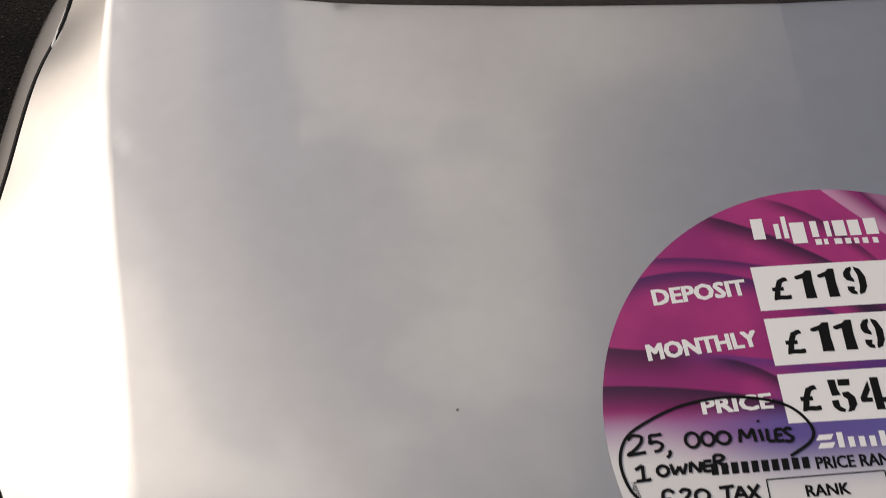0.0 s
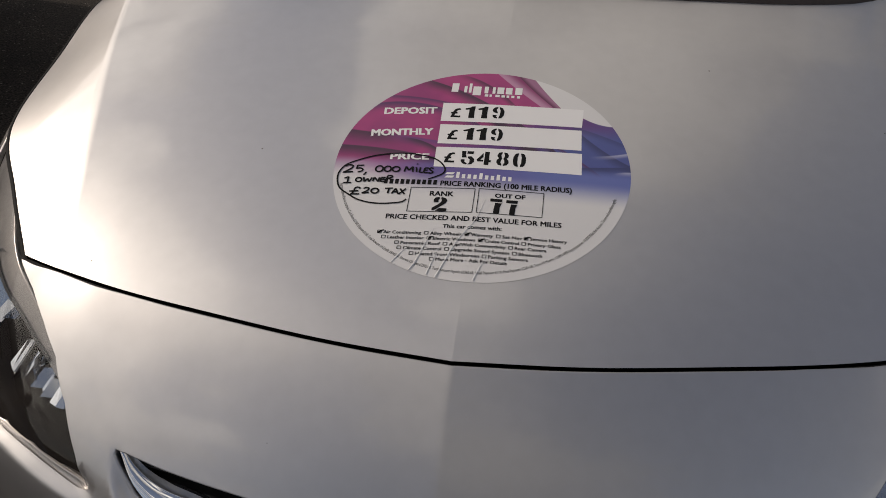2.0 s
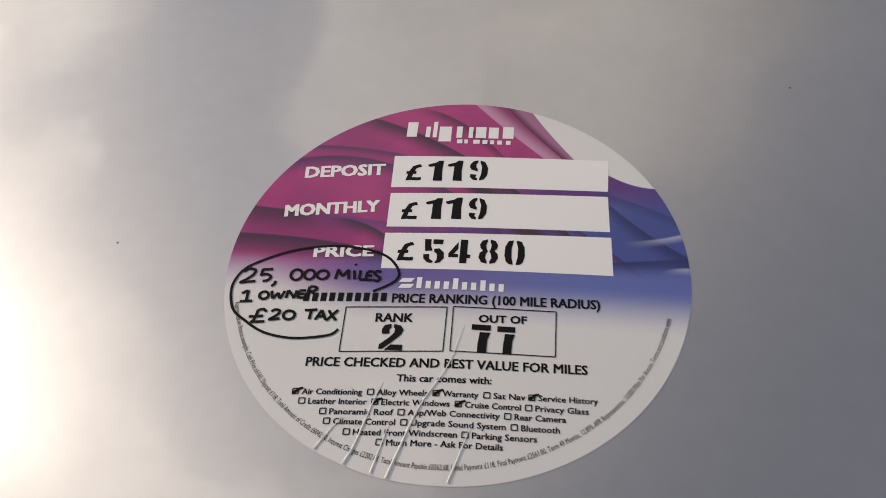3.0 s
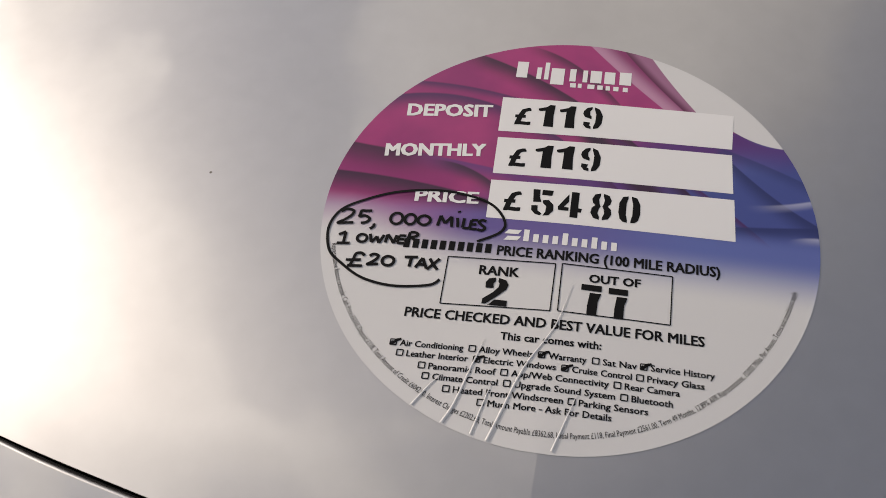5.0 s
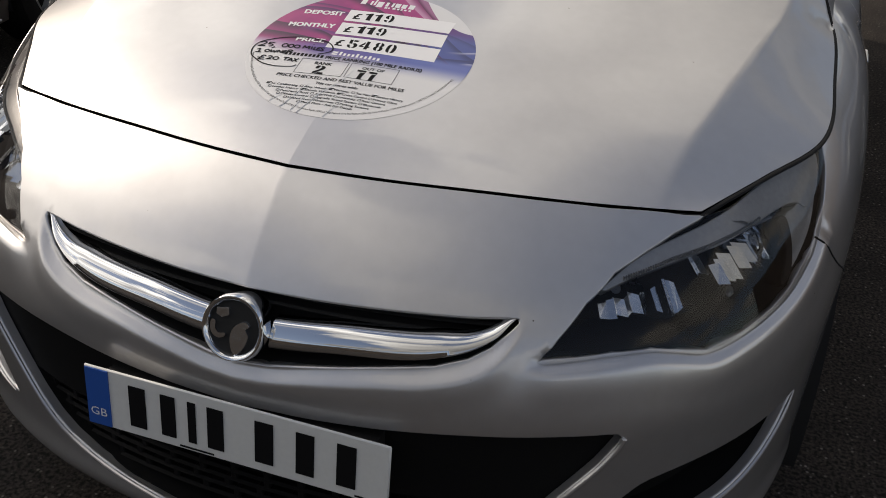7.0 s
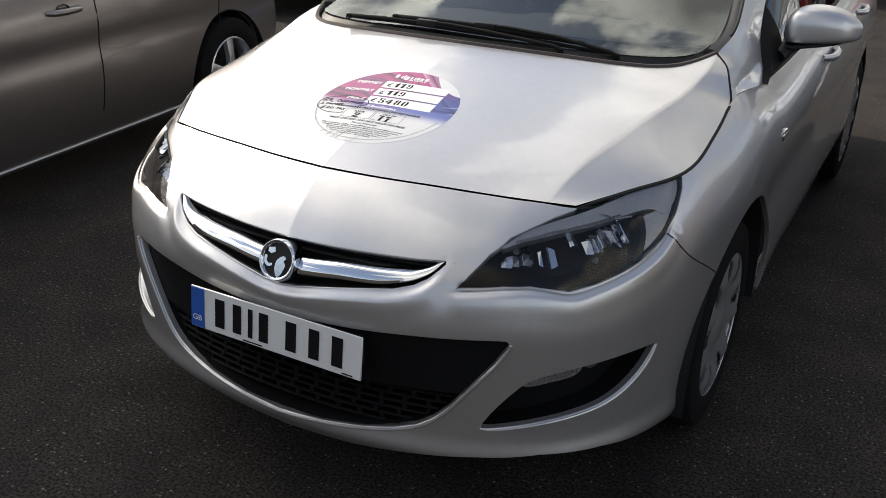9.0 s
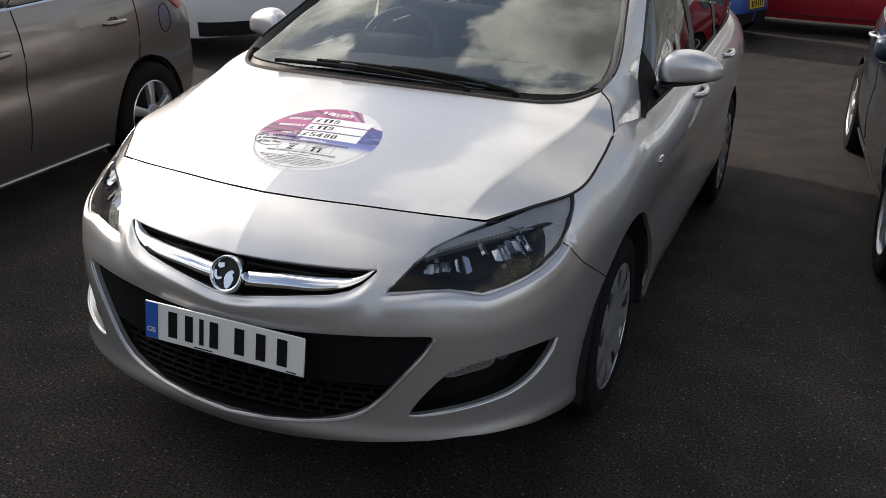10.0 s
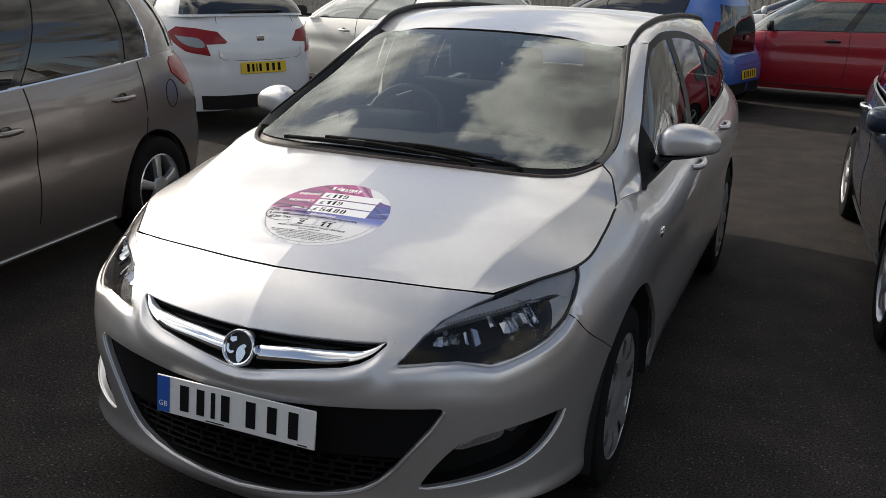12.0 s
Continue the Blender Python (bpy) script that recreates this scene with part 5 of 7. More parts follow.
# Wheels.
def add_wheel(parent, x, y, r, cover, side, slots=7, z=None, spokes=0, width=0.205):
    """A tyre with its rim; side is the way its face points."""
    z = r if z is None else z
    m = Matrix.Translation((x, y, z)) @ Matrix.Diagonal((side, 1, 1, 1))
    w = width / 2
    prof = [(-w, r * 0.66), (-w * 1.02, r * 0.80), (-w * 0.93, r * 0.95), (-w * 0.72, r * 0.995), (-w * 0.4, r), (w * 0.4, r), (w * 0.72, r * 0.995), (w * 0.93, r * 0.95), (w * 1.03, r * 0.82), (w * 0.98, r * 0.70), (w * 0.90, r * 0.655)]
    hub = new("wheel")
    hub.parent = parent
    v, f = lathe(prof, 56, m)
    fix = (lambda q: q[::-1]) if side > 0 else (lambda q: q)
    mesh_part("tyre", v, [fix(q) for q in f], RUBBER, hub, "black rubber tyre", sharp=35)
    rr = r * (0.66 if spokes else 0.70)
    v, f = lathe([(w * 0.92, rr), (w * 0.96, rr * 0.97), (w * 0.86, rr * 0.93), (w * 0.2, rr * 0.90), (-w * 0.6, rr * 0.90)], 56, m)
    rim = mesh_part("rim", v, f, cover, hub, "silver rim", sharp=35)
    # a near-black disc stands in for the shade behind the rim
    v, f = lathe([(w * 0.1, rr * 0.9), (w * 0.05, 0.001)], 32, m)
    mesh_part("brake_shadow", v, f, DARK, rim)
    if spokes:
        bm = bmesh.new()
        for k in range(spokes):
            t = m @ Matrix.Rotation(2 * math.pi * k / spokes, 4, "X")
            # each spoke bows outwards and widens towards the rim
            rows = []
            for q in np.linspace(0, 1, 5):
                rad, half, x = rr * (0.22 + 0.74 * q), rr * (0.105 + 0.055 * q * q), w * (0.97 - 0.10 * q * q)
                rows.append([bm.verts.new(t @ Vector(p)) for p in ((x - 0.030, -half * 1.15, rad), (x - 0.005, -half, rad), (x, -half * 0.6, rad), (x, half * 0.6, rad), (x - 0.005, half, rad), (x - 0.030, half * 1.15, rad))])
            for lo, hi in zip(rows, rows[1:]):
                for i in range(5):
                    bm.faces.new((lo[i], lo[i + 1], hi[i + 1], hi[i]))
        bmesh.ops.recalc_face_normals(bm, faces=bm.faces)
        part("spokes", bm, cover, rim, sharp=30)
        v, f = lathe([(w * 0.86, rr * 0.34), (w * 1.0, rr * 0.30), (w * 1.03, rr * 0.16), (w * 1.04, 0.001)], 40, m)
        mesh_part("hub_cap", v, f, cover, rim, sharp=35)
        return hub
    # a moulded trim: its slots are open between the outer band and the dished middle
    prof = [(0.97, 0.925), (0.93, 0.965), (0.87, 0.985), (0.80, 0.99), (0.73, 0.985), (0.66, 0.97), (0.56, 0.93), (0.44, 0.885), (0.34, 0.87), (0.27, 0.90), (0.22, 0.96), (0.12, 0.985), (0.004, 0.99)]
    seg = slots * 10
    verts, faces = [], []
    for layer in (0.0, 0.004):
        for rad, x in prof:
            for k in range(seg):
                ph = (k % 10) / 10
                # the bars between the slots stand a little proud
                rise = 0.009 * math.exp(-(((ph - 0.75) / 0.13) ** 2)) * math.exp(-(((rad - 0.74) / 0.16) ** 2))
                a = 2 * math.pi * k / seg
                verts.append(m @ Vector((w * x - 0.002 + rise - layer, rr * rad * math.cos(a), rr * rad * math.sin(a))))
    rows = len(prof)
    hole = lambda i, k: 1 <= i <= 5 and 0 <= k % 10 < 5 and not (i in (1, 5) and k % 10 in (0, 4))
    at = lambda y, i, k: y * rows * seg + i * seg + k % seg
    for i in range(rows - 1):
        for k in range(seg):
            if hole(i, k):
                continue
            faces += [(at(0, i, k), at(0, i, k + 1), at(0, i + 1, k + 1), at(0, i + 1, k)), (at(1, i, k), at(1, i + 1, k), at(1, i + 1, k + 1), at(1, i, k + 1))]
            for other, e in ((hole(i - 1, k), (i, k, i, k + 1)), (hole(i + 1, k), (i + 1, k, i + 1, k + 1)), (hole(i, k - 1), (i, k, i + 1, k)), (hole(i, k + 1), (i, k + 1, i + 1, k + 1))):
                if other:
                    faces.append((at(0, e[0], e[1]), at(0, e[2], e[3]), at(1, e[2], e[3]), at(1, e[0], e[1])))
    bm = bmesh.new()
    vs = [bm.verts.new(p) for p in verts]
    for q in faces:
        bm.faces.new([vs[i] for i in q])
    bmesh.ops.recalc_face_normals(bm, faces=bm.faces)
    part("wheel_trim", bm, cover, rim, "silver plastic wheel trim with open slots", sharp=35)
    return hub


for sx in (1, -1):
    add_wheel(car, sx * 0.764, 1.010, 0.322, TRIM_SILVER, sx, slots=9)
    add_wheel(car, sx * 0.784, 3.61, 0.322, TRIM_SILVER, sx, slots=9)

# Cabin: dashboard, wheel, seats, floor, mirror.
bm = box((1.30, 0.62, 0.16), pose(0, 1.45, 0.985, -4, 0, 0), 0.06, 3)
dash = part("dashboard", bm, TRIM, car, "dark grey dashboard")
part("instrument_hood", box((0.36, 0.20, 0.10), pose(-0.36, 1.62, 1.075, -6, 0, 0), 0.04, 3), TRIM, dash)
ring = [(-0.36 + 0.185 * math.cos(a), 1.80 + 0.185 * math.sin(a) * math.sin(radians(25)), 1.02 + 0.185 * math.sin(a) * math.cos(radians(25))) for a in np.linspace(0, 2 * math.pi, 41)]
v, f = tube(ring, 0.016, 8)
wheel_s = mesh_part("steering_wheel", v, f, TRIM, car, "dark steering wheel")
part("wheel_boss", box((0.16, 0.05, 0.11), pose(-0.36, 1.79, 1.01, 25, 0, 0), 0.03, 2), TRIM, wheel_s)
for x in (-0.36, 0.36):
    st = part("seat_back", box((0.50, 0.16, 0.62), pose(x, 2.55, 0.85, 14, 0, 0), 0.06, 3), CLOTH, car, "charcoal cloth seat")
    part("headrest", box((0.27, 0.11, 0.19), pose(x, 2.66, 1.27, 12, 0, 0), 0.045, 3), CLOTH, st)
    part("seat_cushion", box((0.50, 0.52, 0.16), pose(x, 2.28, 0.56, -8, 0, 0), 0.06, 3), CLOTH, st)
    part("rear_headrest", box((0.24, 0.10, 0.14), pose(x, 3.46, 1.18, 12, 0, 0), 0.04, 3), CLOTH, car, "charcoal rear headrest")
part("rear_seat", box((1.30, 0.16, 0.60), pose(0, 3.40, 0.84, 14, 0, 0), 0.06, 3), CLOTH, car, "charcoal rear bench")
part("rear_cushion", box((1.30, 0.50, 0.16), pose(0, 3.1, 0.56), 0.06, 3), CLOTH, car)
part("cabin_floor", box((1.5, 3.1, 0.03), pose(0, 2.85, 0.34)), TRIM, car)
part("load_cover", box((1.2, 0.75, 0.02), pose(0, 3.95, 1.0), 0.005), TRIM, car)
for sx in (1, -1):
    part("door_lining", box((0.03, 2.0, 0.52), pose(sx * 0.78, 2.4, 0.70)), TRIM, car)
    part("inner_post", box((0.05, 0.10, 0.46), pose(sx * 0.69, 2.47, 1.22, 0, sx * -22, 0), 0.015), LINER, car)
part("rear_view_mirror", box((0.23, 0.03, 0.065), pose(0.0, 1.93, 1.355, -12, 0, 0), 0.012), TRIM, car, "black rear view mirror")


# ---- price sticker on the bonnet ----
STICK, STICK_R, STICK_TURN = (-0.0076, 0.5125), 0.2003, radians(1.44)
TILT = math.cos(math.atan(0.236))
ct, st_ = math.cos(STICK_TURN), math.sin(STICK_TURN)
CREASES = [((-0.034, -0.1965), (-0.0275, -0.1765), (-0.0145, -0.137), (0.0046, -0.0998), (0.0141, -0.0622)), ((-0.068, -0.187), (-0.0609, -0.1706), (-0.052, -0.137), (-0.0463, -0.117)), ((0.012, -0.198), (0.019, -0.176), (0.026, -0.152)), ((-0.046, -0.193), (-0.041, -0.172), (-0.036, -0.150)), ((-0.092, -0.176), (-0.082, -0.160), (-0.073, -0.148))]


def on_bonnet(ab, lift):
    """Points of the sticker's own plane (metres across and up the sticker) laid on the bonnet."""
    ab = np.asarray(ab, float)
    x = STICK[0] + ab[:, 0] * ct - ab[:, 1] * st_
    y = STICK[1] + (ab[:, 0] * st_ + ab[:, 1] * ct) * TILT
    out = []
    for i in range(len(ab)):
        hit = bonnet_tree.ray_cast(Vector((x[i], y[i], 2.0)), Vector((0, 0, -1)))
        out.append(hit[0] + hit[1] * lift)
    return out


def artwork():
    """Printed swirls: magenta to the left, blue to the right, white below."""
    m = bpy.data.materials.new("printed_vinyl")
    m.use_nodes = True
    t = m.node_tree
    b = t.nodes["Principled BSDF"]
    b.inputs["Roughness"].default_value, b.inputs["Coat Weight"].default_value, b.inputs["Coat Roughness"].default_value = 0.4, 0.35, 0.15
    at = t.nodes.new("ShaderNodeTexCoord")
    mp = t.nodes.new("ShaderNodeMapping")
    mp.vector_type = "TEXTURE"
    mp.inputs["Location"].default_value = (*STICK, 0)
    mp.inputs["Rotation"].default_value = (0, 0, STICK_TURN)
    mp.inputs["Scale"].default_value = (1, TILT, 1)
    t.links.new(at.outputs["Object"], mp.inputs[0])
    sp = t.nodes.new("ShaderNodeSeparateXYZ")
    t.links.new(mp.outputs[0], sp.inputs[0])

    def op(kind, *a):
        n = t.nodes.new("ShaderNodeMath")
        n.operation = kind
        for i, v in enumerate(a):
            if isinstance(v, (int, float)):
                n.inputs[i].default_value = v
            else:
                t.links.new(v, n.inputs[i])
        return n.outputs[0]

    def ramp(v, lo, hi, a=0.0, z=1.0):
        n = t.nodes.new("ShaderNodeMapRange")
        n.interpolation_type = "SMOOTHSTEP"
        for k, x in zip(("From Min", "From Max", "To Min", "To Max"), (lo, hi, a, z)):
            n.inputs[k].default_value = x
        t.links.new(v, n.inputs["Value"])
        return n.outputs[0]

    def blend(f, a, z):
        n = t.nodes.new("ShaderNodeMix")
        n.data_type = "RGBA"
        t.links.new(f, n.inputs[0])
        for i, v in ((6, a), (7, z)):
            if isinstance(v, tuple):
                n.inputs[i].default_value = (*v, 1)
            else:
                t.links.new(v, n.inputs[i])
        return n.outputs[2]

    A, B = op("MULTIPLY", sp.outputs[0], 1000.0), op("MULTIPLY", sp.outputs[1], 1000.0)

    def bow(v, pts):
        """The curve through three points, as a polynomial of v."""
        (x0, y0), (x1, y1), (x2, y2) = pts
        k2, k1, k0 = np.polyfit((x0, x1, x2), (y0, y1, y2), 2)
        return op("ADD", op("MULTIPLY", op("ADD", op("MULTIPLY", v, float(k2)), float(k1)), v), float(k0))

    def times(*f):
        out = f[0]
        for g in f[1:]:
            out = op("MULTIPLY", out, g)
        return out

    def fold(col, pts, wide, tint, strength=1.0, a0=None, a1=None, crisp=1.2):
        """A fold of cloth: a crisp edge, dark beneath it and brightening downwards."""
        q = op("SUBTRACT", bow(A, pts), B)
        f = times(ramp(q, -crisp, crisp), ramp(q, wide, 0.0), strength)
        if a0:
            f = times(f, ramp(A, *a0))
        if a1:
            f = times(f, ramp(A, *a1))
        return blend(f, col, tint)

    deep, plum, violet = (0.040, 0.009, 0.042), (0.075, 0.014, 0.105), (0.11, 0.03, 0.20)
    navy, azure, paper = (0.026, 0.036, 0.15), (0.085, 0.115, 0.37), (0.74, 0.74, 0.75)
    wave = t.nodes.new("ShaderNodeTexNoise")
    wave.inputs["Scale"].default_value, wave.inputs["Detail"].default_value = 14.0, 3.0
    t.links.new(mp.outputs[0], wave.inputs["Vector"])
    col = blend(ramp(wave.outputs["Fac"], 0.35, 0.65), (0.31, 0.022, 0.165), (0.44, 0.036, 0.20))
    # magenta turns violet and then blue across the sticker
    lean = op("SUBTRACT", 85.0, B)
    col = blend(ramp(op("ADD", A, op("MULTIPLY", lean, 1.5)), 0.0, 85.0), col, violet)
    sea = blend(ramp(wave.outputs["Fac"], 0.35, 0.65), (0.06, 0.085, 0.31), azure)
    col = blend(ramp(op("ADD", A, op("MULTIPLY", lean, 1.2)), 112.0, 172.0), col, sea)
    dark = op("ABSOLUTE", op("SUBTRACT", op("SUBTRACT", A, 20.0), op("MULTIPLY", op("SUBTRACT", 87.0, B), 0.9)))
    col = blend(times(ramp(dark, 24.0, 4.0), ramp(B, 110.0, 95.0)), col, deep)
    # folds of the magenta cloth
    col = fold(col, ((-89, 177.5), (-53.3, 162), (0.8, 129)), 26.0, deep, 0.95, (-125.0, -80.0))
    col = fold(col, ((-40.6, 192.7), (18.5, 153.2), (38.9, 129)), 17.0, deep, 0.8, (-60.0, -20.0), (60.0, 25.0))
    col = fold(col, ((-143, 139.8), (-108, 137.9), (-66, 130.7)), 11.0, plum, 0.9)
    col = fold(col, ((-149, 123.5), (-99, 124.3), (-65, 115.2)), 22.0, plum, 0.95)
    col = fold(col, ((-193, 62.9), (-160, 58.0), (-110, 54.0)), 34.0, deep, 0.9, None, (-95.0, -150.0))
    col = fold(col, ((-160, 58.0), (-111, 52.0), (-60, 44.0)), 20.0, violet, 0.8, (-150.0, -90.0))
    col = fold(col, ((-143, 41.0), (-111, 48.5), (-63.6, 30.9)), 18.0, deep, 0.95, (-125.0, -90.0))
    col = fold(col, ((-201, 30.3), (-141.8, 25.7), (-63.1, 11.4)), 30.0, deep, 0.95)
    # folds of the blue cloth and its pale streaks
    col = fold(col, ((134, 112), (157, 99.3), (180, 98.9)), 34.0, violet, 0.75, (120.0, 132.0))
    col = fold(col, ((134.6, 76.3), (168.7, 43.6), (200, 22)), 24.0, navy, 0.95, (120.0, 130.0))
    col = fold(col, ((137.9, 10.4), (168, 14), (201, 19)), 18.0, navy, 0.9, (120.0, 130.0))
    col = fold(col, ((134, 88), (165, 76), (200, 60)), 16.0, navy, 0.6, (120.0, 130.0))
    col = fold(col, ((144, 33), (170, 37), (196, 44.5)), 9.0, (0.42, 0.44, 0.62), 0.9, (143.0, 195.0))
    col = fold(col, ((178, 4.0), (190, 7.5), (201, 9)), 10.0, (0.42, 0.44, 0.62), 0.85, (176.0, 200.0))
    # the foot of the cloth fades to white
    foot = blend(ramp(A, -150.0, -55.0), (0.36, 0.15, 0.36), blend(ramp(A, -40.0, 120.0), (0.13, 0.09, 0.33), (0.12, 0.16, 0.45)))
    col = blend(ramp(B, 10.0, -8.0), col, foot)
    low = op("ADD", B, op("MULTIPLY", ramp(A, -190.0, -60.0), 27.0))
    col = blend(ramp(low, 12.0, -36.0), col, paper)
    # pale satin towards the upper corner, then the white corner itself
    q = op("SUBTRACT", A, bow(B, ((197.6, 9.6), (159.7, 44.6), (129.1, 75.9))))
    col = blend(times(ramp(q, -0.8, 0.8), ramp(B, 108.0, 112.0)), col, blend(ramp(q, 3.0, 26.0), (0.55, 0.27, 0.43), (0.26, 0.02, 0.14)))
    q = op("SUBTRACT", A, bow(B, ((194.9, 40.0), (160.2, 66.5), (132.9, 90.0))))
    col = blend(times(ramp(q, -0.8, 0.8), ramp(B, 108.0, 112.0)), col, blend(ramp(q, 0.0, 11.0), (0.12, 0.012, 0.07), (0.36, 0.14, 0.27)))
    corner = op("MINIMUM", op("SUBTRACT", A, bow(B, ((188.0, 65.3), (159.8, 82.6), (129.5, 103.9)))), op("SUBTRACT", B, op("MINIMUM", bow(A, ((134.5, 112), (157, 100.5), (182, 97.5))), 112.0)))
    col = blend(ramp(corner, -0.6, 0.6), col, paper)
    t.links.new(col, b.inputs["Base Color"])
    return m


sticker = thing("price_sticker", "round magenta, blue and white price sticker stuck on bonnet", "sticker")
ab, faces = [(0.0024, -0.0003)], []
RINGS, SEG = 56, 160
for i in range(1, RINGS + 1):
    r = STICK_R * i / RINGS
    ab += [(0.0024 + r * math.cos(2 * math.pi * k / SEG), -0.0003 + r * math.sin(2 * math.pi * k / SEG)) for k in range(SEG)]
faces += [(0, 1 + k, 1 + (k + 1) % SEG) for k in range(SEG)]
for i in range(RINGS - 1):
    a = 1 + i * SEG
    faces += [(a + k, a + SEG + k, a + SEG + (k + 1) % SEG, a + (k + 1) % SEG) for k in range(SEG)]
mesh_part("disc", on_bonnet(ab, 0.0004), faces, artwork(), sticker, sharp=180)


def mm(*p):
    return [(a / 1000, b / 1000) for a, b in p]


def patch(name, corners, mat, lift=0.0006, cuts=24):
    """A four-cornered slip laid on the sticker."""
    c = np.array(corners)
    g = []
    for i in range(cuts + 1):
        for j in range(cuts + 1):
            u, v = j / cuts, i / cuts
            g.append((1 - v) * ((1 - u) * c[0] + u * c[1]) + v * ((1 - u) * c[3] + u * c[2]))
    f = [q[::-1] for q in grid_faces(cuts + 1, cuts + 1)]
    return mesh_part(name, on_bonnet(g, lift), f, mat, sticker, sharp=180)


patch("price_box", mm((-65.2, 126.5), (136.4, 129.4), (134.9, 90.7), (-64.2, 86.4)), PRINT_W)
patch("price_box", mm((-63.4, 79.2), (134.8, 84.5), (135.7, 43.4), (-62.4, 39.1)), PRINT_W)
patch("price_box", mm((-62.6, 31.9), (136.6, 37.2), (137.5, -4.0), (-61.6, -7.2)), PRINT_W)


def stroke(points, width, mat=INK, name="pen_line", lift=0.0008):
    """A flat pen line through points on the sticker."""
    p = rounded(points, closed=False, per=8)
    d = np.gradient(p, axis=0)
    n = np.stack([-d[:, 1], d[:, 0]], 1)
    n /= np.maximum(np.linalg.norm(n, axis=1, keepdims=True), 1e-9)
    q = np.concatenate([p + n * width / 2, p - n * width / 2])
    k = len(p)
    return mesh_part(name, on_bonnet(q, lift), [(i, i + k, i + k + 1, i + 1) for i in range(k - 1)], mat, sticker, smooth=False)


def frame_box(c):
    c = [np.array(p) for p in c]
    for i in range(4):
        a, b = c[i], c[(i + 1) % 4]
        stroke([a, a * 0.66 + b * 0.34, a * 0.33 + b * 0.67, b], 0.0009, name="box_line")


frame_box(mm((-85.9, -48.2), (-0.7, -45.1), (-0.8, -87.6), (-85.4, -91.0)))
frame_box(mm((4.5, -44.4), (89.7, -43.9), (89.5, -86.4), (4.9, -87.0)))


def line(text, p0, p1, cap, mat, lift=0.0007, bold=0.0, slant=0.0, space=1.0):
    """A line of lettering along the foot from p0 to p1 (millimetres), with capitals cap high."""
    (a0, b0), (a1, b1) = p0, p1
    L = math.hypot(a1 - a0, b1 - b0)
    v, f = letters(text, cap / 1000, L / 1000, space)
    ux, uy = (a1 - a0) / L, (b1 - b0) / L
    every = [(0.0, 0.0)]
    if bold:
        w, n = bold / 1000, max(2, math.ceil(bold / 1.1) + 1)
        every = [(w * i / (n - 1), w * 0.6 * j) for i in range(n) for j in range(2)]
    V, F, k = [], [], 0
    for dx, dy in every:
        x, y = v[:, 0] + dx + slant * v[:, 1], v[:, 1] + dy
        V.append(np.stack([a0 / 1000 + x * ux - y * uy, b0 / 1000 + x * uy + y * ux], 1))
        F += [tuple(i + k for i in q) for q in f]
        k += len(v)
    pts = on_bonnet(np.concatenate(V), lift)
    for c in range(len(every)):
        for i in range(c * len(v), (c + 1) * len(v)):
            pts[i] = pts[i] + Vector((0, 0, 0.00001 * c))
    return mesh_part("lettering", pts, F, mat, sticker, smooth=False)


line("DEPOSIT", (-147.6, 96.0), (-73.0, 101.4), 13.6, PRINT_W, bold=1.6)
line("MONTHLY", (-158.2, 48.4), (-72.6, 56.2), 13.0, PRINT_W, bold=1.7)
line("PRICE", (-123.4, 2.8), (-71.2, 5.2), 11.4, PRINT_W, bold=1.5)
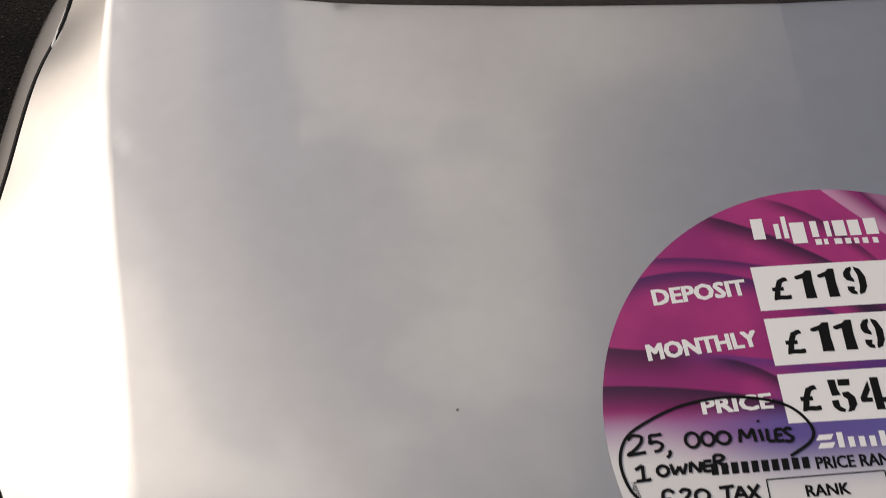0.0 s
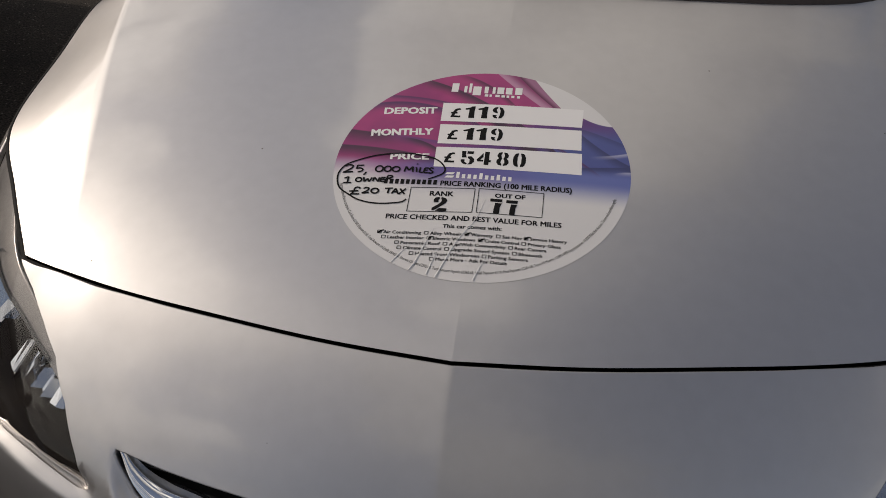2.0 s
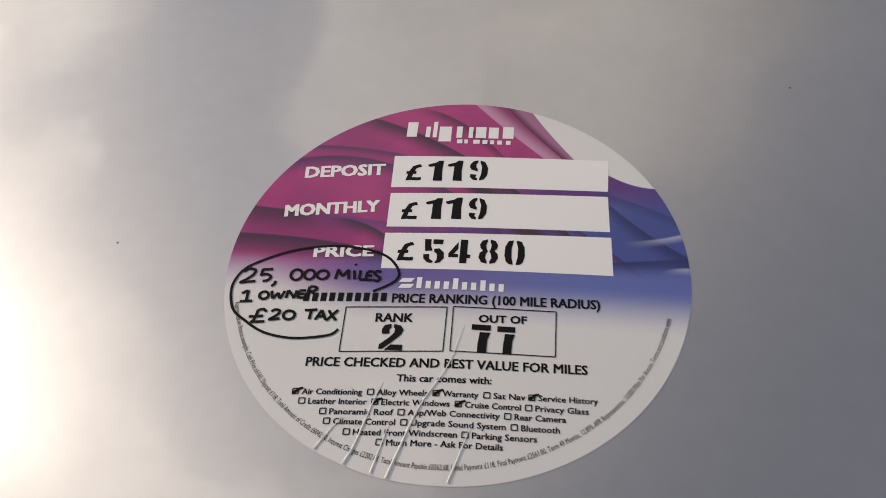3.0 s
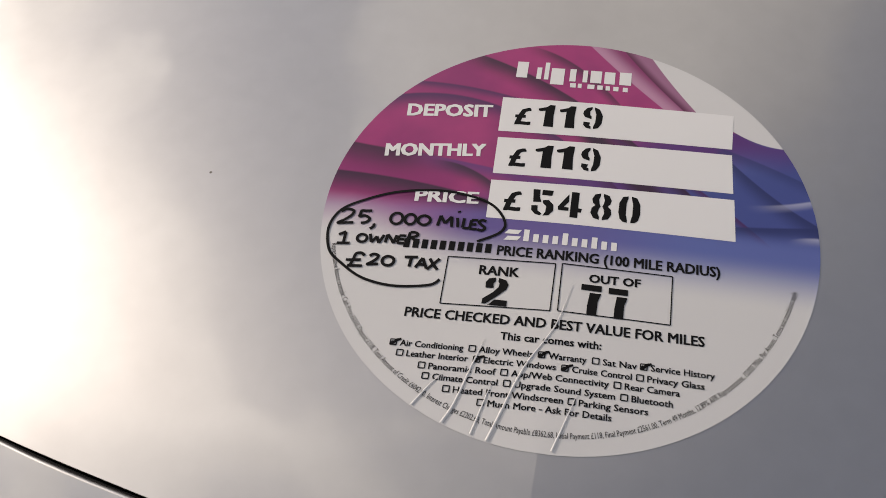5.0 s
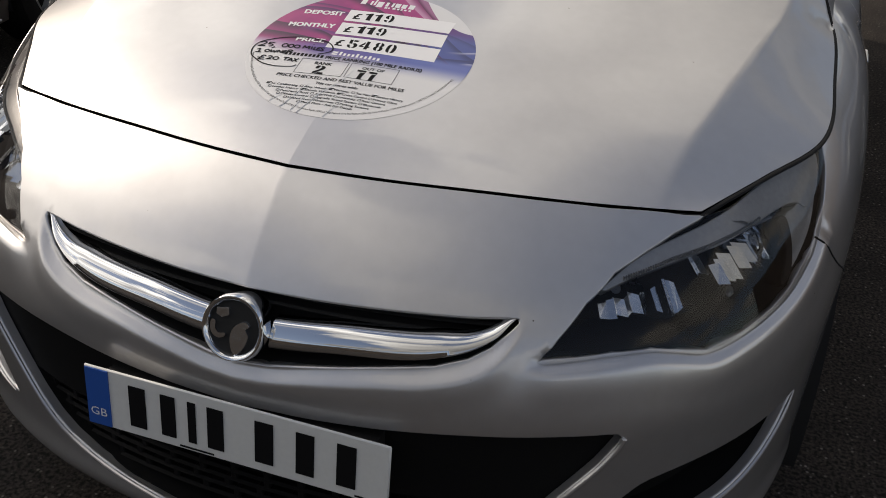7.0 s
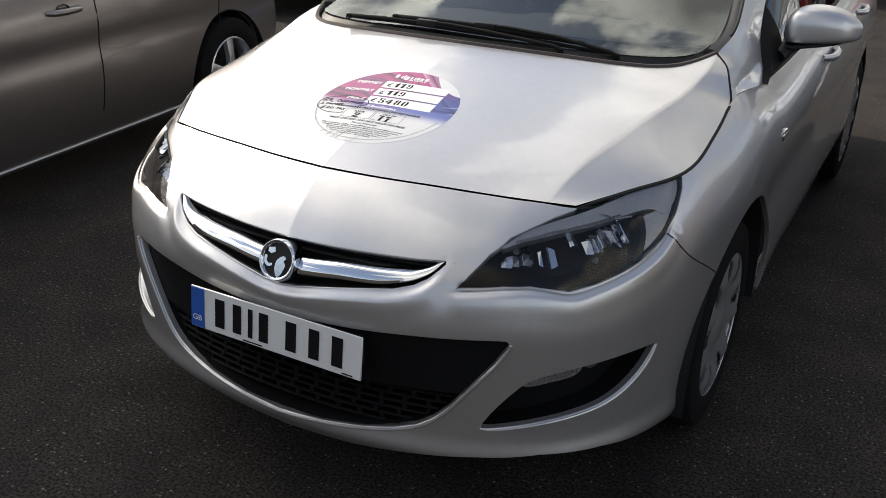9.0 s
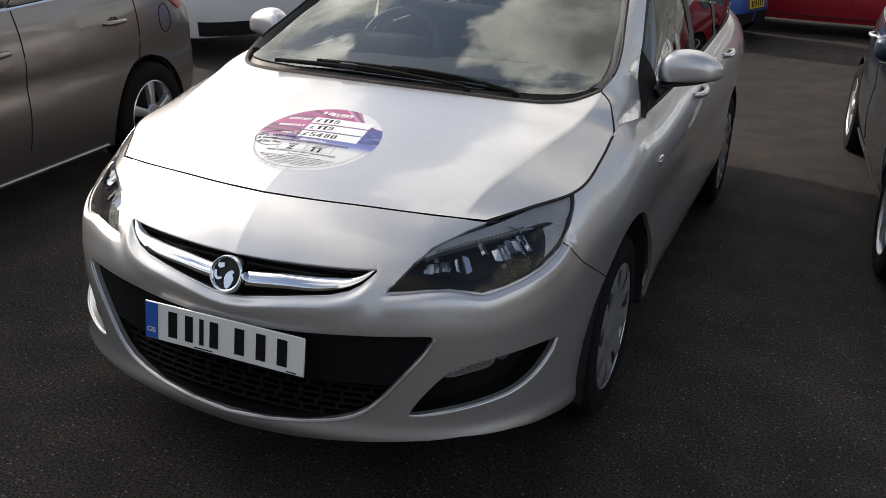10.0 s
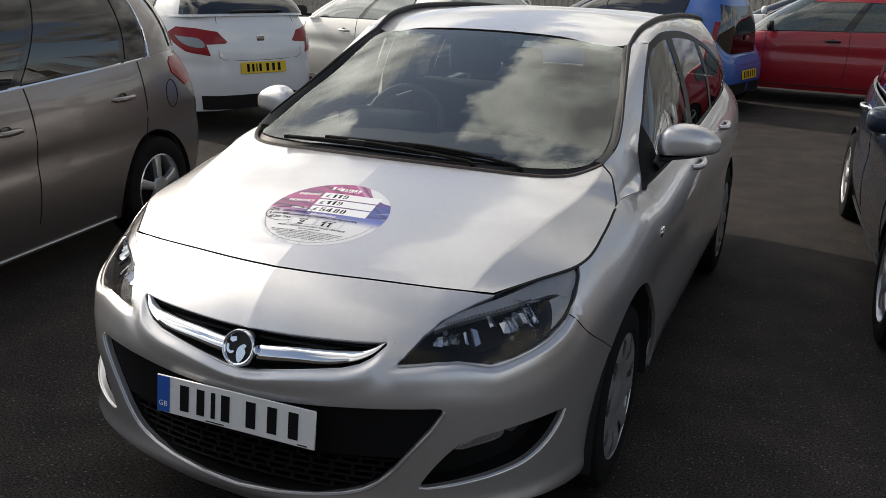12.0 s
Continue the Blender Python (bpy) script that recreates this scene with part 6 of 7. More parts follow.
# stencilled figures: pieces in a unit cell, with the stencil's gaps between them
half = lambda p: [p, [(1 - x, y) for x, y in p][::-1]]
STENCIL = {
    "1": [[(0, 0.80), (0, 0.72), (0.12, 0.68), (0.42, 0.72), (0.40, 0), (1, 0), (0.95, 0.5), (1, 1), (0.68, 1), (0.50, 0.90)]],
    "9": [[(0.44, 1), (0.2, 0.95), (0.03, 0.8), (0, 0.66), (0.1, 0.52), (0.44, 0.44), (0.44, 0.56), (0.36, 0.63), (0.34, 0.78), (0.44, 0.90)],
          [(0.56, 1), (0.82, 0.92), (1, 0.62), (0.97, 0.28), (0.8, 0.06), (0.56, 0), (0.56, 0.11), (0.64, 0.3), (0.66, 0.68), (0.56, 0.90)],
          [(0.06, 0.30), (0.05, 0.16), (0.2, 0.03), (0.44, 0), (0.44, 0.11), (0.34, 0.15), (0.40, 0.28)]],
    "5": [[(0, 1), (0.32, 1), (0.33, 0.72), (0.42, 0.52), (0.06, 0.50)], [(0.42, 1), (0.92, 1), (0.88, 0.80), (0.42, 0.80)],
          [(0.50, 0.60), (0.75, 0.62), (0.98, 0.45), (1, 0.22), (0.82, 0.04), (0.55, 0), (0.66, 0.16), (0.66, 0.38), (0.50, 0.48)],
          [(0, 0.36), (0.28, 0.38), (0.30, 0.18), (0.50, 0.08), (0.42, 0), (0.2, 0.04), (0.02, 0.18)]],
    "4": [[(0.42, 0.90), (0.44, 0.60), (0.25, 0.38), (0.45, 0.37), (0.45, 0.24), (0.02, 0.24), (0, 0.38)],
          [(0.52, 1), (0.84, 1), (0.84, 0.38), (1, 0.37), (0.97, 0.22), (0.84, 0.22), (0.84, 0), (0.52, 0)]],
    "8": half([(0.43, 1), (0.16, 0.94), (0.03, 0.76), (0.08, 0.62), (0.2, 0.53), (0.04, 0.42), (0, 0.24), (0.15, 0.05), (0.43, 0), (0.43, 0.10), (0.34, 0.24), (0.38, 0.40), (0.46, 0.5), (0.40, 0.60), (0.36, 0.76), (0.43, 0.9)]),
    "0": half([(0.42, 1), (0.18, 0.96), (0.02, 0.72), (0, 0.36), (0.08, 0.12), (0.22, 0.02), (0.42, 0), (0.42, 0.08), (0.35, 0.3), (0.35, 0.7), (0.42, 0.92)]),
    "2": [[(0.04, 0.80), (0.15, 0.95), (0.42, 1), (0.44, 0.86), (0.36, 0.78), (0.38, 0.62), (0.06, 0.60)],
          [(0.54, 1), (0.84, 0.94), (0.97, 0.78), (0.90, 0.60), (0.50, 0.28), (0.14, 0.03), (0, 0.03), (0, 0.20), (0.40, 0.48), (0.58, 0.66), (0.60, 0.80), (0.54, 0.86)],
          [(0.24, 0), (1, 0), (1, 0.21), (0.50, 0.21)]],
    "7": [[(0, 1), (1, 1), (1, 0.80), (0, 0.80)], [(0.44, 0.73), (1, 0.73), (0.86, 0.46), (0.84, 0), (0.36, 0), (0.36, 0.30)]],
}


def figure(text, x0, y0, x1, y1):
    V, F = [], []
    for loop in STENCIL[text]:
        p = densify(loop, 0.12)
        F.append(tuple(range(len(V), len(V) + len(p)))[::-1])
        V += [((x0 + (x1 - x0) * u) / 1000, (y0 + (y1 - y0) * v) / 1000) for u, v in p]
    return mesh_part("stencilled_figure", on_bonnet(V, 0.0008), F, INK, sticker, smooth=False)


for text, *cell in (("1", -31.8, 95.6, -17.5, 121.2), ("1", -13.3, 96.1, 0.8, 121.9), ("9", 7.3, 97.3, 24.5, 122.9),
                    ("1", -29.4, 49.2, -14.4, 74.1), ("1", -11.3, 49.8, 3.7, 75.4), ("9", 9.5, 50.1, 26.3, 75.8),
                    ("5", -26.2, -0.4, -8.0, 25.8), ("4", -4.6, 0.6, 15.0, 26.4), ("8", 22.0, 1.3, 38.9, 28.1), ("0", 44.3, 1.6, 61.9, 28.2),
                    ("2", -53.5, -88.2, -34.2, -63.4), ("7", 21.0, -86.8, 36.6, -60.7), ("7", 42.0, -87.3, 56.6, -61.2)):
    figure(text, *cell)
for p0 in ((-51.5, 95.4), (-50.5, 48.2), (-48.9, 1.6)):
    line("£", p0, (p0[0] + 12.6, p0[1] + 0.4), 19.2, INK, bold=1.7)
line("PRICE RANKING (100 MILE RADIUS)", (-48.0, -42.4), (125.3, -38.9), 8.8, INK, bold=0.7)
line("RANK", (-59.4, -61.9), (-28.6, -61.1), 8.2, INK, bold=0.7)
line("OUT OF", (26.3, -58.5), (65.3, -57.5), 7.0, INK, bold=0.7)
line("PRICE CHECKED AND BEST VALUE FOR MILES", (-111.1, -105.0), (114.7, -100.5), 8.0, INK, bold=0.6)
line("This car comes with:", (-35.2, -116.4), (39.7, -114.8), 6.2, INK, bold=0.45)
OPTIONS = [((-118.1, -130.4), (122.8, -125.4), [(0.035, 0.20, "Air Conditioning", 1), (0.285, 0.165, "Alloy Wheels", 0), (0.50, 0.115, "Warranty", 1), (0.665, 0.102, "Sat Nav", 0), (0.81, 0.19, "Service History", 1)]),
           ((-111.1, -138.5), (115.6, -134.7), [(0.035, 0.205, "Leather Interior", 0), (0.292, 0.235, "Electric Windows", 1), (0.58, 0.19, "Cruise Control", 1), (0.82, 0.18, "Privacy Glass", 0)]),
           ((-93.1, -147.0), (98.3, -143.0), [(0.043, 0.262, "Panoramic Roof", 0), (0.365, 0.37, "App/Web Connectivity", 0), (0.795, 0.205, "Rear Camera", 0)]),
           ((-88.4, -155.1), (93.6, -152.2), [(0.043, 0.265, "Climate Control", 0), (0.375, 0.40, "Upgrade Sound System", 0), (0.84, 0.16, "Bluetooth", 0)]),
           ((-71.1, -163.6), (76.6, -160.9), [(0.05, 0.54, "Heated Front Windscreen", 0), (0.668, 0.332, "Parking Sensors", 0)]),
           ((-44.8, -171.2), (51.2, -169.6), [(0.08, 0.92, "Much More - Ask For Details", 0)])]
for p0, p1, items in OPTIONS:
    d = (p1[0] - p0[0], p1[1] - p0[1])
    for u, w, text, tick in items:
        a0 = (p0[0] + d[0] * u, p0[1] + d[1] * u)
        a1 = (p0[0] + d[0] * (u + w), p0[1] + d[1] * (u + w))
        line(text, a0, a1, 5.0, INK, bold=0.3)
        c = (a0[0] - 7.6, a0[1] + 0.3)
        frame_box(mm((c[0], c[1] + 4.6), (c[0] + 4.8, c[1] + 4.7), (c[0] + 4.8, c[1]), (c[0], c[1] - 0.1)))
        if tick:
            stroke(mm((c[0] + 0.6, c[1] + 2.6), (c[0] + 1.6, c[1] + 0.8), (c[0] + 4.4, c[1] + 3.6), (c[0] + 8.0, c[1] + 5.6)), 0.0018)
            stroke(mm((c[0] + 1.0, c[1] + 3.0), (c[0] + 2.4, c[1] + 2.2), (c[0] + 4.4, c[1] + 4.2), (c[0] + 6.6, c[1] + 5.2)), 0.0018)
# trade names stand as rows of plain bars
for x0, x1, y0, y1 in ((-57, -47, 152.6, 172.8), (-38.6, -34.2, 152.4, 167), (-31.6, -27.6, 152.3, 174.0), (-25.5, -13.5, 147.0, 167.5), (-8.6, -3.0, 152.4, 168.0), (3.2, 7.4, 152.4, 167.5), (10.0, 20.0, 152.6, 167.8), (22.5, 32.0, 152.7, 167.8), (36.0, 46.5, 153.2, 169.0)):
    patch("name_bar", mm((x0, y1), (x1, y1 + 0.2), (x1, y0 + 0.2), (x0, y0)), PRINT_W, 0.0007, 4)
for k, (x0, w) in enumerate(((-7.4, 5.2), (-0.4, 3.4), (8.2, 6.2), (17.0, 4.8), (24.4, 3.8), (31.2, 4.6), (39.6, 4.4))):
    patch("name_bar", mm((x0, 150.3), (x0 + w, 150.4), (x0 + w, 145.0), (x0, 144.9)), PRINT_W, 0.0007, 3)
for k in range(10):
    x0, tall = -28.8 + 7.75 * k, (-15.6 if k in (0, 4) else (-16.4 if k == 7 else -19.2))
    patch("name_bar", mm((x0, tall), (x0 + 4.4, tall + 0.1), (x0 + 4.4, -26.9), (x0, -27.0)), PRINT_W, 0.0007, 3)
for y0 in (-17.0, -23.2):
    patch("name_bar", mm((-41.5, y0), (-30.8, y0 + 0.4), (-33.4, y0 - 3.8), (-44.4, y0 - 4.2)), PRINT_W, 0.0007, 4)
for k in range(10):
    x0, y0 = -123.9 + 7.35 * k, -43.2 + 0.19 * k
    patch("name_bar", mm((x0, y0 + 8.6), (x0 + 4.9, y0 + 8.7), (x0 + 4.9, y0 + 0.1), (x0, y0)), INK, 0.0007, 3)

# felt pen, letter by letter
ring = [(0.5 + 0.5 * math.sin(a), 0.5 + 0.5 * math.cos(a)) for a in np.linspace(0.3, 2 * math.pi + 0.5, 13)]
PEN = {
    "2": [[(0.05, 0.78), (0.35, 1), (0.82, 0.92), (0.78, 0.62), (0.4, 0.28), (0, 0.02), (0.5, 0.07), (1, 0.12)]],
    "5": [[(1, 1), (0.5, 0.96), (0.12, 0.94), (0.08, 0.7), (0.06, 0.5), (0.5, 0.58), (0.95, 0.38), (0.75, 0.1), (0.3, 0)]],
    ",": [[(0.7, 1), (0.9, 0.7), (0.6, 0.3), (0.1, 0)]],
    "0": [ring], "O": [ring],
    "M": [[(0, 0), (0.06, 0.5), (0.12, 1)], [(0.12, 1), (0.3, 0.65), (0.5, 0.3)], [(0.5, 0.3), (0.7, 0.65), (0.9, 1)], [(0.9, 1), (0.95, 0.5), (1, 0)]],
    "I": [[(0.2, 1), (0.5, 0.5), (0.7, 0)], [(0.2, 1.75), (0.35, 1.68), (0.5, 1.6)]],
    "L": [[(0.05, 1), (0.02, 0.5), (0, 0.05)], [(0, 0.05), (0.5, 0.02), (1, 0.05)]],
    "E": [[(1, 0.96), (0.5, 0.95), (0.1, 0.92)], [(0.1, 0.92), (0.05, 0.5), (0, 0.05)], [(0.05, 0.5), (0.4, 0.5), (0.85, 0.53)], [(0, 0.05), (0.5, 0.03), (1, 0.06)]],
    "S": [[(1, 0.9), (0.5, 1), (0.08, 0.78), (0.5, 0.52), (0.95, 0.28), (0.6, 0.02), (0, 0.1)]],
    "1": [[(0, 0.72), (0.25, 0.86), (0.5, 1)], [(0.5, 1), (0.5, 0.5), (0.5, 0.02)], [(0, 0), (0.5, 0.03), (1, 0.07)]],
    "W": [[(0, 1), (0.1, 0.5), (0.2, 0)], [(0.2, 0), (0.38, 0.4), (0.52, 0.75)], [(0.52, 0.75), (0.62, 0.4), (0.74, 0)], [(0.74, 0), (0.88, 0.5), (1, 1)]],
    "N": [[(0, 0), (0.05, 0.5), (0.1, 1)], [(0.1, 1), (0.5, 0.5), (0.85, 0)], [(0.85, 0), (0.92, 0.5), (1, 1)]],
    "R": [[(0.05, 0), (0.1, 0.5), (0.15, 1)], [(0.15, 1), (0.6, 1), (0.8, 0.8), (0.55, 0.58), (0.15, 0.5)], [(0.3, 0.5), (0.65, 0.25), (1, 0.02)]],
    "£": [[(1, 0.8), (0.8, 0.98), (0.5, 0.9), (0.42, 0.5), (0.3, 0.1), (0.15, 0.02)], [(0.15, 0.02), (0.5, 0.05), (1, 0.08)], [(0, 0.42), (0.4, 0.45), (0.85, 0.5)]],
    "T": [[(0, 0.9), (0.5, 0.95), (1, 1)], [(0.55, 0.95), (0.5, 0.5), (0.48, 0)]],
    "A": [[(0, 0), (0.25, 0.5), (0.5, 1)], [(0.5, 1), (0.75, 0.5), (1, 0)], [(0.15, 0.33), (0.5, 0.36), (0.85, 0.36)]],
    "X": [[(0, 0), (0.5, 0.5), (1, 1)], [(0.1, 0.95), (0.5, 0.48), (0.95, 0.05)]],
}
for text, x0, y0, x1, y1 in (("2", -182.7, -25.4, -169.6, -10.6), ("5", -166.2, -23.6, -156.4, -10.6), (",", -155.0, -28.6, -151.4, -23.2), ("0", -139.4, -21.8, -129.4, -10.8), ("0", -127.4, -21.0, -118.4, -10.9), ("0", -116.4, -20.4, -106.4, -11.2),
                             ("M", -99.7, -20.0, -88.0, -9.8), ("I", -85.0, -19.8, -82.0, -10.6), ("L", -79.0, -20.2, -73.6, -10.4), ("E", -73.2, -20.4, -67.2, -10.8), ("S", -66.8, -21.0, -60.6, -10.6),
                             ("1", -179.0, -44.6, -168.2, -33.2), ("O", -163.0, -41.8, -155.0, -34.4), ("W", -153.0, -41.4, -141.4, -33.4), ("N", -139.2, -40.6, -131.0, -32.6), ("E", -129.4, -40.2, -123.0, -32.2), ("R", -122.0, -38.4, -111.8, -28.6),
                             ("£", -167.8, -65.2, -153.4, -52.0), ("2", -149.6, -62.4, -140.8, -52.4), ("0", -138.2, -61.8, -128.6, -53.2), ("T", -120.6, -61.2, -110.0, -51.6), ("A", -110.4, -61.6, -101.4, -52.0), ("X", -101.0, -62.2, -92.2, -51.4)):
    for run in PEN[text]:
        stroke([((x0 + (x1 - x0) * u) / 1000, (y0 + (y1 - y0) * v) / 1000) for u, v in run], 0.0025, INK, lift=0.0010)
stroke(mm((-65.2, -31.8), (-47.9, -20.9), (-45.7, -9.6), (-57.3, 5.0), (-78.1, 12.8), (-106.0, 15.5), (-140.2, 10.2), (-169.5, -2.4), (-183.8, -13.4), (-189.2, -30.7), (-183.7, -51.4), (-171.0, -63.0), (-151.3, -74.8), (-125.4, -79.6), (-97.3, -76.2), (-89.2, -70.2)), 0.0023, lift=0.0010)
# small print round the foot of the sticker
small = ("Representative finance example: Cash Price £6160, Deposit £118, Total Amount of Credit £6042.00, Interest Charges £2202.68, Total Amount Payable £8362.68, "
         "Initial Payment £118, Final Payment £2561.00, Term 49 Months, 12.89% APR Representative, 10,000 Miles Per Annum. Terms and conditions apply.")
v, f = letters(small, 0.0044, 0.500)
ang = radians(194) + v[:, 0] / 0.500 * radians(153)
rad = 0.1885 - v[:, 1]
mesh_part("small_print", on_bonnet(np.stack([rad * np.cos(ang), rad * np.sin(ang)], 1), 0.0007), f, INK, sticker, smooth=False)

# wrinkles pressed into the vinyl, coloured white for the glare along them
for k, pts in enumerate(CREASES):
    q = np.linspace(0, 1, 30)
    mid = spline(np.linspace(0, 1, len(pts)), pts)(q)
    d = np.gradient(mid, axis=0)
    nrm = np.stack([-d[:, 1], d[:, 0]], 1) / np.linalg.norm(d, axis=1, keepdims=True)
    w = ((0.0012 if k < 2 else 0.0009) * (1 - q) ** 0.8 + 0.0001)[:, None]
    base, mid3, far = on_bonnet(mid - nrm * w, 0.0009), on_bonnet(mid, 0.0011), on_bonnet(mid + nrm * w, 0.0009)
    top = [p + Vector((0, 0, float((0.0009 if k < 2 else 0.0006) * (1 - u)))) for p, u in zip(mid3, q)]
    mesh_part("vinyl_wrinkle", base + top + far, grid_faces(3, 30), PRINT_W, sticker, sharp=180)


# ---- the other parked cars ----
def make_shell(L, W, nose, tail, z_mid, low=0.24, round_f=3.2, round_r=4.5):
    """The lower body of a car of length L and width W, its nose at y = 0: a skin(s, z), s running from nose to tail on the +x side.
    nose, tail and belt heights are (y, z, inset) knots of its upper edge."""
    pts = []
    for a in np.linspace(0, math.pi, 61):
        c, s = math.cos(a), math.sin(a)
        e = round_f if c > 0 else round_r
        half = L * (0.42 if c > 0 else 0.58)
        pts.append((W / 2 * s ** (2 / e), L * 0.42 - half * math.copysign(abs(c) ** (2 / e), c)))
    p = np.array(pts)
    keep = np.r_[True, np.linalg.norm(np.diff(p, axis=0), axis=1) > 1e-4]
    p = p[keep]
    ss = np.r_[0, np.cumsum(np.linalg.norm(np.diff(p, axis=0), axis=1))]
    pl = spline(ss, p)
    end = ss[-1]
    knots = np.array(nose + tail, float)
    up = spline(knots[:, 0], knots[:, 1:])

    def normal(s):
        d = pl(np.minimum(s + 2e-3, end)) - pl(np.maximum(s - 2e-3, 0))
        n = np.stack([d[..., 1] * np.clip(np.minimum(s, end - s) / 0.05, 0, 1), -d[..., 0]], -1)
        return n / np.maximum(np.linalg.norm(n, axis=-1, keepdims=True), 1e-9)

    def sk(s, z, out=0.0):
        s, z = np.broadcast_arrays(np.asarray(s, float), np.asarray(z, float))
        sg, s = np.where(s < 0, -1.0, 1.0), np.abs(s)
        b = pl(s)
        zt, d = np.moveaxis(up(b[..., 1]), -1, 0)
        t = np.clip((z - z_mid) / (zt - z_mid), 0, 1.2)
        flank = np.clip(np.minimum(s, end - s) / 0.9, 0, 1)
        d = d * t ** (2.2 + 0.8 * flank)
        d = d + 0.05 * np.clip((z_mid - 0.06 - z) / 0.3, 0, 1.3) ** 2 + 0.014 * flank * np.exp(-(((z - z_mid - 0.10) / 0.07) ** 2))
        q = b - normal(s) * (d - out)[..., None]
        return np.concatenate([q[..., :1] * sg[..., None], q[..., 1:], z[..., None]], -1)

    fine = np.linspace(0, end, 1500)
    yy = pl(fine)[:, 1]
    return {"skin": sk, "end": end, "top": lambda s: up(pl(np.abs(np.asarray(s, float)))[..., 1])[..., 0], "s_of": lambda y: float(np.interp(y, yy, fine))}


def cabin_loft(base, roof, half_b, half_r, z_b, z_r, e=5.0):
    """The sides of the cabin between a rounded loop at the belt and one at the roof: f(angle, t)."""

    def loop(y0, y1, half, zf, a):
        c, s = np.cos(a), np.sin(a)
        x = half * np.sign(c) * np.abs(c) ** (2 / e)
        y = (y0 + y1) / 2 + (y1 - y0) / 2 * np.sign(s) * np.abs(s) ** (2 / e)
        return np.stack([x, y, zf(y)], -1)

    def f(a, t):
        a, t = np.broadcast_arrays(np.asarray(a, float), np.asarray(t, float))
        lo, hi = loop(*base, half_b, z_b, a), loop(*roof, half_r, z_r, a)
        p = lo + (hi - lo) * t[..., None]
        bulge = 0.05 * np.sin(np.pi * t)
        ctr = np.array([0, (base[0] + base[1]) / 2, 0])
        d = p - ctr
        d[..., 2] = 0
        p = p + d / np.maximum(np.linalg.norm(d, axis=-1, keepdims=True), 1e-6) * bulge[..., None]
        return p

    return f


def parked_car(name, label, at, paint_m, L, W, H, axles, r, nose, tail, base, roof, glass_y, glass_m=DUSK, group="parked cars", z_mid=0.58, rim=ALLOY, spokes=5, chrome_line=False,
               door_y=(), handles=(), flap=None, rear_lights=None, plate_at=None, mirrors=True, belt_in=0.10, front_lights=True, handle_m=None, t_win=(0.06, 0.86), black_tail=False, round_r=4.5, strip_z=0.255, mirror_m=None, seam_z=0.60, split_lamp=False):
    """A whole parked car, nose at the local origin pointing to -y."""
    ob = thing(name, label, "car", group, at=at)
    sh = make_shell(L, W, nose, tail, z_mid, round_r=round_r)
    sk, end, top, s_of = sh["skin"], sh["end"], sh["top"], sh["s_of"]
    edge = [(float(s), float(top(s)) - 0.001) for s in np.linspace(0, end, 70)]
    bottom = []
    R = r + 0.045
    for y in axles[::-1]:
        s0 = s_of(y)
        bottom += [(s0 + R * math.cos(a), r + R * math.sin(a)) for a in np.linspace(radians(-18), radians(198), 26)]
    outline = edge + [(end, 0.26)] + bottom + [(0.0, 0.24)]
    for sx in (1, -1):
        f = (lambda s, z: sk(s, z)) if sx > 0 else (lambda s, z: sk(-np.asarray(s), z))
        panel("body_side", f, outline, [], paint_m, ob, "", step=0.05, rim=0.02, flip=sx < 0)
    # bonnet and tail deck: straight across between the upper edges
    yb0, yb1 = base
    for nm, ya, yz in (("bonnet", 0.0, yb0 + 0.12), ("tail_deck", yb1 - 0.12, L)):
        s0, s1 = (0.0, s_of(yz)) if ya == 0.0 else (s_of(ya), end)
        tt = np.linspace(s0, s1, 26)
        e = sk(tt, top(tt))
        rows = []
        for u in np.linspace(-1, 1, 17):
            q = e * (u, 1, 1)
            q[:, 2] += 0.035 * (1 - u * u) * np.clip(e[:, 0] / (W / 2), 0, 1)
            rows.append(q)
        v = np.stack(rows, 1).reshape(-1, 3)
        mesh_part(nm, v, [q if ya == 0.0 else q for q in grid_faces(26, 17)], paint_m, ob, sharp=60)
    zb = lambda y: np.interp(y, [k[0] for k in nose + tail], [k[1] for k in nose + tail]) - 0.012
    zr = lambda y: H - 0.055 - 0.05 * ((y - roof[0] - (roof[1] - roof[0]) * 0.4) / (roof[1] - roof[0])) ** 2 * 2.2
    lf = cabin_loft(base, roof, W / 2 - belt_in, W / 2 - 0.30, zb, zr)
    n_a, n_t = 96, 10
    a, t = np.meshgrid(np.linspace(0, 2 * math.pi, n_a, endpoint=False), np.linspace(0, 1, n_t))
    v = lf(a, t).reshape(-1, 3)
    mesh_part("cabin_frame", v, grid_faces(n_t, n_a, True), paint_m, ob, sharp=60)
    rows, m = [], 10
    rim_loop = lf(np.linspace(0, 2 * math.pi, n_a, endpoint=False), 1.0 + np.zeros(n_a))
    ctr = rim_loop.mean(0)
    for k in np.linspace(0, 1, m):
        q = rim_loop + (ctr - rim_loop) * (k * 0.999)
        q[:, 2] = rim_loop[:, 2] + (H - rim_loop[:, 2]) * (1 - (1 - k) ** 2.2)
        rows.append(q)
    mesh_part("roof", np.concatenate(rows), grid_faces(m, n_a, True), paint_m, ob, sharp=60)
    # glass: side panes by y, screen and tail window by angle
    def a_of(y):
        yc, h = (base[0] + base[1]) / 2, (base[1] - base[0]) / 2
        s = np.clip((y - yc) / h, -0.999, 0.999)
        return math.asin(math.copysign(abs(s) ** 2.5, s))

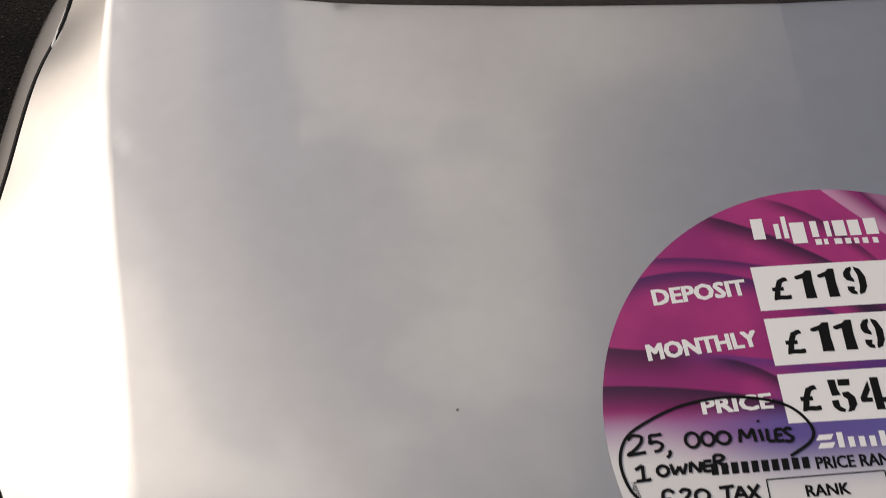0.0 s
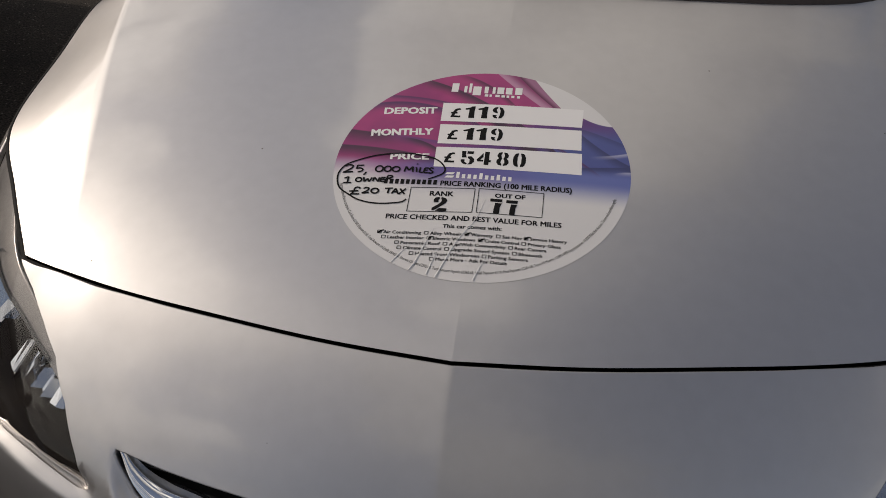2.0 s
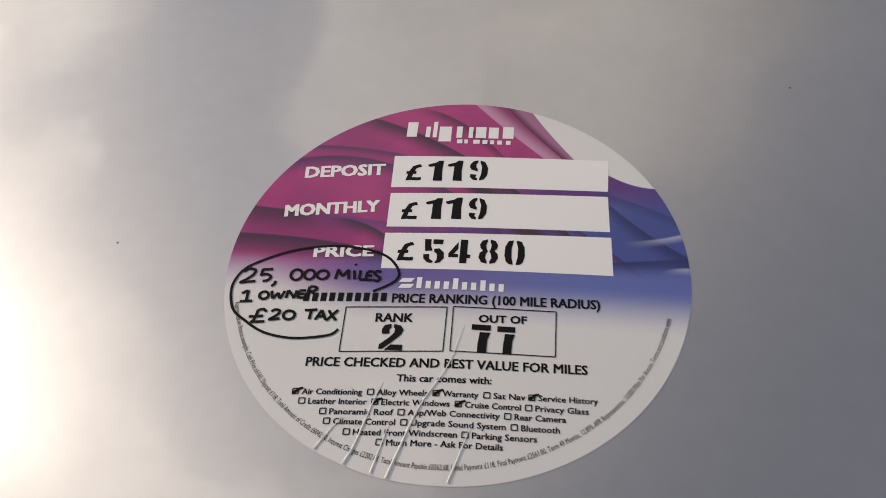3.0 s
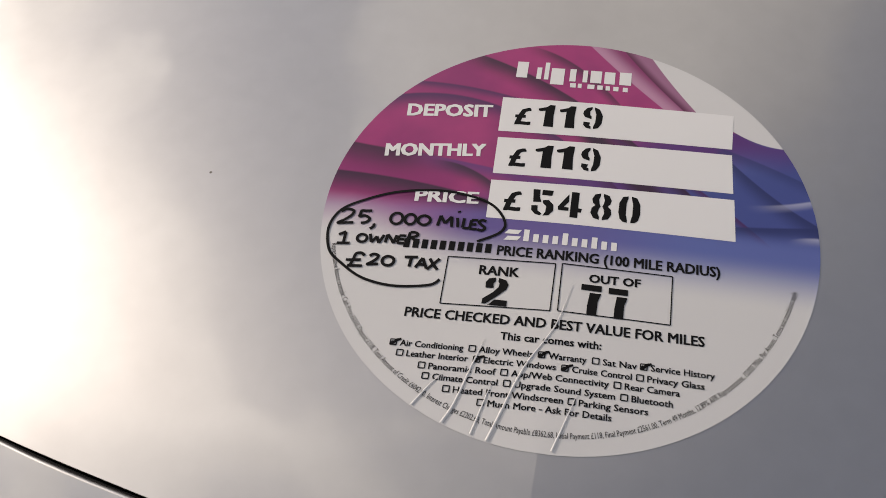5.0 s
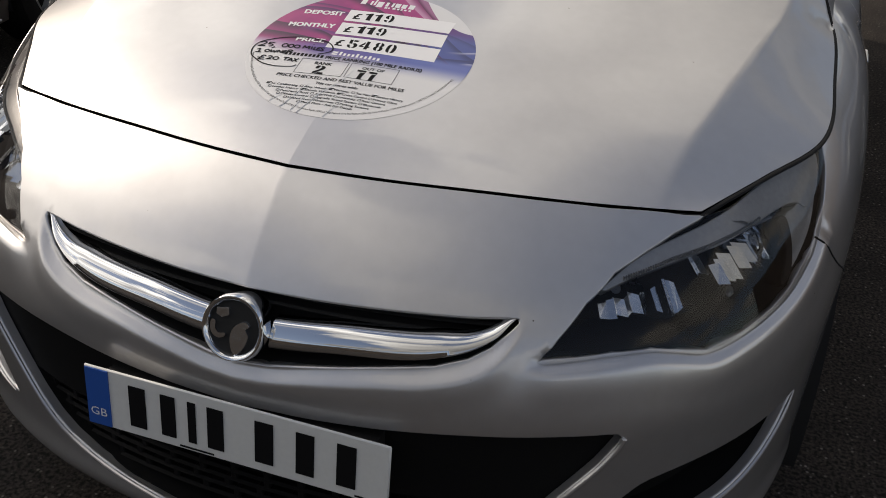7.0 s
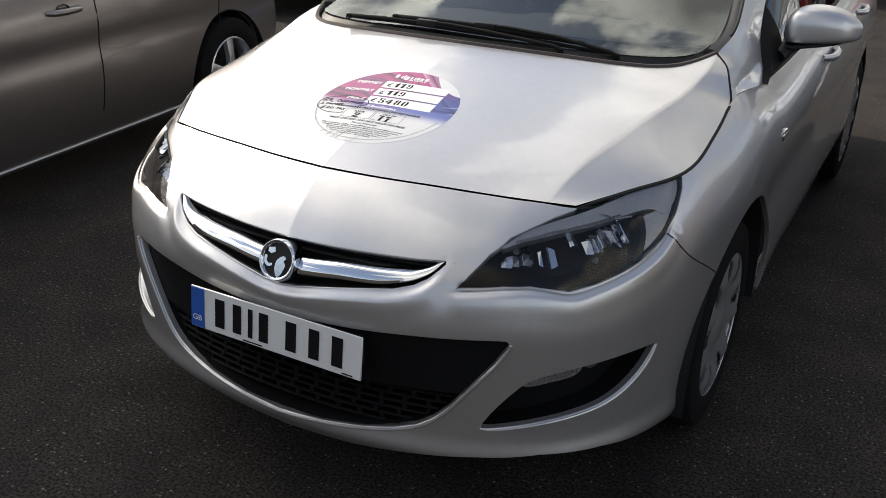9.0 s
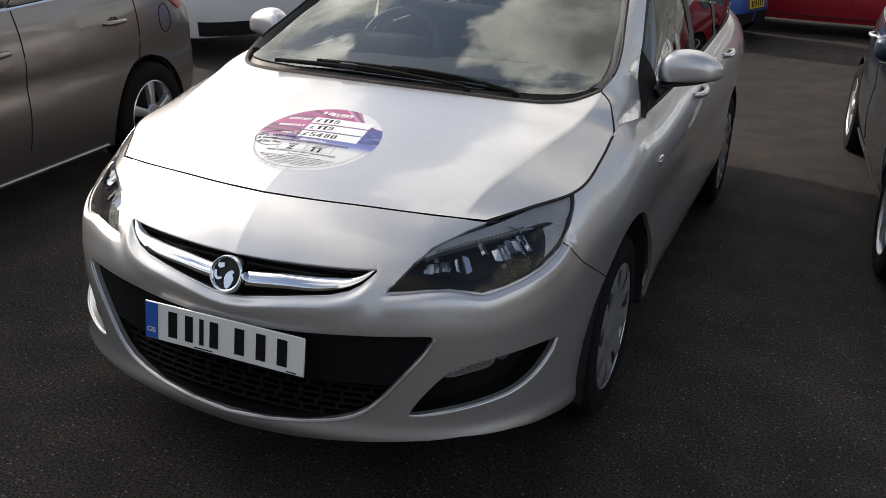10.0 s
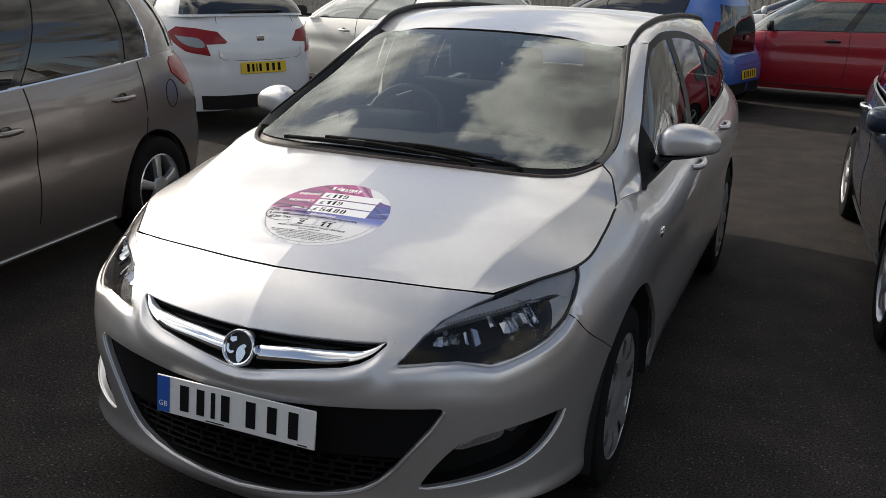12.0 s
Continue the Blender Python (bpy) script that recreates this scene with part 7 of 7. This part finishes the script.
    def pane(nm, a0, a1, t0, t1, mat, lift=0.006, nu=14, nt=8, label=""):
        fl = lambda u, w: lf(u, w)
        uu, ww = np.meshgrid(np.linspace(a0, a1, nu), np.linspace(t0, t1, nt))
        p = fl(uu, ww).reshape(-1, 3)
        n = normals_of(fl, np.stack([uu.ravel(), ww.ravel()], 1))
        if (n[0] * (p[0] - ctr)).sum() < 0:
            n = -n
        return mesh_part(nm, p + n * lift, grid_faces(nt, nu), mat, ob, label, sharp=180)

    for k, (y0, y1) in enumerate(glass_y):
        # the black surround runs on across the pillars between panes
        b0 = y0 - 0.02 if k == 0 else (glass_y[k - 1][1] + y0) / 2
        b1 = y1 + 0.02 if k == len(glass_y) - 1 else (glass_y[k + 1][0] + y1) / 2
        for sx in (1, -1):
            g0, g1, h0, h1 = a_of(y0), a_of(y1), a_of(b0), a_of(b1)
            if sx < 0:
                g0, g1, h0, h1 = math.pi - g0, math.pi - g1, math.pi - h0, math.pi - h1
            pane("window_surround", h0, h1, t_win[0] - 0.03, t_win[1] + 0.03, GLOSS_BLACK, 0.003)
            pane("side_window", g0, g1, *t_win, glass_m, 0.007)
    pane("windscreen", radians(-148), radians(-32), 0.06, 0.93, glass_m, 0.006, nu=30)
    if black_tail:
        pane("tail_window", radians(49), radians(131), -0.05, 0.86, glass_m, 0.006, nu=30)
        for a0 in (41, 132):
            pane("tail_lamp", radians(a0), radians(a0 + 7), -0.04, 0.44, RED_LENS, 0.010, nu=6, label="red tail lamp")
    else:
        tg = pane("tail_window", radians(42), radians(138), 0.08, 0.86, glass_m, 0.006, nu=30)
        aa = np.radians(np.linspace(85, 97, 8))
        c = lf(aa, np.linspace(0.12, 0.17, 8)) + np.array((0, 0.014, 0.008))
        tv, tf = tube([tuple(q) for q in c], [0.004, 0.012, 0.016, 0.018, 0.018, 0.016, 0.010, 0.004], 8)
        mesh_part("rear_wiper", tv, tf, PLASTIC, tg, "black rear wiper")
    for sx in (1, -1):
        for y in axles:
            add_wheel(ob, sx * (W / 2 - 0.115), y, r, rim, sx, spokes=spokes)
            lv, lff = lathe([(W / 2 - 0.34, R), (W / 2 - 0.03, R * 0.995)], 32, Matrix.Translation((0, y, r)) @ Matrix.Diagonal((sx, 1, 1, 1)))
            mesh_part("wheel_housing", lv, [q for q in lff if sum(lv[i][2] for i in q) / 4 > 0.22], DARK, ob)
            part("wheel_housing_wall", box((0.02, R * 2, R * 1.6), pose(sx * (W / 2 - 0.34), y, r + 0.14)), DARK, ob)
        if chrome_line:
            c = [tuple(lf(np.array([a_of(y)]), np.array([t_win[0] - 0.05]))[0] * (sx, 1, 1) + np.array((sx * 0.008, 0, 0))) for y in np.linspace(glass_y[0][0], glass_y[-1][1] + 0.03, 24)]
            # it turns up behind the last pane
            c += [tuple(lf(np.array([a_of(glass_y[-1][1] + 0.035)]), np.array([t]))[0] * (sx, 1, 1) + np.array((sx * 0.006, 0, 0))) for t in np.linspace(t_win[0], t_win[1], 10)]
            tv, tf = tube(c, [0.012] * 24 + [0.009 - 0.0007 * i for i in range(10)], 8)
            mesh_part("chrome_strip", tv, tf, CHROME, ob, "chrome strip under the windows")
        for y in door_y:
            s0 = s_of(y)
            zs = np.linspace(0.36, float(top(s0)) - 0.004, 14)
            bow = 0.03 * np.sin((zs - 0.36) / (zs[-1] - 0.36) * 2.4)
            c = sk(sx * (s0 + bow), zs, 0.0005)
            tv, tf = tube([tuple(q) for q in c], 0.0035, 6)
            mesh_part("door_gap", tv, tf, DARK, ob)
        for y, z in handles:
            s0 = s_of(y)
            c = sk(np.array([sx * s0]), np.array([z]))[0]
            pts = [(c[0] + sx * o, c[1] + d, c[2]) for d, o in ((-0.10, -0.004), (-0.08, 0.020), (-0.03, 0.03), (0.03, 0.03), (0.08, 0.022), (0.10, -0.004))]
            tv, tf = tube(pts, [0.010, 0.014, 0.015, 0.015, 0.014, 0.010], 10)
            hd = mesh_part("door_handle", tv, tf, handle_m or paint_m, ob)
            # a gloss-black disc paints the shade inside the body-coloured handle cup
            v, f = lathe([(0.002, 0.0), (-0.002, 0.032), (0.0025, 0.037)], 20, Matrix.Translation(Vector(c) + Vector((sx * 0.001, 0, 0))) @ Matrix.Diagonal((sx, 1.1, 0.8, 1)))
            mesh_part("handle_cup_shade", v, f, GLOSS_BLACK, hd)
        if mirrors:
            y = base[0] + 0.42
            z0 = float(zb(y)) + 0.10
            bm = bmesh.new()
            bmesh.ops.create_uvsphere(bm, u_segments=24, v_segments=14, radius=1.0)
            for w in bm.verts:
                x, yy, zz = w.co
                k = lambda q, e: math.copysign(abs(q) ** e, q)
                w.co = (sx * (W / 2 + 0.045 + k(x, 0.75) * 0.10), y + (k(yy, 0.8) * 0.07 if yy < 0 else yy * 0.025), z0 + k(zz, 0.75) * 0.07)
            mr = part("door_mirror", bm, mirror_m or (handle_m if handle_m is PLASTIC else paint_m), ob, sharp=60)
            part("mirror_arm", box((0.10, 0.05, 0.035), pose(sx * (W / 2 - 0.06), y, z0 - 0.05), 0.012), PLASTIC, mr)
        lip = sk(sx * np.linspace(s_of(axles[0] + R + 0.05), s_of(axles[1] - R - 0.05), 16), np.full(16, strip_z), 0.004)
        tv, tf = tube([tuple(q) for q in lip], 0.006, 6)
        mesh_part("sill_strip", tv, tf, ALLOY if chrome_line else PLASTIC, ob)
        if rear_lights:
            s0, s1, z0, z1 = rear_lights
            if split_lamp:
                # a barbed lamp: red above and below, clear in its heart
                shape = lambda pts: [(sx * (end - (s1 + (s0 - s1) * u)), z0 + (z1 - z0) * w) for u, w in pts]
                lp = shape(((0, 0.75), (0.16, 1.0), (0.5, 0.97), (0.86, 0.86), (1.0, 0.5), (0.97, 0.45), (0.68, 0.41), (0.74, 0.0), (0.36, 0.14), (0.15, 0.42)))
                rl = panel("tail_lamp", lambda s, z: sk(s, z, 0.006), lp, [], RED_LENS, ob, "red tail lamp", step=0.03, rim=0.02)
                lp = rounded(shape(((0.17, 0.70), (0.24, 0.66), (0.55, 0.62), (0.66, 0.38), (0.60, 0.28), (0.38, 0.36), (0.25, 0.52))), per=3)
                panel("tail_lamp_clear", lambda s, z: sk(s, z, 0.010), lp, [], FROST, rl, "clear reversing lamp", step=0.02, rim=0.012)
            else:
                mid = (s0 + s1) / 2
                lp = [(sx * (end - q), z) for q, z in ((s0, z1 - 0.085), (s0 + 0.01, z1 - 0.055), (mid * 0.9, z1 - 0.02), (mid * 1.1, z1 - 0.004), (s1 * 0.96, z1), (s1, z1 - 0.03), (s1 * 0.99, (z0 + z1) / 2), (mid * 1.12, z0), (mid * 0.98, z0 + 0.01), (mid * 0.88, z0 + 0.075))]
                panel("tail_lamp", lambda s, z: sk(s, z, 0.006), lp, [], RED_LENS, ob, "red tail lamp", step=0.03, rim=0.02)
        if front_lights:
            lp = rounded([(sx * 0.42, z_mid + 0.02), (sx * 0.62, z_mid + 0.0), (sx * 0.90, z_mid + 0.10), (sx * 0.95, z_mid + 0.17), (sx * 0.70, z_mid + 0.12), (sx * 0.48, z_mid + 0.08)], per=4)
            panel("headlamp", lambda s, z: sk(s, z, 0.005), lp, [], FROST, ob, "clear headlamp", step=0.04, rim=0.02)
    if flap:
        y, z = flap
        s0 = s_of(y)
        a = np.linspace(0, 2 * math.pi, 33)
        c = sk(s0 + 0.075 * np.cos(a), z + 0.085 * np.sin(a), 0.0005)
        tv, tf = tube([tuple(q) for q in c], 0.003, 6)
        mesh_part("fuel_flap_gap", tv, tf, DARK, ob, "round fuel flap outline")
    if plate_at:
        s0, z = plate_at
        p = sk(np.array([end - 1e-3]), np.array([z]))[0]
        number_plate(ob, Matrix.Translation((0, p[1] + 0.006, z)) @ Matrix.Rotation(math.pi, 4, "Z") @ Matrix.Rotation(radians(-6), 4, "X"), PLATE_Y, False)
    # lower tail and underside
    part("underbody", box((W - 0.5, L - 0.5, 0.05), pose(0, L / 2, 0.28), 0.01), DARK, ob)
    tt = np.linspace(-0.66, 0.66, 33)
    c = [sk(np.sign(k) * (end - abs(k)), np.array(z), 0.007) for z in (0.385, 0.31, 0.245) for k in tt]
    mesh_part("bumper_insert", np.array(c), grid_faces(3, 33), PLASTIC, ob, "black lower bumper insert")
    # seams of the tailgate
    for sx in (1, -1):
        z_up = float(top(end)) - 0.01
        c = [sk(sx * (end - q), np.array(z), 0.0006) for q, z in ((0.001, seam_z), (0.25, seam_z + 0.005), (0.42, seam_z + 0.015), (0.47, seam_z + 0.04), (0.475, seam_z + 0.10), (0.47, z_up - 0.06), (0.47, z_up))]
        tv, tf = tube([tuple(q) for q in c], 0.0025, 6)
        mesh_part("tailgate_gap", tv, tf, DARK, ob)
    part("tail_badge", box((0.085, 0.006, 0.06), pose(0, float(sk(np.array([end - 1e-3]), np.array([0.92]))[0][1]) + 0.004, 0.92), 0.003), CHROME, ob, "plain chrome badge")
    return ob


def stand(x, y, turn):
    return pose(x, y, 0, 0, 0, turn)


parked_car("hatchback_car", "grey-brown metallic hatchback with chrome window strip", stand(-2.89, -1.27, 5.7), TAUPE, 4.78, 1.78, 1.63, (1.10, 3.80), 0.318,
                   [(0.0, 0.72, 0.03), (0.10, 0.83, 0.12), (0.6, 0.96, 0.10), (1.2, 1.0, 0.08), (1.9, 1.015, 0.06)], [(2.6, 1.05, 0.055), (3.5, 1.09, 0.055), (4.2, 1.12, 0.08), (4.55, 1.10, 0.17), (4.78, 1.05, 0.22)],
                   (0.50, 4.54), (1.62, 4.28), ((1.25, 2.68), (2.76, 3.58), (3.64, 3.86)), DUSK, chrome_line=True, door_y=(1.35, 2.72, 3.70), handles=((2.55, 0.865), (3.49, 0.912)), flap=(4.05, 0.87),
                   rear_lights=(0.64, 1.26, 0.90, 1.09), plate_at=(0, 0.72), strip_z=0.225)
navy = parked_car("hatchback_car", "dark blue hatchback with bright handles and rims", stand(2.65, 2.08, 4.4), NAVY, 4.15, 1.72, 1.47, (0.85, 3.40), 0.315,
                  [(0.0, 0.66, 0.03), (0.10, 0.73, 0.12), (0.5, 0.84, 0.10), (1.0, 0.93, 0.09), (1.5, 0.96, 0.06)], [(2.2, 0.985, 0.055), (3.1, 1.01, 0.055), (3.7, 1.03, 0.07), (4.0, 1.03, 0.09), (4.05, 1.0, 0.08)],
                  (0.84, 3.98), (1.85, 3.70), ((1.25, 2.2), (2.28, 3.05), (3.10, 3.35)), DUSK, door_y=(1.2, 2.24, 3.15), handles=((2.05, 0.86), (2.95, 0.89)), rear_lights=(0.42, 0.95, 0.80, 1.0), plate_at=(0, 0.72), handle_m=CHROME)
white = parked_car("hatchback_car", "white hatchback with red tail lamps and yellow plate", stand(-7.86, 7.81, -114.3), WHITE, 4.33, 1.79, 1.49, (0.92, 3.53), 0.32,
                   [(0.0, 0.66, 0.03), (0.10, 0.74, 0.12), (0.5, 0.86, 0.10), (1.0, 0.96, 0.09), (1.5, 1.0, 0.06)], [(2.2, 1.03, 0.055), (3.1, 1.08, 0.055), (3.9, 1.13, 0.08), (4.25, 1.15, 0.16), (4.33, 1.15, 0.16)],
                   (0.86, 4.20), (1.95, 3.86), ((1.30, 2.28), (2.36, 3.15), (3.22, 3.5)), DUSK, door_y=(1.22, 2.32, 3.28), handles=((2.12, 0.9), (3.05, 0.94)),
                   rear_lights=(0.38, 1.06, 0.77, 1.03), plate_at=(0, 0.645), seam_z=0.715, split_lamp=True)
pearl = parked_car("hatchback_car", "pale silver hatchback behind the white one", stand(-5.87, 10.02, -114.3), PEARL, 4.2, 1.76, 1.47, (0.90, 3.45), 0.315,
                   [(0.0, 0.66, 0.03), (0.10, 0.74, 0.12), (0.5, 0.86, 0.10), (1.0, 0.94, 0.09), (1.5, 0.97, 0.06)], [(2.2, 1.0, 0.055), (3.1, 1.03, 0.055), (3.8, 1.06, 0.08), (4.1, 1.06, 0.12), (4.2, 1.06, 0.12)],
                   (0.86, 4.1), (1.95, 3.78), ((1.30, 2.28), (2.36, 3.15)), PALE_PANE, door_y=(1.22, 2.32, 3.28), handles=((2.12, 0.86), (3.05, 0.9)), rear_lights=(0.42, 0.95, 0.8, 1.0), plate_at=(0, 0.7), mirror_m=PLASTIC)
parked_car("city_car", "small blue city car with black tailgate glass", stand(-3.10, 11.3, -103.4), BLUE, 3.54, 1.64, 1.48, (0.62, 3.04), 0.30,
                  [(0.0, 0.66, 0.03), (0.08, 0.76, 0.12), (0.4, 0.88, 0.10), (0.8, 0.94, 0.08), (1.2, 0.96, 0.06)], [(2.0, 0.98, 0.05), (2.8, 0.99, 0.05), (3.3, 0.90, 0.06), (3.48, 0.72, 0.06), (3.54, 0.70, 0.05)],
                  (0.70, 3.44), (1.6, 3.30), ((1.05, 1.95), (2.03, 2.75)), DUSK, door_y=(1.0, 2.0), handles=((1.85, 0.85),), rear_lights=None, plate_at=(0, 0.48), z_mid=0.52, round_r=6.0, black_tail=True)
parked_car("three_door_car", "dark red three-door car parked across the lane", stand(-0.55, 12.45, -90), RED, 3.90, 1.66, 1.47, (0.58, 3.1), 0.30,
                 [(0.0, 0.66, 0.03), (0.08, 0.74, 0.12), (0.5, 0.86, 0.10), (0.9, 0.93, 0.08), (1.3, 0.96, 0.06)], [(2.0, 0.985, 0.05), (2.8, 1.02, 0.05), (3.5, 1.04, 0.07), (3.8, 1.03, 0.09), (3.90, 1.0, 0.08)],
                 (0.60, 3.76), (1.36, 3.35), ((0.96, 1.90), (2.02, 2.80)), DIM_PANE, door_y=(0.92, 1.98), handles=((1.80, 0.86),), rear_lights=(0.42, 0.95, 0.8, 1.0), plate_at=(0, 0.7), handle_m=PLASTIC)
for x, y, turn, pm, lab in ((-1.2, 16.6, -92, WHITE, "white hatchback in the farther row of cars"), (4.4, 16.9, -90, WHITE, "white hatchback in the farther row of cars"), (-7.6, 13.6, -100, PEARL, "pale silver hatchback in the farther row of cars")):
    far = copy_thing(pearl if pm is PEARL else white, stand(x, y, turn))
    tagged(far, lab, "car", "parked cars")

# ---- ground ----
def asphalt():
    """Worn asphalt: dark binder, pale chips of stone, patches and stains."""
    m = bpy.data.materials.new("asphalt")
    m.use_nodes = True
    t = m.node_tree
    b = t.nodes["Principled BSDF"]
    at = t.nodes.new("ShaderNodeTexCoord")

    def tex(kind, scale, **k):
        n = t.nodes.new(kind)
        n.inputs["Scale"].default_value = scale
        if kind == "ShaderNodeTexNoise":
            n.inputs["Detail"].default_value = k.get("detail", 6.0)
        t.links.new(at.outputs["Object"], n.inputs["Vector"])
        return n

    def ramp(v, stops):
        n = t.nodes.new("ShaderNodeValToRGB")
        e = n.color_ramp.elements
        while len(e) < len(stops):
            e.new(0.5)
        for q, (p, c) in zip(e, stops):
            q.position, q.color = p, (*c, 1)
        t.links.new(v, n.inputs[0])
        return n.outputs[0]

    def mix(kind, f, a, c):
        n = t.nodes.new("ShaderNodeMix")
        n.data_type, n.blend_type = "RGBA", kind
        for i, v in ((0, f), (6, a), (7, c)):
            if isinstance(v, float):
                n.inputs[i].default_value = v
            else:
                t.links.new(v, n.inputs[i])
        return n.outputs[2]

    patches = ramp(tex("ShaderNodeTexNoise", 0.55).outputs["Fac"], [(0.35, (0.0218, 0.0188, 0.0173)), (0.65, (0.0328, 0.0283, 0.0260))])
    grit = ramp(tex("ShaderNodeTexNoise", 110.0, detail=3.0).outputs["Fac"], [(0.38, (0.30, 0.30, 0.30)), (0.62, (1.95, 1.92, 1.86))])
    stone = tex("ShaderNodeTexVoronoi", 64.0)
    chips = ramp(stone.outputs["Distance"], [(0.16, (1.0, 1.0, 1.0)), (0.27, (0.0, 0.0, 0.0))])
    pick = ramp(stone.outputs["Color"], [(0.55, (0.0, 0.0, 0.0)), (0.92, (0.19, 0.175, 0.165))])
    worn = ramp(tex("ShaderNodeTexNoise", 3.5, detail=6.0).outputs["Fac"], [(0.35, (0.72, 0.72, 0.72)), (0.66, (1.28, 1.24, 1.2))])
    col = mix("MULTIPLY", 1.0, mix("MULTIPLY", 1.0, patches, grit), worn)
    col = mix("ADD", 1.0, col, mix("MULTIPLY", 1.0, chips, pick))
    t.links.new(col, b.inputs["Base Color"])
    b.inputs["Roughness"].default_value = 0.9
    b.inputs["Specular IOR Level"].default_value = 0.24
    k = t.nodes.new("ShaderNodeBump")
    k.inputs["Strength"].default_value, k.inputs["Distance"].default_value = 0.9, 0.003
    t.links.new(tex("ShaderNodeTexNoise", 130.0, detail=4.0).outputs["Fac"], k.inputs["Height"])
    t.links.new(k.outputs[0], b.inputs["Normal"])
    return m


ASPHALT = asphalt()
bm = bmesh.new()
bmesh.ops.create_grid(bm, x_segments=1, y_segments=1, size=400)
tagged(part("ground", bm, ASPHALT), "dark worn asphalt of a car park", "ground", kind="structure")


# Plain walls added out of view, to cut low sky light on the cars.
BROWN = material("plain_brown_render", (0.075, 0.06, 0.05), rough=0.9, vary=0.25, scale=1.5, bump=0.3, bump_scale=60)
tagged(part("unseen_wall_east", box((0.3, 14.0, 2.4), pose(6.0, 8.0, 1.2)), BROWN), "unseen plain brown wall added to block low sky light", "wall", kind="structure")

tagged(part("unseen_wall_south", box((40.0, 0.3, 2.6), pose(-4.0, -9.5, 1.3)), BROWN), "unseen plain brown wall added to block low sky light", "wall", kind="structure")

# Weathered picket fence beyond the cars.
OLD_WOOD = material("weathered_grey_wood", (0.42, 0.38, 0.33), rough=0.85, vary=0.25, scale=4, bump=0.4, bump_scale=90)
fence = thing("picket_fence", "weathered pale grey wooden picket fence", "fence", at=pose(-5.0, 23.0, 0))
bm = bmesh.new()
face = [(-0.05, 0.06), (0.05, 0.06), (0.05, 1.05), (0.0, 1.13), (-0.05, 1.05)]
lo, hi = [bm.verts.new((a, -0.011, b)) for a, b in face], [bm.verts.new((a, 0.011, b)) for a, b in face]
bm.faces.new(lo)
bm.faces.new(hi[::-1])
for i in range(5):
    bm.faces.new((lo[i], hi[i], hi[(i + 1) % 5], lo[(i + 1) % 5]))
PICKET = bpy.data.meshes.new("picket")
bm.to_mesh(PICKET)
bm.free()
PICKET.materials.append(OLD_WOOD)
for i in range(180):
    pk = new("picket", PICKET)
    pk.parent = fence
    pk.matrix_basis = pose(-15 + i * 0.165, 0, 0)
for z in (0.3, 0.85):
    part("rail", box((30.0, 0.04, 0.09), pose(-0.2, 0.033, z)), OLD_WOOD, fence)
for i in range(11):
    part("post", box((0.1, 0.1, 1.2), pose(-15 + i * 2.97, 0.105, 0.6)), OLD_WOOD, fence)
